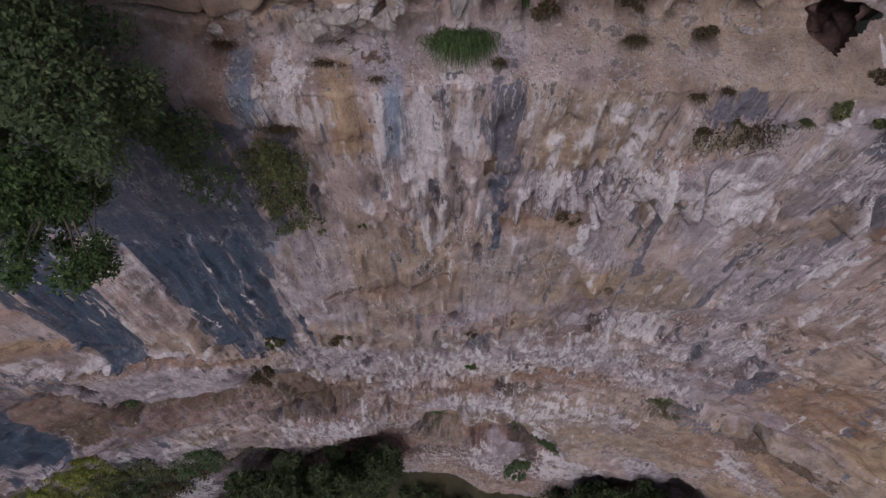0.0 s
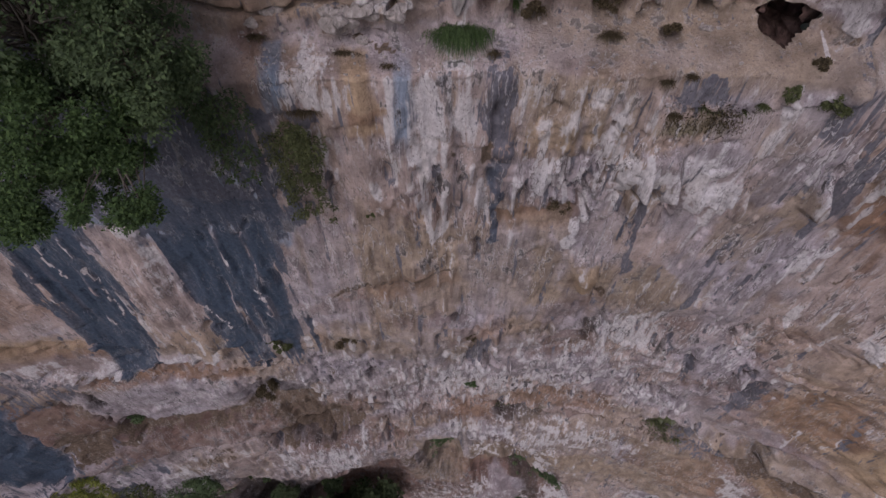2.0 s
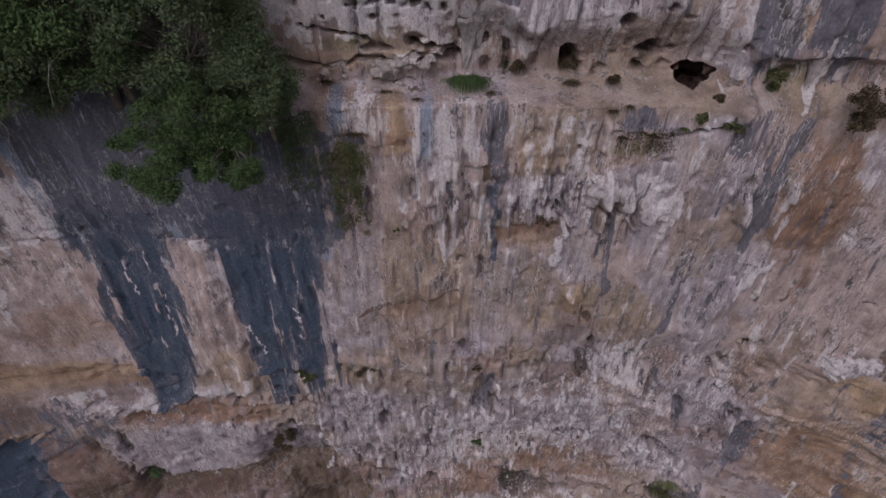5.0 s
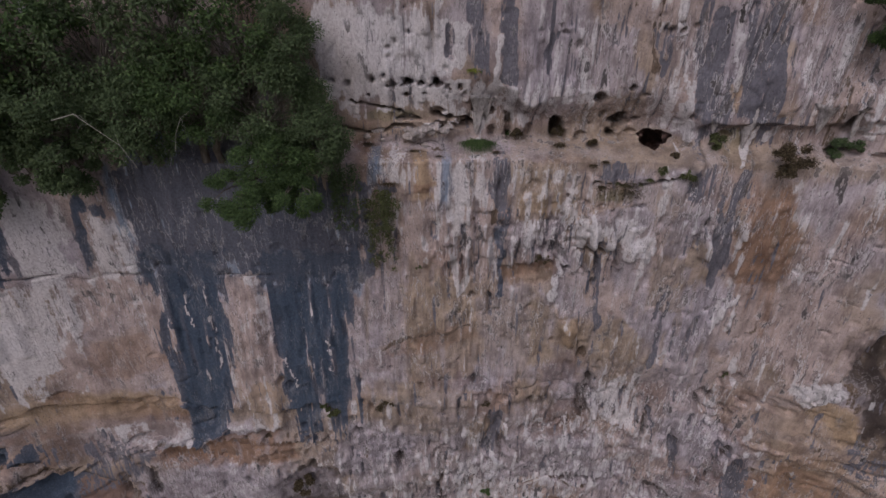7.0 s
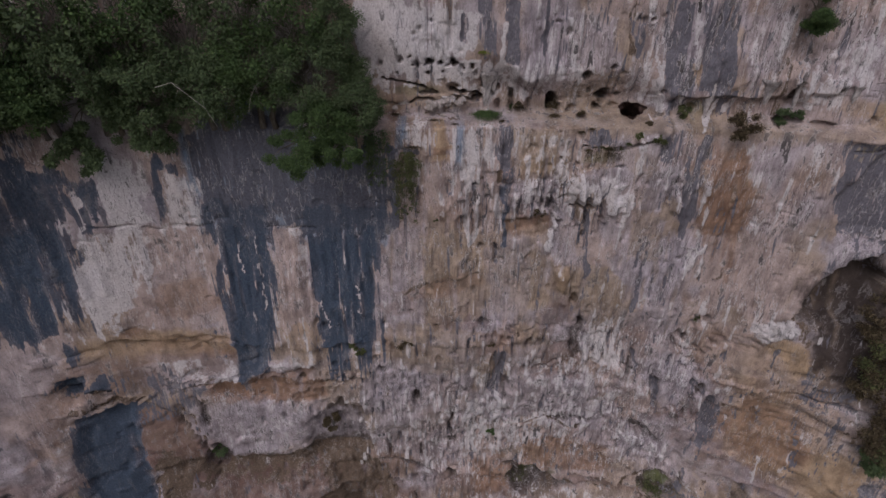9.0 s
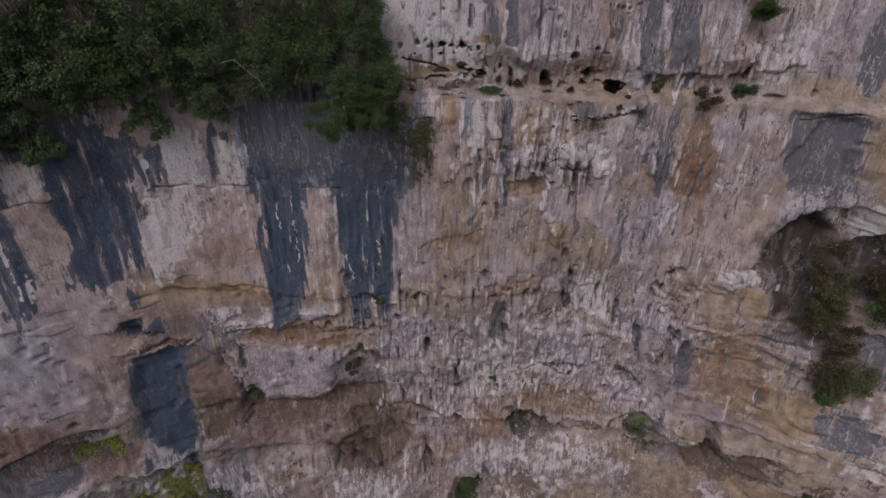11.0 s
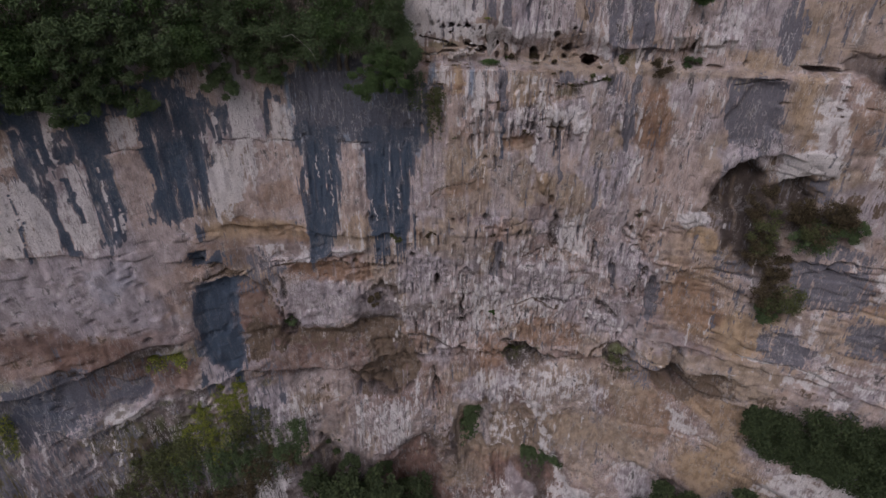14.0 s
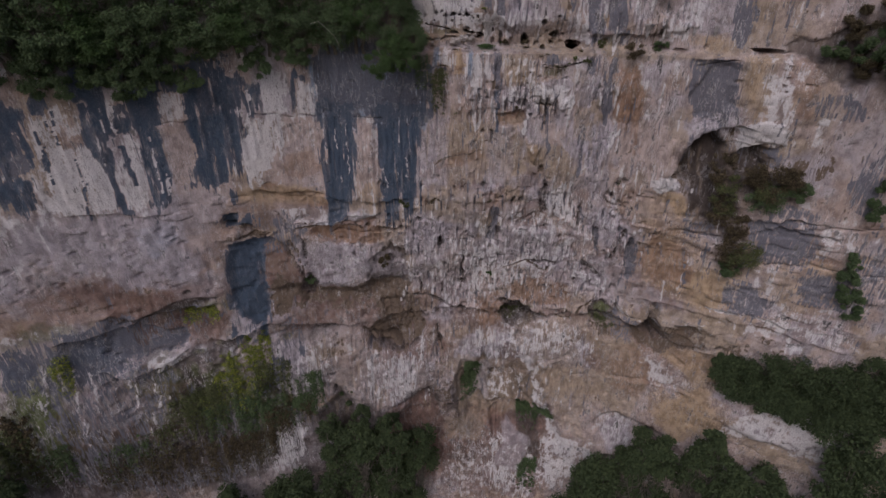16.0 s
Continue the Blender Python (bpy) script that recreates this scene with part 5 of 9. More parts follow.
area(LOAM_SHADE, 0.85, (-0.66, 33.73), (1.69, 38.8), (2.29, 31.09), (-0.02, 23.82), out=-0.8, runs=0)
area(PALE, 0.6, (8.85, 24), (11.42, 25.67), (13.89, 23.8), (13.55, 20), (10.44, 17.86), runs=0.1)
area(RUST, 0.85, (-15.7, 57.01), (-14.26, 56.3), (-12.78, 57.02), (-10.15, 56.95), (-11.47, 55.35), (-14.09, 54.17), (-15.85, 55.67), out=-0.3, runs=0)
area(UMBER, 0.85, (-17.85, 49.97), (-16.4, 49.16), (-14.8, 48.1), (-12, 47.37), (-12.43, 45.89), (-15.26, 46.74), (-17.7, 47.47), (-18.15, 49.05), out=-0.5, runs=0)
area(LOAM_SHADE, 0.85, (-10.8, 52.1), (-8.75, 53.91), (-7.6, 53.17), (-7.16, 48.54), (-9.86, 47.85), (-11.38, 48.01), out=-0.5, runs=0)
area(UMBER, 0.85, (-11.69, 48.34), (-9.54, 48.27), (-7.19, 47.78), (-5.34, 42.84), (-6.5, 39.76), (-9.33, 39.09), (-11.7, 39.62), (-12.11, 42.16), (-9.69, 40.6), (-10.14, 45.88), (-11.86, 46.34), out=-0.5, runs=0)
area(PINK, 0.5, (-14.34, 45.56), (-12.2, 41.75), (-9.45, 36.93), (-5.48, 36.31), (-8.87, 29.92), (-13.3, 27.64), (-15.46, 34.81), (-15.96, 40.85), out=0.1, runs=0.1)
area(PALE, 0.25, (-14.25, 41.61), (-11.54, 38), (-10.4, 32.32), (-12.76, 30.03), (-14.34, 35.81), runs=0.2)
# Shadowed void under the arch, painted near-black and set back.
area(LOAM_SHADE, 0.93, (-22.05, 39.93), (-20.85, 32.94), (-18.15, 30.79), (-15.56, 34.49), (-14.23, 31.77), (-14.46, 25.6), (-11, 27.33), (-5.06, 34.53), (-3.11, 24.91), (-6.1, 15), (-23.7, 37.16), out=-1.2, runs=0, ragged=0.6)
area(MAROON, 0.8, (-11.42, 25.02), (-5.48, 30.52), (-3.61, 22.73), (-5.43, 15), (-10.88, 16.86), runs=0)
area(SLATE, 0.9, (-20.96, 54.39), (-20.32, 51.7), (-21.65, 47.27), (-23.25, 48), (-24.07, 49.01), runs=0.3)
area(LOAM_SHADE, 0.9, (13.74, 19), (16.35, 23.75), (19.8, 24.91), (20.7, 29.8), (21.15, 32.04), (21.9, 27.83), (14.86, 15), out=-0.6, runs=0)
# wall below the bench
area(PALE, 0.4, (-4.1, 72.97), (-0.61, 72.93), (1.09, 72.65), (3.39, 72.51), (3.69, 70.45), (-4.23, 70.59), runs=0.7)
area(PALE, 0.5, (-1.91, 75.61), (3.05, 75.56), (3.67, 73.18), (1.4, 73.83), (0.16, 73.68), (-1.98, 74.68), runs=0.5)
area(PALE, 0.6, (-3.37, 72.93), (-2.47, 72.84), (-2.47, 72.06), (-3.07, 71.54), (-3.43, 71.87), runs=0.6)
area(OCHRE, 0.9, (-2.43, 72.84), (-1.69, 72.86), (-1.69, 72.32), (-1.4, 71.57), (-1.9, 71.19), (-2.36, 71.36), (-2.14, 72.32), runs=0.4, ragged=0.6)
area(RUST, 0.8, (-2.31, 71.59), (-1.48, 71.64), (-1.7, 71.18), (-2.29, 71.23), runs=0)
area(BLUE, 0.75, (-4.02, 72.9), (-3.68, 72.93), (-3.46, 71.87), (-3.78, 72.08), runs=0.5)
area(BLUE, 0.6, (-1.18, 72.65), (-0.77, 72.56), (-0.76, 71.67), (-0.85, 70.72), (-1.28, 70.79), (-1.16, 71.91), runs=0.7)
area(PALE, 0.55, (-0.69, 72.73), (1.01, 72.61), (1.04, 71.76), (1.03, 70.48), (-0.63, 70.56), runs=0.6)
area(SMOKE, 0.75, (-0.19, 72.48), (0.12, 72.52), (-0.03, 71.68), runs=0.6)
area(TAN, 0.35, (1.75, 72.34), (3.39, 72.45), (3.69, 70.5), (1.9, 70.5), runs=0.4)
area(SMOKE, 0.9, (1.1, 72.46), (1.59, 72.4), (1.63, 70.46), (1.12, 70.46), runs=0.7, ragged=0.6)
area(SMOKE, 0.7, (-4.09, 72.09), (-3.55, 71.52), (-2.53, 71.29), (-3.36, 71.06), (-4.03, 71.47), runs=0)
area(CHALK, 0.8, (-1.91, 75.61), (-0.04, 75.61), (-0.02, 74.99), (-0.89, 74.86), (-1.94, 75.13), runs=0.4)
area(PALE, 0.7, (-4.74, 75.04), (-2.8, 75.12), (-1.97, 74.84), (-2.08, 74.36), (-3.09, 74.57), (-4.47, 74.91), runs=0.1)
area(PALE, 0.7, (-1.96, 73.94), (-0.61, 73.93), (-0.69, 73.59), (-1.83, 73.56), out=0.2, runs=0)
# Pale tone stands in for light on rock the overhang leaves too dark.
area(PALE, 0.5, (-0.44, 75.66), (7.75, 75.61), (8.55, 73.97), (6.76, 74.07), (3.33, 73.59), (-0.45, 73.84), runs=0.5)
area(TAN, 0.5, (2.08, 73.08), (5.51, 73.49), (8.27, 72.72), (7.37, 72), (4.16, 72.34), (2, 72.65), runs=0)
area(TAN, 0.45, (1.55, 72.52), (4.64, 72.35), (4.82, 70.79), (3.88, 70.27), (1.81, 70.28), runs=0.4)
area(OCHRE, 0.4, (1.98, 71.04), (4.64, 71.06), (3.89, 70.21), (1.93, 70.13), runs=0.1)
area(PALE, 0.5, (1.93, 70.08), (4.76, 70.35), (5.14, 68.04), (4.27, 67.24), (2.96, 67.94), (2.04, 67.61), runs=1)
area(SMOKE, 0.85, (1.12, 72.54), (1.59, 72.47), (1.59, 71.06), (1.88, 70.01), (1.56, 68.15), (1.59, 66.3), (1.2, 66.35), (1.17, 69.92), (1.09, 71.03), runs=0.6, ragged=0.6)
area(UMBER, 0.8, (0.34, 70.16), (1.25, 70.3), (1.2, 69.5), (0.49, 69.56), out=-0.2, runs=0)
area(CHALK, 0.65, (4.88, 69.5), (5.65, 70.01), (7.52, 69.85), (7.6, 69.33), (6.67, 68.03), (5, 68.45), runs=0.3)
area(LILAC, 0.8, (5.01, 70.29), (7.28, 70.57), (7.92, 70.03), (6.83, 69.3), (5.22, 69.54), runs=0.5)
area(RUST, 0.8, (1.6, 67.26), (3.17, 67.51), (4.26, 67.5), (4.21, 66.56), (1.85, 66.16), out=-0.25, runs=0)
area(SMOKE, 0.8, (5.35, 72.38), (6.33, 72.47), (6.47, 71.8), (5.52, 71.64), runs=0, ragged=0.6)
area(SMOKE, 0.8, (8.81, 71.13), (8.99, 72.98), (9.35, 73.61), (9.67, 73.48), (8.92, 72.51), (9.2, 71.12), runs=0.7)
area(SMOKE, 0.8, (8.98, 74.7), (8.9, 75.44), (9.45, 75.78), (11.17, 75.87), (11.41, 74.97), (11.79, 73.54), (11.54, 72.87), (10.95, 72.75), (10.73, 74.31), (9.56, 74.5), runs=0.7)
area(OCHRE, 0.8, (9.96, 74.51), (9.62, 75.5), (10.07, 75.78), (10.46, 74.5), runs=0.5)
area(SMOKE, 0.75, (10.73, 67.66), (11.18, 68.4), (10.75, 71.09), (11.02, 72.17), (11.54, 71.72), (11.33, 70.45), (11.5, 68.49), (11.17, 67.16), runs=0.7)
area(LILAC, 0.75, (8.51, 66.37), (8.79, 69.73), (9.08, 71.01), (10.04, 71.05), (10.2, 68.71), (10.18, 66.53), runs=0.7)
area(TAN, 0.8, (9.51, 67.62), (9.55, 68.34), (10.13, 69.09), (10.45, 67.41), runs=0.3)
area(RUST, 0.9, (11.32, 69.46), (12.15, 70.68), (12.95, 71.55), (13.67, 70.69), (13.95, 68.62), (14.08, 66.73), (12.18, 66.63), (11.58, 67.65), runs=0.2)
area(PALE, 0.55, (14.21, 66.75), (13.96, 69), (14.02, 70.87), (14.54, 69.73), (14.79, 67.72), (14.73, 66.95), runs=0.8)
area(PINK, 0.6, (7.59, 67.5), (8.2, 69.07), (8.7, 69.93), (8.68, 67.58), (8.25, 66.3), runs=0.8)
# upper wall and right part
area(CHALK, 0.6, (-2.21, 77.62), (-0.21, 77.61), (-0.26, 75.94), (-1.97, 75.73), runs=0.5)
area(LILAC, 0.75, (1.76, 77.63), (6.27, 77.59), (6.59, 75.27), (2.17, 75.31), runs=0.8)
area(LILAC, 0.7, (11.4, 77.65), (13.51, 77.65), (13.6, 75.6), (12.35, 73.97), runs=0.7)
area(PALE, 0.6, (14.05, 76.38), (18.51, 76.95), (17.21, 75.07), (15.39, 73.85), runs=0.4)
area(SMOKE, 0.85, (19.46, 75.86), (19.59, 77.8), (20.25, 77.83), (20.28, 75.28), (20.34, 73.21), (19.61, 73.34), runs=0.5)
area(TAN, 0.8, (19.95, 77.81), (21.2, 77.87), (22.05, 74.88), (20.7, 74.91), runs=0.3)
area(TAN, 0.65, (-2.65, 73.39), (8.28, 73.06), (15.45, 72.77), (19.48, 72.93), (22.2, 74.3), (22.35, 73.67), (19.39, 72.69), (13.88, 72.02), (8.22, 72.43), (-2.65, 72.88), runs=0)
area(SMOKE, 0.92, (16.82, 72.2), (20.06, 72.68), (20.55, 68.98), (19.94, 67.52), (18.24, 67.74), (17.16, 70.13), out=-0.25, runs=0.3, ragged=0.7)
area(MOSS, 0.4, (17.04, 72.11), (18.44, 72.46), (18.42, 71.6), (17.4, 71.35), runs=0)
area(LILAC, 0.85, (17.4, 67.23), (20.09, 68.06), (19.08, 65.67), (18.28, 63.34), runs=0.6)
area(TAN, 0.8, (20.21, 72.67), (22.65, 73.03), (22.91, 70.18), (21.3, 68.78), (20.69, 69.03), runs=0.4)
area(CHALK, 0.85, (21.21, 67.13), (22.12, 68.31), (23.6, 67.98), (24.46, 66.34), (22.8, 66.44), (21.83, 65.47), out=0.3, runs=0.2)
# Shade of the right-hand hollows, painted near-black on sunk rock.
area(LOAM_SHADE, 0.93, (17.43, 62.24), (18.17, 64.92), (19.23, 66.46), (19.87, 66.73), (21.05, 65.23), (21.07, 62.51), (18.55, 61.77), out=-1.2, runs=0, ragged=0.7)
area(LOAM_SHADE, 0.85, (21.59, 64.27), (22.2, 65.65), (23.1, 66.15), (23.92, 63.61), (22.19, 62.94), out=-0.8, runs=0)
area(RUST, 0.85, (11.43, 69.29), (13.03, 70.4), (13.61, 71.35), (13.69, 68.04), (12.39, 67.12), runs=0.3)
area(CHALK, 0.5, (4.81, 69.19), (7.12, 70.45), (8, 67.96), (5.75, 67.81), runs=0.5)
area(TAN, 0.65, (-2.66, 67.3), (3.57, 66.9), (4.3, 61.26), (-2.67, 61.11), runs=0.7)
area(TAN, 0.6, (8.45, 67.96), (9.96, 67.97), (9.99, 65.11), (8.48, 64.78), runs=0.7)
area(OCHRE, 0.75, (21.15, 51.34), (21.75, 53.39), (23.66, 52.59), (23.69, 50.4), (21.8, 49.34), runs=0.1)
area(OCHRE, 0.55, (16.57, 54.59), (18.9, 56.13), (20.64, 52.75), (20.1, 49), (17.92, 49.67), runs=0.8)
area(OCHRE, 0.85, (16.3, 59.49), (18.8, 60.03), (19.23, 58.94), (17.42, 57.96), runs=0)
area(SMOKE, 0.85, (24.6, 51.64), (25.65, 53.07), (26.92, 51), (26.21, 49.52), (24.75, 49.93), runs=0.1)
area(SMOKE, 0.8, (23.88, 58.99), (26.7, 59.47), (27.35, 57.46), (24.7, 56.7), runs=0.1)
area(PALE, 0.7, (24.91, 54.88), (26.6, 55.58), (27.24, 51.92), (26.26, 52.03), runs=0.2)
area(TAN, 0.75, (15.65, 46.36), (19.98, 47.39), (22.67, 48.97), (25.89, 48.68), (25.88, 45.61), (23.66, 44.87), (21.01, 44.11), (18.15, 45.23), out=0.3, runs=0)
area(UMBER, 0.9, (13.18, 43.48), (15.56, 43.84), (18.52, 43.15), (20.55, 43.26), (20.79, 42.64), (19.09, 42.33), (16.35, 42.37), (14.01, 41.64), out=-0.5, runs=0)
area(RUST, 0.9, (15.51, 39.71), (18.75, 39.43), (19.62, 37.58), (16.24, 35.22), runs=0.1)
area(OCHRE, 0.8, (20.56, 41.56), (24.6, 44.63), (25.66, 40.85), (23.53, 38.88), (21.63, 40.87), runs=0.1)
area(LILAC, 0.9, (-2.33, 38.85), (5.75, 42.37), (12.81, 40.75), (13.61, 37.53), (9.25, 38.08), (4.72, 36.4), (-1.94, 35.6), runs=0.4)
area(CHALK, 0.55, (4.38, 41.83), (7.85, 42.09), (10.07, 40.72), (8.13, 38.79), (4.51, 39.49), runs=0.3)
area(PALE, 0.75, (17.07, 39.86), (20.25, 40), (22.5, 38.8), (19.96, 36.55), runs=0.2)
area(TAN, 0.8, (7.69, 36.33), (15.2, 37.55), (16.47, 34.21), (10.03, 32.17), runs=0.2)
area(LOAM_SHADE, 0.85, (2.25, 35.18), (5.44, 36.55), (5.71, 33.73), (3.51, 31.65), (2.34, 32.73), out=-0.4, runs=0)
# left part
area(PINK, 0.7, (-25.88, 62.01), (-22.65, 61.77), (-22.75, 59.58), (-23.93, 56.79), (-26.11, 56.16), (-26.26, 59.52), runs=0.2)
area(SLATE, 0.97, (-23.68, 55.9), (-21.24, 55.25), (-20.8, 53.32), (-21.94, 46.52), (-23.34, 46.44), (-23.98, 48.61), (-24.27, 52.22), runs=0.3, ragged=0.5)
area(SLATE, 0.9, (-23.25, 59.15), (-22.05, 59.2), (-22.5, 57.54), (-23.57, 57.7), out=-0.3, runs=0, ragged=0.6)
area(MAROON, 0.85, (-20.51, 55.13), (-18.99, 54.71), (-17.76, 50.98), (-18.85, 49.98), (-20.78, 50.86), (-20.84, 52.62), runs=0)
area(LILAC, 0.6, (-18.6, 55.48), (-7.76, 52.56), (-6.4, 49.47), (-11.16, 49.57), (-17.3, 49.6), (-17.85, 52.18), runs=0.4)
area(BLUE, 0.3, (-29.77, 59), (-27.22, 59.3), (-26.77, 57.62), (-28.8, 56.13), (-30.27, 57.08), runs=0.3)
area(LILAC, 0.7, (-31.43, 58.21), (-30, 58.21), (-28.77, 55.52), (-28.65, 52.72), (-30.6, 53.21), (-32.59, 54.45), runs=0.4)
area(MAROON, 0.9, (-32.79, 53.79), (-28.71, 52.37), (-28.13, 51.33), (-30.9, 50.46), (-33.55, 50.84), runs=0)
area(SMOKE, 0.8, (-33.6, 50.57), (-30.75, 49.19), (-28.65, 47.09), (-28.33, 45.75), (-31.11, 45.43), (-35, 47.08), out=-0.4, runs=0)
area(MAROON, 0.8, (-30.45, 49.5), (-27.39, 49.42), (-24.75, 48.36), (-26.27, 44.9), (-28.33, 45.75), (-29.22, 47.52), runs=0)
area(PALE, 0.85, (-33.45, 45.89), (-31.09, 45.4), (-28.41, 45.34), (-28.5, 44.61), (-32.69, 43.24), (-34.09, 43.68), out=0.35, runs=0)
area(UMBER, 0.85, (-12.22, 42.78), (-7.06, 43.51), (-5.96, 42.38), (-8.59, 40.24), (-11.28, 41.68), out=-0.4, runs=0)
area(UMBER, 0.9, (-21.01, 49.94), (-18.85, 49.98), (-15.69, 48.38), (-11.96, 48.2), (-9.36, 49.01), (-7.1, 48.48), (-7.15, 47.56), (-11.43, 47.16), (-15.17, 47.47), (-19, 49.01), out=-0.3, runs=0)
area(RUST, 0.8, (-16.61, 56.44), (-13.69, 56.04), (-14.1, 54.62), (-16.33, 54.97), runs=0)
area(PALE, 0.75, (-12.03, 40.26), (-6.13, 37.76), (-6.32, 30.51), (-12.32, 31.87), runs=1)
area(SLATE, 0.6, (-21.82, 42.38), (-20.4, 40.29), (-21, 35.79), (-22.93, 37.06), runs=1)
area(PALE, 0.55, (-20.23, 41.12), (-16.73, 39.82), (-17.36, 34.58), (-20.42, 35.74), runs=0.8)
area(OCHRE, 0.45, (-21.9, 61.51), (-14.45, 60.09), (-15.2, 58.77), (-21.96, 60.04), runs=0)
area(PALE, 0.85, (-19.81, 67.74), (-17.15, 67.62), (-17.11, 65.42), (-18.9, 63.14), (-20.69, 62.04), (-21.18, 62.77), (-20.52, 65.98), runs=0.5)
area(CHALK, 0.5, (-20.52, 65.98), (-18.73, 66.46), (-18.19, 64.47), (-19.95, 62.23), (-21.18, 62.77), runs=0.4)
area(PINK, 0.8, (-16.76, 67.3), (-14.43, 67.11), (-14.4, 64.02), (-14.46, 60.97), (-17.79, 61.44), (-17.89, 63.56), runs=0.4)
area(RUST, 0.5, (-17.62, 63.8), (-15.12, 64.34), (-14.8, 62.23), (-16.55, 61.54), (-18.15, 62.12), runs=0.1)
area(CHALK, 0.85, (-18.15, 71.31), (-17.39, 71.47), (-17.1, 69.76), (-16.86, 67.88), (-18.88, 67.82), runs=0.8)
area(PALE, 0.85, (-15.73, 70.63), (-14.13, 70.04), (-14.45, 67.37), (-15.8, 67.48), runs=0.5)
area(PALE, 0.7, (-25.8, 70.49), (-24.45, 70.27), (-24.63, 68.4), (-25.97, 68.04), runs=0.6)
area(PINK, 0.8, (-25.88, 67.77), (-23.97, 67.73), (-24.17, 64.87), (-24.6, 62.43), (-26.15, 62.34), (-26, 65.04), runs=0.5)
area(SLATE, 0.95, (-23.85, 67.83), (-20.93, 67.88), (-20.4, 66.5), (-21.77, 64.36), (-22.35, 61.86), (-24.24, 62.21), (-24.29, 64.87), runs=0.4, ragged=0.7)
area(SLATE, 0.95, (-27.99, 67.77), (-27.6, 67.44), (-27.51, 64.87), (-27.63, 61.05), (-28.35, 60.83), (-28.32, 63.99), runs=0.5, ragged=0.7)
area(SLATE, 0.95, (-26.8, 67.27), (-26.25, 66.67), (-26.45, 64.08), (-26.53, 61.59), (-27.24, 60.97), (-27.15, 64.24), runs=0.5, ragged=0.7)
area(CHALK, 0.6, (-28.63, 67.4), (-27.9, 67.01), (-28.28, 62.88), (-28.65, 60.17), (-30.32, 61.87), runs=0.5)
area(OCHRE, 0.5, (-21.99, 62.06), (-14.46, 60), (-14.48, 58.99), (-22.11, 60.33), runs=0)
area(PALE, 0.7, (-18.77, 58.99), (-14.74, 58.29), (-14.49, 56.15), (-18.64, 57.04), runs=0.2)
# foot of the wall
area(LILAC, 0.75, (-38.57, 44.17), (-35, 43.12), (-32.92, 39.91), (-35.1, 38), (-38.52, 39.16), runs=0.4)
area(LOAM_SHADE, 0.7, (-34.85, 37.83), (-23.7, 30.75), (-24.68, 23.33), (-36.45, 30.77), runs=0.1)
area(PALE, 0.85, (-22.93, 30.87), (-19.83, 29.95), (-20.54, 23.39), (-24.5, 25.25), runs=0.8)
area(OCHRE, 0.85, (19.95, 35.19), (24.6, 39.65), (25.82, 36.77), (24.2, 30.81), (21.12, 31.94), runs=0.1)
area(PALE, 0.9, (26.25, 37.49), (31.2, 40.47), (34.88, 40.11), (35.88, 35.68), (34.97, 33.01), (30.75, 33.52), (26.99, 34.26), runs=0.1)
area(TAN, 0.8, (28.5, 34.69), (31.95, 34.64), (35.25, 33.15), (34.94, 32.44), (31.01, 32.52), runs=0)
area(MAROON, 0.85, (1.45, 28.11), (6.23, 28.82), (7.92, 26.4), (2.55, 23.89), out=-0.4, runs=0)
area(PALE, 0.75, (3.03, 24), (8.82, 25.85), (16.45, 26), (11.74, 17), (3.73, 18.2), runs=0.3)
area(LOAM_SHADE, 0.8, (6.79, 21.46), (8.96, 24.4), (9.04, 21.87), runs=0)
# Low hollow: sunk, with its darkness put into the colour as shade.
area(LOAM_SHADE, 0.85, (-1.99, 34.2), (1.25, 34.4), (5.28, 35.12), (7.49, 30.52), (11.11, 27.2), (8.96, 24.89), (2.43, 27.82), (-0.45, 26.72), (-2.41, 28), out=-0.9, runs=0, ragged=0.8)
area(MAROON, 0.8, (1.45, 28.11), (6.23, 28.82), (7.92, 26.4), (2.55, 23.89), runs=0)
area(LOAM_SHADE, 0.7, (-1.99, 34.2), (0.37, 33.86), (1.92, 29.2), (-0.45, 26.72), (-2.41, 28), runs=0, ragged=0.8)
# runs of the far left
area(PALE, 0.7, (-35.76, 62.65), (-33.3, 69.51), (-31.8, 70.13), (-30.6, 69.96), (-30, 66.94), (-28.27, 67.26), (-27.68, 66.69), (-28.09, 60.74), (-32.4, 60.96), runs=0.6)
area(CHALK, 0.5, (-33.65, 65.97), (-32.12, 65.65), (-32.25, 61.81), (-34.3, 62.22), runs=0.4)
area(CHALK, 0.5, (-31.11, 66.85), (-29.94, 66.66), (-30.44, 61.27), (-31.82, 61.44), (-31.8, 63.66), runs=0.4)
area(PINK, 0.6, (-31.82, 69.06), (-30.76, 69.35), (-31.12, 67.09), (-31.96, 66.74), (-32.3, 67.73), runs=0.4)
area(PALE, 0.7, (-25.74, 70.59), (-24, 70.37), (-24.09, 68.08), (-25.8, 68.11), runs=0.7)
area(SLATE, 0.95, (-30.48, 70.17), (-29.38, 69.76), (-29.7, 66.84), (-29.85, 64.69), (-29.87, 60.84), (-30.3, 61.27), (-30.21, 65.26), (-31.05, 67.07), runs=0.5, ragged=0.5)
area(SLATE, 0.95, (-27.5, 68.05), (-25.86, 67.83), (-26.25, 64.01), (-26.62, 61.25), (-28.1, 60.69), (-28.05, 64.34), runs=0.6, ragged=0.5)
area(SLATE, 0.9, (-35.85, 64.85), (-34.87, 64.88), (-35.37, 62.05), (-35.85, 61.72), (-36.48, 62.86), runs=0.5)
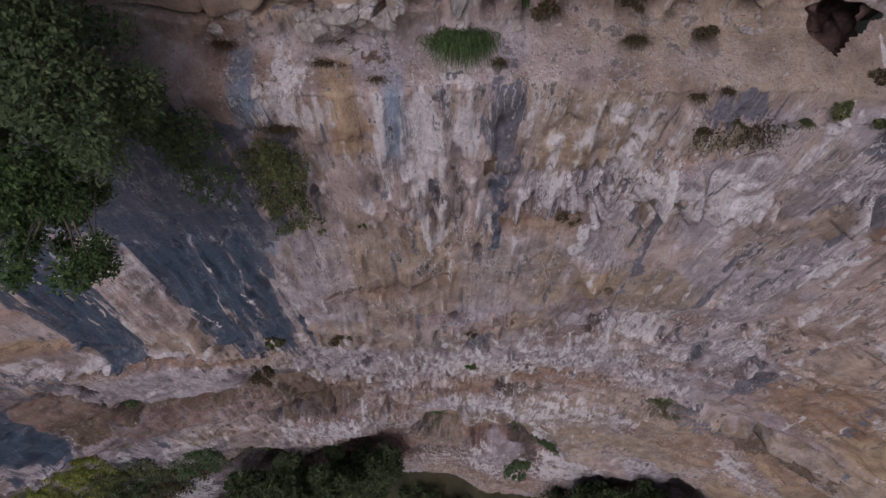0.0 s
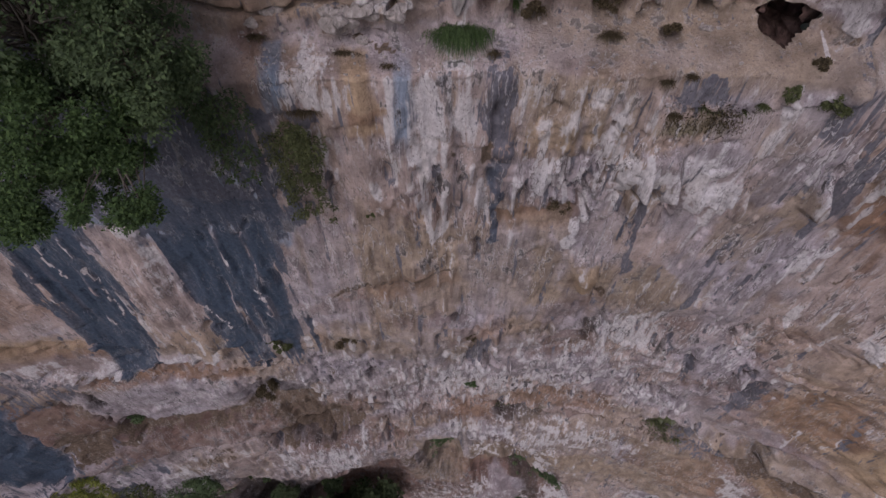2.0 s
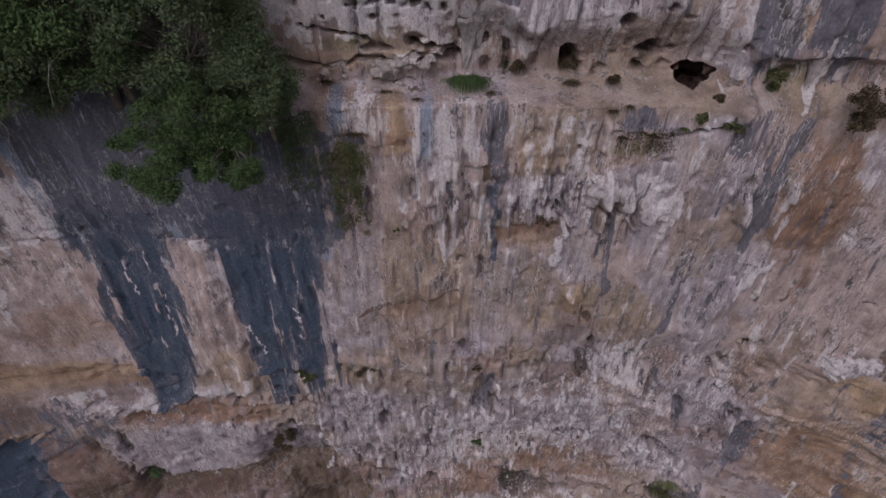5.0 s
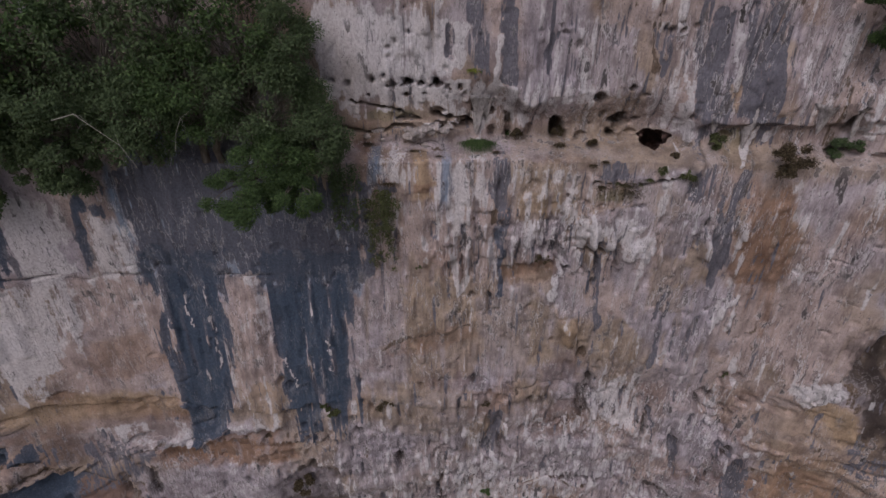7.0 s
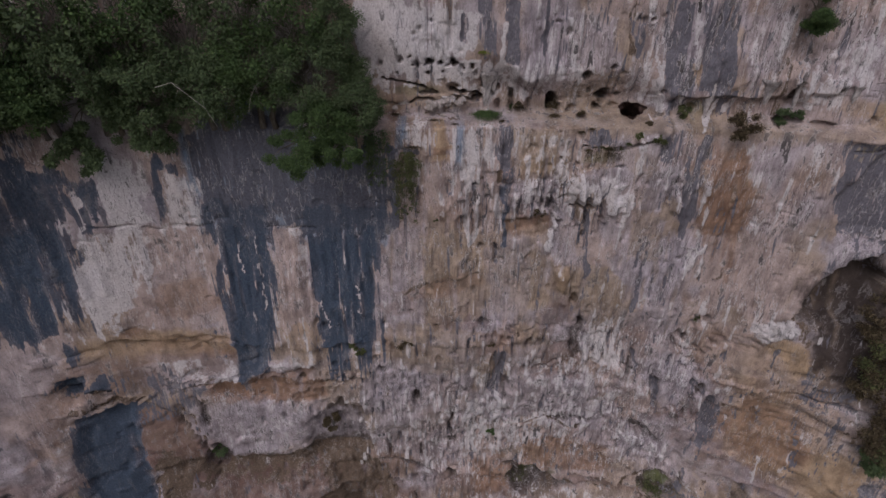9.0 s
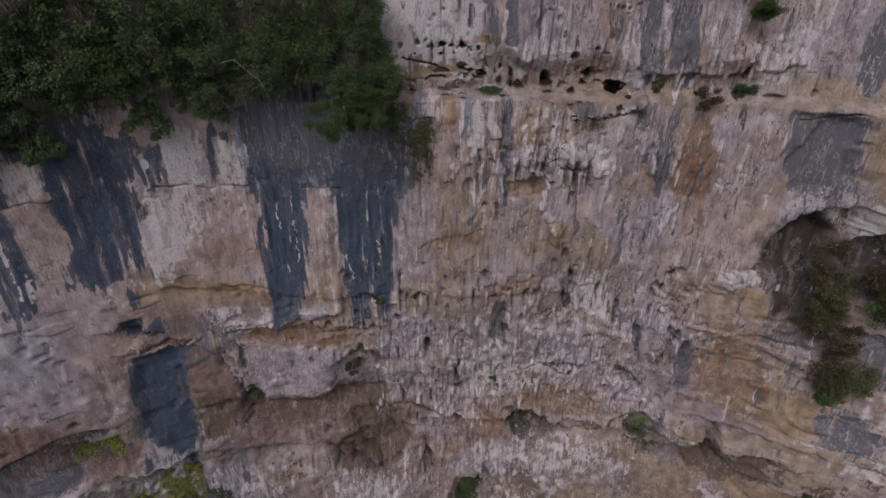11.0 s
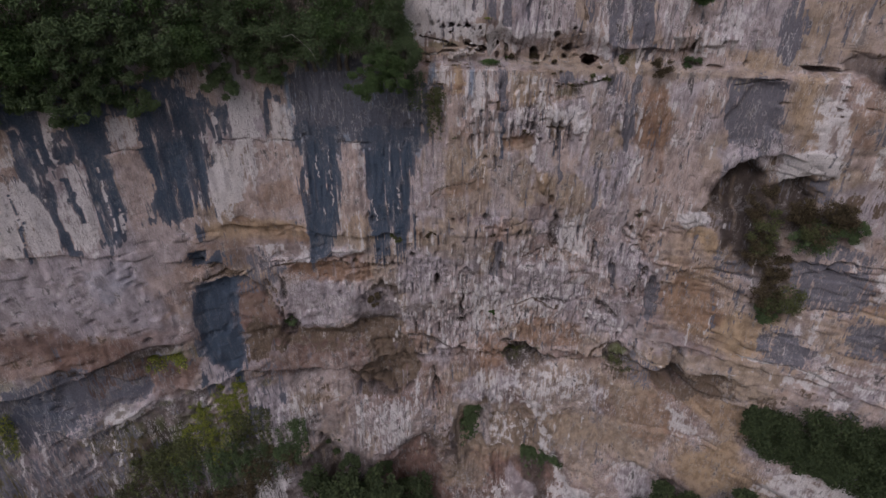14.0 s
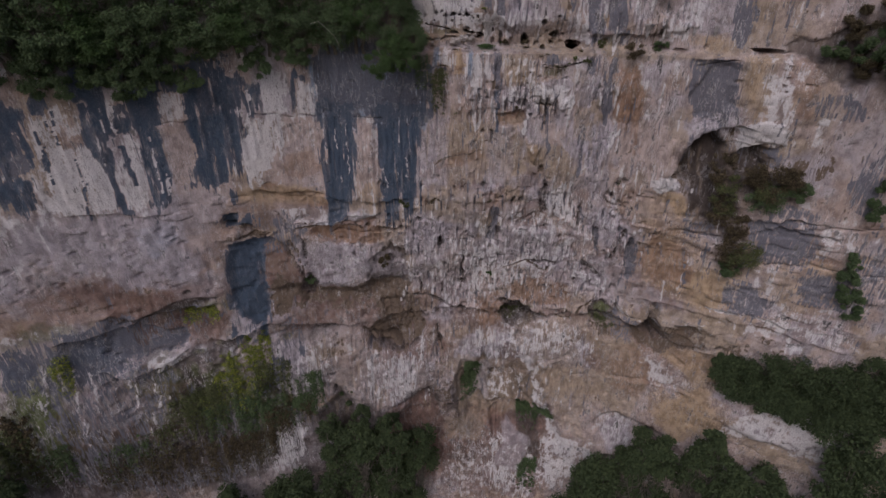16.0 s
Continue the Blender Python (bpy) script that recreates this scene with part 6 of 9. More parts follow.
area(SMOKE, 0.9, (-34.73, 68.41), (-34.51, 66.16), (-34.96, 65.13), (-35.7, 65.47), runs=0.5)
area(SLATE, 0.85, (-27.26, 70.78), (-25.74, 70.59), (-26.05, 67.85), (-27.5, 68.05), (-27.6, 69.5), runs=0.4)
area(LILAC, 0.45, (-36.7, 62.13), (-30.32, 60.6), (-24.93, 61.49), (-22.46, 61), (-24.6, 56.9), (-37.2, 60.55), runs=0.3)
# far right
area(SMOKE, 0.8, (19.25, 75.61), (19.5, 76.68), (20.55, 76.98), (20.7, 75.7), (20.4, 73.51), (19.65, 73.73), runs=0.6)
area(OCHRE, 0.45, (17.72, 74.16), (19.16, 74.51), (19.45, 73.02), (17.94, 72.7), runs=0.2)
area(OCHRE, 0.6, (20.4, 72.72), (21.9, 72.93), (21.81, 71.11), (21.45, 69.48), (20.87, 70.38), runs=0.4)
area(PALE, 0.75, (21.86, 72.83), (23.15, 72.95), (23.37, 70.37), (23.4, 68.57), (22.27, 68.98), (21.7, 69.49), runs=0.4)
area(RUST, 0.65, (23.4, 72.84), (24.63, 72.84), (25.43, 68.59), (24.45, 68.5), (23.48, 70.36), runs=0.4)
area(LOAM_SHADE, 0.75, (23.29, 74.41), (25.5, 74.71), (26.25, 75.76), (27.18, 75.48), (28.27, 71.37), (26.58, 71.59), (24.89, 72.36), (22.6, 73.68), out=-0.3, runs=0)
area(SMOKE, 0.6, (24.91, 69.97), (26.88, 70.94), (28.95, 69.04), (25.72, 68.59), runs=0.4)
area(CHALK, 0.8, (21.74, 66.55), (22.92, 68.27), (23.55, 67.18), (22.95, 66.01), (22.18, 65.69), runs=0.3)
# The same hollows again, sunk further, with more shade in the colour.
area(LOAM_SHADE, 0.93, (17.94, 62.49), (18.34, 65.2), (19.56, 66.55), (20.33, 66.71), (21.15, 64.65), (20.64, 62.92), (20.72, 60.81), (19.5, 59.01), (19.24, 61.93), out=-0.4, runs=0, ragged=0.7)
area(LOAM_SHADE, 0.85, (21.82, 64.78), (23.1, 66.02), (24.14, 64.74), (23.55, 63.07), (22.35, 63.52), out=-0.4, runs=0)
area(OCHRE, 0.8, (15.75, 59.79), (17.91, 60.17), (18.97, 59.11), (18.12, 57.91), (16.26, 58.4), runs=0)
area(CHALK, 0.9, (16.24, 61.47), (17.84, 61.87), (18.86, 61.01), (16.83, 60.43), runs=0)
area(SMOKE, 0.8, (24.57, 58.11), (28.27, 59.45), (28.8, 57.29), (26.4, 55.83), (25.05, 56.3), runs=0.1)
area(OCHRE, 0.35, (15.61, 57.14), (19.65, 58.1), (22.02, 54.68), (21.06, 52.58), (16.81, 51.04), runs=0.7)
area(PALE, 0.7, (28.27, 59.45), (29.85, 59.78), (30.31, 57.86), (29.46, 57.01), runs=0.3)
area(SMOKE, 0.7, (29.16, 63.63), (30.41, 64.84), (31.5, 61.53), (30, 61.25), runs=0.3)
# middle wall
area(LILAC, 0.6, (-4.89, 67.1), (-2.89, 67.02), (-3.19, 60.8), (-5.77, 60.81), runs=0.5)
area(LILAC, 0.45, (0.66, 65.65), (2.79, 66.03), (3.51, 60.19), (1.06, 60.5), runs=0.5)
area(RUST, 0.5, (-4.16, 62.83), (-2.02, 63.82), (0.08, 64.29), (0.52, 63.33), (-1.45, 62.58), (-3.73, 62.01), runs=0)
area(PALE, 0.5, (-1.51, 70.41), (-0.28, 70.27), (0.06, 66.71), (-1.43, 66.74), runs=1)
area(LILAC, 0.6, (3.67, 67.65), (5.4, 67.91), (6.09, 64.37), (4.66, 64.3), runs=0.6)
area(RUST, 0.5, (1.54, 67.16), (3.67, 67.79), (4.16, 67.02), (1.96, 66.53), out=-0.15, runs=0)
area(TAN, 0.5, (-3.69, 60.48), (0.59, 60.02), (0.14, 56.22), (-3.89, 56.89), runs=0.2)
area(PALE, 0.5, (2.77, 57.57), (6.48, 57.88), (8.64, 55.62), (5.3, 51.6), runs=0.3)
area(SLATE, 0.7, (-9.05, 68.43), (-4.83, 68.3), (-5.09, 66.52), (-9.33, 66.59), runs=0.6)
area(SLATE, 0.7, (-14.34, 68.72), (-10.69, 68.45), (-11.16, 66.69), (-14.53, 66.95), runs=0.6)
# hollows and beds low on the wall
# Near-black fields here paint the shade inside the hollows.
area(SMOKE, 0.6, (-18.47, 58.71), (-17.31, 57.44), (-16.2, 56.29), (-17.92, 54.14), (-19.62, 54.03), (-21.44, 54.09), runs=0)
area(UMBER, 0.95, (-19.98, 52.05), (-17.7, 50.11), (-13.83, 48.01), (-10.86, 47.97), (-7.14, 48.66), (-7.68, 45.75), (-12.49, 46.27), (-15.47, 45.76), (-18.26, 48.7), (-19.78, 47.94), (-21.3, 48.95), out=-0.08, runs=0)
area(LOAM_SHADE, 0.85, (-17.1, 51.27), (-16.34, 49.38), (-17.24, 47.58), (-18.15, 48.95), out=-0.3, runs=0)
area(SMOKE, 0.45, (-19.97, 46.99), (-17.77, 45.58), (-18.66, 41.11), (-21.15, 42.09), runs=0)
area(LILAC, 0.8, (-24.03, 49.26), (-22.65, 46.88), (-21.5, 46.63), (-23.78, 43.12), (-24.9, 47.61), runs=0.1)
area(UMBER, 0.95, (-10.25, 46.52), (-7.05, 46.35), (-6.44, 41.8), (-7.39, 39.16), (-9.93, 39.52), (-11.83, 40.02), out=-0.3, runs=0)
area(MAROON, 0.85, (2.65, 39.3), (4.9, 40.79), (7.77, 35.04), (10.86, 26.75), (7.83, 24.2), (4.79, 32.2), (2.73, 32.97), out=-0.2, runs=0)
area(LOAM_SHADE, 0.85, (5.06, 33.05), (6.92, 36.31), (10.25, 29.79), (8.7, 22.97), (5.89, 24.2), runs=0)
area(LOAM_SHADE, 0.85, (-1.37, 31.12), (0.66, 36.82), (2.17, 38.04), (1.76, 31.6), (0.05, 23.96), (-1.89, 24.97), out=-0.2, runs=0)
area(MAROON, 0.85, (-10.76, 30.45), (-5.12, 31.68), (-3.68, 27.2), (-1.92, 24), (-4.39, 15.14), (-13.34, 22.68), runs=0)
area(LOAM_SHADE, 0.9, (3.38, 45.62), (5.18, 45.76), (6.68, 43.06), (5.6, 42.2), (4.05, 42.48), out=-0.4, runs=0)
area(RUST, 0.65, (0.27, 45.53), (3.36, 45.91), (3.34, 42.88), (0.87, 42.02), runs=0)
area(TAN, 0.65, (4.56, 42.01), (10.35, 43.84), (14.13, 26.6), (11.21, 26.97), (7.83, 35.05), runs=0.1)
area(RUST, 0.75, (16.45, 53.21), (16.84, 56.22), (20.25, 54.4), (21, 52.16), (19.65, 51.07), (18.22, 50.19), runs=0.1)
area(PINK, 0.5, (13.7, 58.49), (16.35, 61.2), (18.3, 58.03), (16.5, 57.38), (15.15, 55.86), runs=0.2)
area(SMOKE, 0.5, (14.74, 44.16), (15.61, 46.9), (17.73, 45.28), (17.54, 41.59), (15.75, 41.6), runs=0)
area(UMBER, 0.9, (18.16, 42.88), (17.95, 45.32), (20.74, 42.76), (21.45, 46.28), (22.95, 46.99), (21.72, 43.74), (20.51, 41.41), out=-0.3, runs=0)
area(LOAM_SHADE, 0.95, (18, 45.16), (19.15, 45.71), (19.82, 44.92), (19.95, 41.76), out=-0.5, runs=0, ragged=0.6)
area(RUST, 0.65, (16.95, 35.18), (15.41, 41.08), (17.54, 41.59), (19.5, 39.6), (19.2, 34.35), runs=0.1)
area(PALE, 0.35, (-2.68, 54), (12.51, 54.16), (14.08, 46.84), (5.6, 44.71), (-2.69, 45.4), runs=0.8)
area(PALE, 0.5, (-2.33, 40.3), (5.75, 42.68), (12.76, 41.19), (13.61, 37.53), (4.73, 36.31), (-1.93, 34.38), runs=0.5)
area(PALE, 0.3, (5.94, 59.64), (15, 60.41), (16.09, 55.33), (6.54, 54.13), runs=0.8)
area(PALE, 0.35, (-15.77, 54.98), (-2.68, 53.58), (-2.7, 44.85), (-6.44, 48.82), (-11.15, 49.66), (-16.72, 49.56), runs=0.7)
area(PALE, 0.3, (-19.1, 48.2), (-6.84, 46.85), (-7.06, 43.6), (-12.91, 44.37), (-19.13, 45.85), runs=0.2)
area(PALE, 0.45, (1.69, 72.36), (4.87, 72.25), (5.14, 70.77), (2.14, 70.05), runs=0.3)
area(PALE, 0.4, (-0.06, 72.43), (0.88, 72.34), (1.04, 69.97), (-0.06, 70.05), runs=0.5)
# dark rock low on the left
area(DUSK, 0.6, (-37.15, 50.91), (-33.19, 50.85), (-27.33, 50.45), (-24.9, 48.68), (-28.8, 46.38), (-33.3, 47.28), (-37.73, 47.73), runs=0.3)
area(MAROON, 0.5, (-33.47, 51.44), (-24.81, 49.15), (-25.54, 46.27), (-32.06, 47.57), runs=0.2)
area(DUSK, 0.45, (-38.01, 50.16), (-32.99, 46.8), (-29.21, 40.99), (-32.45, 35.03), (-39.9, 37.47), (-39.93, 44.92), runs=0.8)
area(SMOKE, 0.6, (-38.08, 43.14), (-29.86, 40.13), (-22.35, 29.89), (-23.9, 22.78), (-39.93, 32.38), (-40.5, 38.52), runs=0.5)
area(LOAM_SHADE, 0.55, (-32.83, 37.79), (-23.87, 31.63), (-25.19, 26.58), (-33.26, 30.54), runs=0.3)
area(PALE, 0.5, (-23.62, 33.33), (-19.49, 31.17), (-20.7, 23.34), (-26, 25.09), (-26.1, 28.17), runs=0.9)
area(PALE, 0.6, (-0.6, 35.09), (2.04, 36.84), (5.55, 34.41), (7.44, 28.23), (4.31, 31.1), (0.95, 29.42), runs=0.3)
area(PALE, 0.5, (-2.65, 24.18), (5.4, 26.18), (9.1, 22.8), (8.18, 15), (-2.61, 15), runs=0.7)
area(RUST, 0.5, (0.95, 28.77), (7.16, 30.53), (5.37, 27), (-0.45, 26.06), runs=0)
area(LILAC, 0.6, (4.64, 27.02), (7.65, 24), (7.17, 18.61), (3.42, 19.71), runs=0.3)
area(SMOKE, 0.5, (23.58, 52.36), (25.64, 52.96), (26.71, 50.12), (24.27, 49.22), runs=0.2)
area(SMOKE, 0.5, (28.14, 54.42), (30.7, 54.95), (31.27, 52.99), (29.5, 52.13), runs=0.2)
area(PALE, 0.5, (26.61, 50.68), (31.95, 51.97), (33.45, 49.13), (30.4, 48.58), (26.86, 49.02), runs=0.8)
area(PALE, 0.4, (0.51, 43.96), (14.19, 44.44), (13.66, 38.25), (0.67, 37.61), runs=0.6)
area(TAN, 0.5, (12.62, 42.02), (17.85, 42.42), (19.11, 36.83), (15.32, 35.09), runs=0.4)
area(MAROON, 0.4, (-38.31, 45.37), (-29.66, 41.2), (-31.05, 34.35), (-39.54, 37.24), runs=0.6)
area(TAN, 0.7, (-2.02, 36.84), (5.91, 38.05), (8.87, 31.05), (6.09, 27.07), (-1.21, 27.99), runs=0.2)
area(PALE, 0.6, (1.46, 34.37), (4.06, 36.64), (6.95, 33.69), (6.66, 29.2), (2.39, 29.2), runs=0.3)
area(LILAC, 0.5, (-0.59, 34.63), (2.05, 36.43), (2.25, 30.75), (0.23, 28.72), runs=0.3)
area(PALE, 0.4, (-3.35, 48.41), (0.36, 48.13), (0.58, 40.99), (-3.36, 41.1), runs=0.8)
area(TAN, 0.5, (-3.39, 27.36), (2.44, 27.07), (1.08, 23.2), (-3.4, 23.23), runs=0.2)
# ---- end of fields ----

# ---- fields of narrow drips ----
drips(1, -3.5, 12.0, 68.6, 70.4, 80, 1.7, 0.26, (CHALK, PALE, SMOKE), 0.42, 0.2)
drips(2, -4.0, 8.5, 70.5, 72.6, 50, 1.8, 0.16, (PALE, CHALK, LILAC, SMOKE, TAN))
drips(3, -4.5, 24.0, 74.8, 80.0, 150, 2.4, 0.2, (CHALK, PALE, SMOKE, SMOKE))
drips(4, -38.0, -13.0, 64.0, 71.5, 40, 4.5, 0.3, (CHALK, PALE))
drips(5, -8.0, 18.0, 47.0, 60.0, 260, 1.3, 0.2, (CHALK, PALE, SMOKE), 0.42, 0.15)
drips(6, 8.0, 27.0, 60.0, 72.5, 130, 2.4, 0.22, (CHALK, PALE, SMOKE, TAN))
drips(7, -20.0, 14.0, 30.0, 43.0, 220, 2.6, 0.28, (CHALK, PALE, LILAC, SMOKE, TAN))
drips(8, -13.5, -5.5, 58.0, 67.5, 16, 4.0, 0.12, (CHALK, PALE, PALE), 0.6)
drips(9, -8.0, 12.0, 60.0, 68.5, 80, 2.0, 0.22, (PALE, TAN, LILAC))
drips(10, -36.0, -10.0, 46.0, 60.0, 60, 1.6, 0.28, (PALE, SMOKE, LILAC))
drips(11, -8.0, 14.0, 45.0, 50.0, 60, 1.2, 0.2, (CHALK, PALE, SMOKE))
drips(12, -7.0, 17.0, 46.0, 60.5, 150, 1.5, 0.13, (SMOKE, SMOKE, CHALK), 0.75, 0.22)
drips(13, -4.0, 20.0, 60.0, 71.5, 120, 2.6, 0.13, (CHALK, SMOKE, PALE), 0.55, 0.12)
drips(14, 17.0, 34.0, 47.0, 62.0, 170, 1.9, 0.24, (CHALK, PALE, SMOKE, TAN), 0.45, 0.14)
drips(15, -42.0, -19.0, 32.0, 45.0, 150, 2.2, 0.26, (CHALK, LILAC, SMOKE, PALE), 0.5, 0.12)
pits(1, -9.0, 18.0, 47.0, 61.5, 260, 0.12, 0.35)
pits(2, -4.0, 24.0, 75.4, 78.5, 26, 0.09, 0.22)
pits(3, -4.0, 9.0, 73.2, 74.3, 26, 0.09, 0.25)
pits(4, -30.0, 26.0, 30.0, 46.0, 90, 0.2, 0.4)
pits(5, -6.0, 24.0, 61.0, 71.5, 130, 0.08, 0.25)
pits(6, -36.0, -8.0, 46.0, 60.0, 50, 0.16, 0.35)

# ---- cracks, lips and holes ----
seam(CHALK, 0.9, 0.10, (-12.97, 66.24), (-13.08, 65.28), (-12.9, 64.02), depth=-0.05)
seam(CHALK, 0.9, 0.10, (-12.01, 66.71), (-12, 65.51), depth=-0.05)
seam(CHALK, 0.9, 0.12, (-12.06, 64.89), (-12, 63.61), (-12.06, 61.78), depth=-0.05)
seam(CHALK, 0.9, 0.13, (-12.85, 61.71), (-12.73, 61), depth=-0.05)
seam(CHALK, 0.9, 0.13, (-8.87, 62.36), (-8.55, 60.46), depth=-0.05)
seam(CHALK, 0.9, 0.12, (-6.66, 63.27), (-6.7, 61.55), depth=-0.05)
seam(CHALK, 0.9, 0.10, (-7.55, 61.95), (-7.57, 61.35), depth=-0.05)
seam(UMBER, 0.95, 0.13, (-19.07, 58.59), (-18.36, 57.35), (-17.52, 57.01), (-15.99, 57.06), (-14.1, 56.56), (-12.14, 56.42), (-9.68, 56.21), depth=0.35, lip=0.3)
seam(UMBER, 1, 0.34, (-18.35, 55.38), (-17.92, 53.77), (-17.55, 52.19), (-17.55, 49.98), depth=0.35, lip=0.2)
# Each small hole is painted near-black inside, its shade in the colour.
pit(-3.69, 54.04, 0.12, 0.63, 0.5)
patch(-3.69, 54.04, 0.13, 0.69, LOAM_SHADE, 0.9, 0)
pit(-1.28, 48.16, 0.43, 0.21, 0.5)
patch(-1.28, 48.16, 0.47, 0.23, LOAM_SHADE, 0.9, 0)
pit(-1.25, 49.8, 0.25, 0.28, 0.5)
patch(-1.25, 49.8, 0.28, 0.31, LOAM_SHADE, 0.9, 0)
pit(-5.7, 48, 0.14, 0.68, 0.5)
patch(-5.7, 48, 0.15, 0.75, LOAM_SHADE, 0.9, 0)
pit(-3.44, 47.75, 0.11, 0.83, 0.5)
patch(-3.44, 47.75, 0.12, 0.91, LOAM_SHADE, 0.9, 0)
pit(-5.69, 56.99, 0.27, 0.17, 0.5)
patch(-5.69, 56.99, 0.30, 0.19, LOAM_SHADE, 0.9, 0)
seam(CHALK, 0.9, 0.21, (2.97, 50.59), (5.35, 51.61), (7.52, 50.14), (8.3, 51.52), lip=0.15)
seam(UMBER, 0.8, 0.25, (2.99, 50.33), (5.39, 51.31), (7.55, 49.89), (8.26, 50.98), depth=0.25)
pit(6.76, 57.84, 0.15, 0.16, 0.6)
patch(6.76, 57.84, 0.17, 0.18, LOAM_SHADE, 0.9, 0)
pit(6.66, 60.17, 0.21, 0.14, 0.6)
patch(6.66, 60.17, 0.23, 0.15, LOAM_SHADE, 0.9, 0)
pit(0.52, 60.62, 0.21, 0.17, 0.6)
patch(0.52, 60.62, 0.23, 0.19, LOAM_SHADE, 0.9, 0)
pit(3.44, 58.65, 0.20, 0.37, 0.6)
patch(3.44, 58.65, 0.22, 0.41, LOAM_SHADE, 0.9, 0)
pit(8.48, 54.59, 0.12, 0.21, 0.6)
patch(8.48, 54.59, 0.13, 0.23, LOAM_SHADE, 0.9, 0)
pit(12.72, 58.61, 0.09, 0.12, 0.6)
patch(12.72, 58.61, 0.10, 0.13, LOAM_SHADE, 0.9, 0)
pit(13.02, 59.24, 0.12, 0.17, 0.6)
patch(13.02, 59.24, 0.13, 0.19, LOAM_SHADE, 0.9, 0)
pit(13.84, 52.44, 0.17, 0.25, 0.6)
patch(13.84, 52.44, 0.19, 0.28, LOAM_SHADE, 0.9, 0)
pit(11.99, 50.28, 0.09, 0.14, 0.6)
patch(11.99, 50.28, 0.10, 0.15, LOAM_SHADE, 0.9, 0)
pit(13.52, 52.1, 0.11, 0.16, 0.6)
patch(13.52, 52.1, 0.12, 0.18, LOAM_SHADE, 0.9, 0)
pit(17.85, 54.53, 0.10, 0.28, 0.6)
patch(17.85, 54.53, 0.11, 0.31, LOAM_SHADE, 0.9, 0)
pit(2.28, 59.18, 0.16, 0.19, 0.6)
patch(2.28, 59.18, 0.18, 0.21, LOAM_SHADE, 0.9, 0)
seam(LOAM_SHADE, 0.9, 0.25, (12.08, 55.41), (12.17, 53.7), depth=0.35)
seam(LOAM_SHADE, 0.9, 0.26, (10.18, 57.52), (10.3, 56.13), depth=0.35)
seam(LOAM_SHADE, 0.9, 0.44, (14.36, 53.14), (14.64, 55.37), depth=0.35)
seam(LOAM_SHADE, 0.9, 0.29, (11.99, 50.28), (13.17, 49.75), depth=0.35)
seam(LOAM_SHADE, 0.9, 0.25, (15, 47.38), (15.33, 46.2), depth=0.35)
seam(LOAM_SHADE, 0.9, 0.17, (13.63, 47.9), (13.57, 47.22), depth=0.35)
seam(LOAM_SHADE, 0.9, 0.15, (1, 65.87), (1.25, 65.42), depth=0.35)
pit(5.94, 62.05, 0.26, 0.40, 0.4)
patch(5.94, 62.05, 0.29, 0.44, UMBER, 0.9, 0)
seam(SMOKE, 0.9, 0.16, (8.96, 64.37), (9.15, 66.35), depth=0.15)
seam(CHALK, 0.9, 0.14, (11.82, 63.73), (12.18, 65.26), (12.54, 65.97), depth=-0.08)
seam(PALE, 0.7, 0.39, (14.66, 46.99), (16.84, 45.64), (18.3, 45.74), (19.81, 45.46), (20.97, 45.86), (22.05, 46.61), (23.64, 46.54), lip=0.4)
pit(18.75, 45, 0.69, 2.72, 0.9)
patch(18.75, 45, 0.76, 2.99, LOAM_SHADE, 0.9, 0)
seam(UMBER, 0.85, 0.36, (3.37, 45.79), (5.17, 45.37), (6.52, 43), (7.6, 43.84), (10.6, 43.84), (13.25, 47.26), depth=0.35, lip=0.25)
seam(PALE, 0.8, 1.50, (6.25, 38.12), (10.76, 25.93), (13.31, 24.9), (16.5, 21.6), lip=0.3)
seam(PALE, 0.7, 0.34, (-15.75, 57.11), (-14.16, 56.51), (-12.69, 57.23), (-9.9, 57.57), lip=0.25)
seam(LOAM_SHADE, 0.9, 0.35, (-17.55, 55.54), (-17.25, 54.64), (-17.25, 52.89), depth=0.3)
pit(-17.26, 49.33, 0.46, 0.98, 0.5)
patch(-17.26, 49.33, 0.51, 1.08, LOAM_SHADE, 0.9, 0)
seam(LOAM_SHADE, 0.85, 0.45, (-11.38, 40.42), (-9.28, 39.4), (-7.35, 39.61), (-6.15, 40.48), depth=0.4)
seam(UMBER, 0.9, 0.07, (-2.71, 73.07), (-2.01, 72.99), (-1.04, 72.82))
# Shadow line of the crevice above the bench, painted near-black.
seam(LOAM_SHADE, 0.9, 0.12, (-4.77, 74.82), (-3.81, 74.59), (-2.9, 74.4), (-2.12, 74.02), depth=0.5)
seam(LOAM_SHADE, 0.9, 0.15, (-1.43, 74.15), (-0.61, 74.1), (0.08, 73.77), depth=0.6)
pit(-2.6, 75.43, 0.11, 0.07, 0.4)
patch(-2.6, 75.43, 0.12, 0.08, LOAM_SHADE, 0.9, 0)
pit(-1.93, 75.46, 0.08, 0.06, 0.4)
patch(-1.93, 75.46, 0.09, 0.07, LOAM_SHADE, 0.9, 0)
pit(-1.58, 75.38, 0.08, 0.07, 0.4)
patch(-1.58, 75.38, 0.09, 0.08, LOAM_SHADE, 0.9, 0)
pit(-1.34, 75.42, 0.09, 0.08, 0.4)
patch(-1.34, 75.42, 0.10, 0.09, LOAM_SHADE, 0.9, 0)
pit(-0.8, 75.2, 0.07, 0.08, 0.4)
patch(-0.8, 75.2, 0.08, 0.09, LOAM_SHADE, 0.9, 0)
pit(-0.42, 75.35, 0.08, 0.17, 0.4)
patch(-0.42, 75.35, 0.09, 0.19, LOAM_SHADE, 0.9, 0)
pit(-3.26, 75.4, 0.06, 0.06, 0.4)
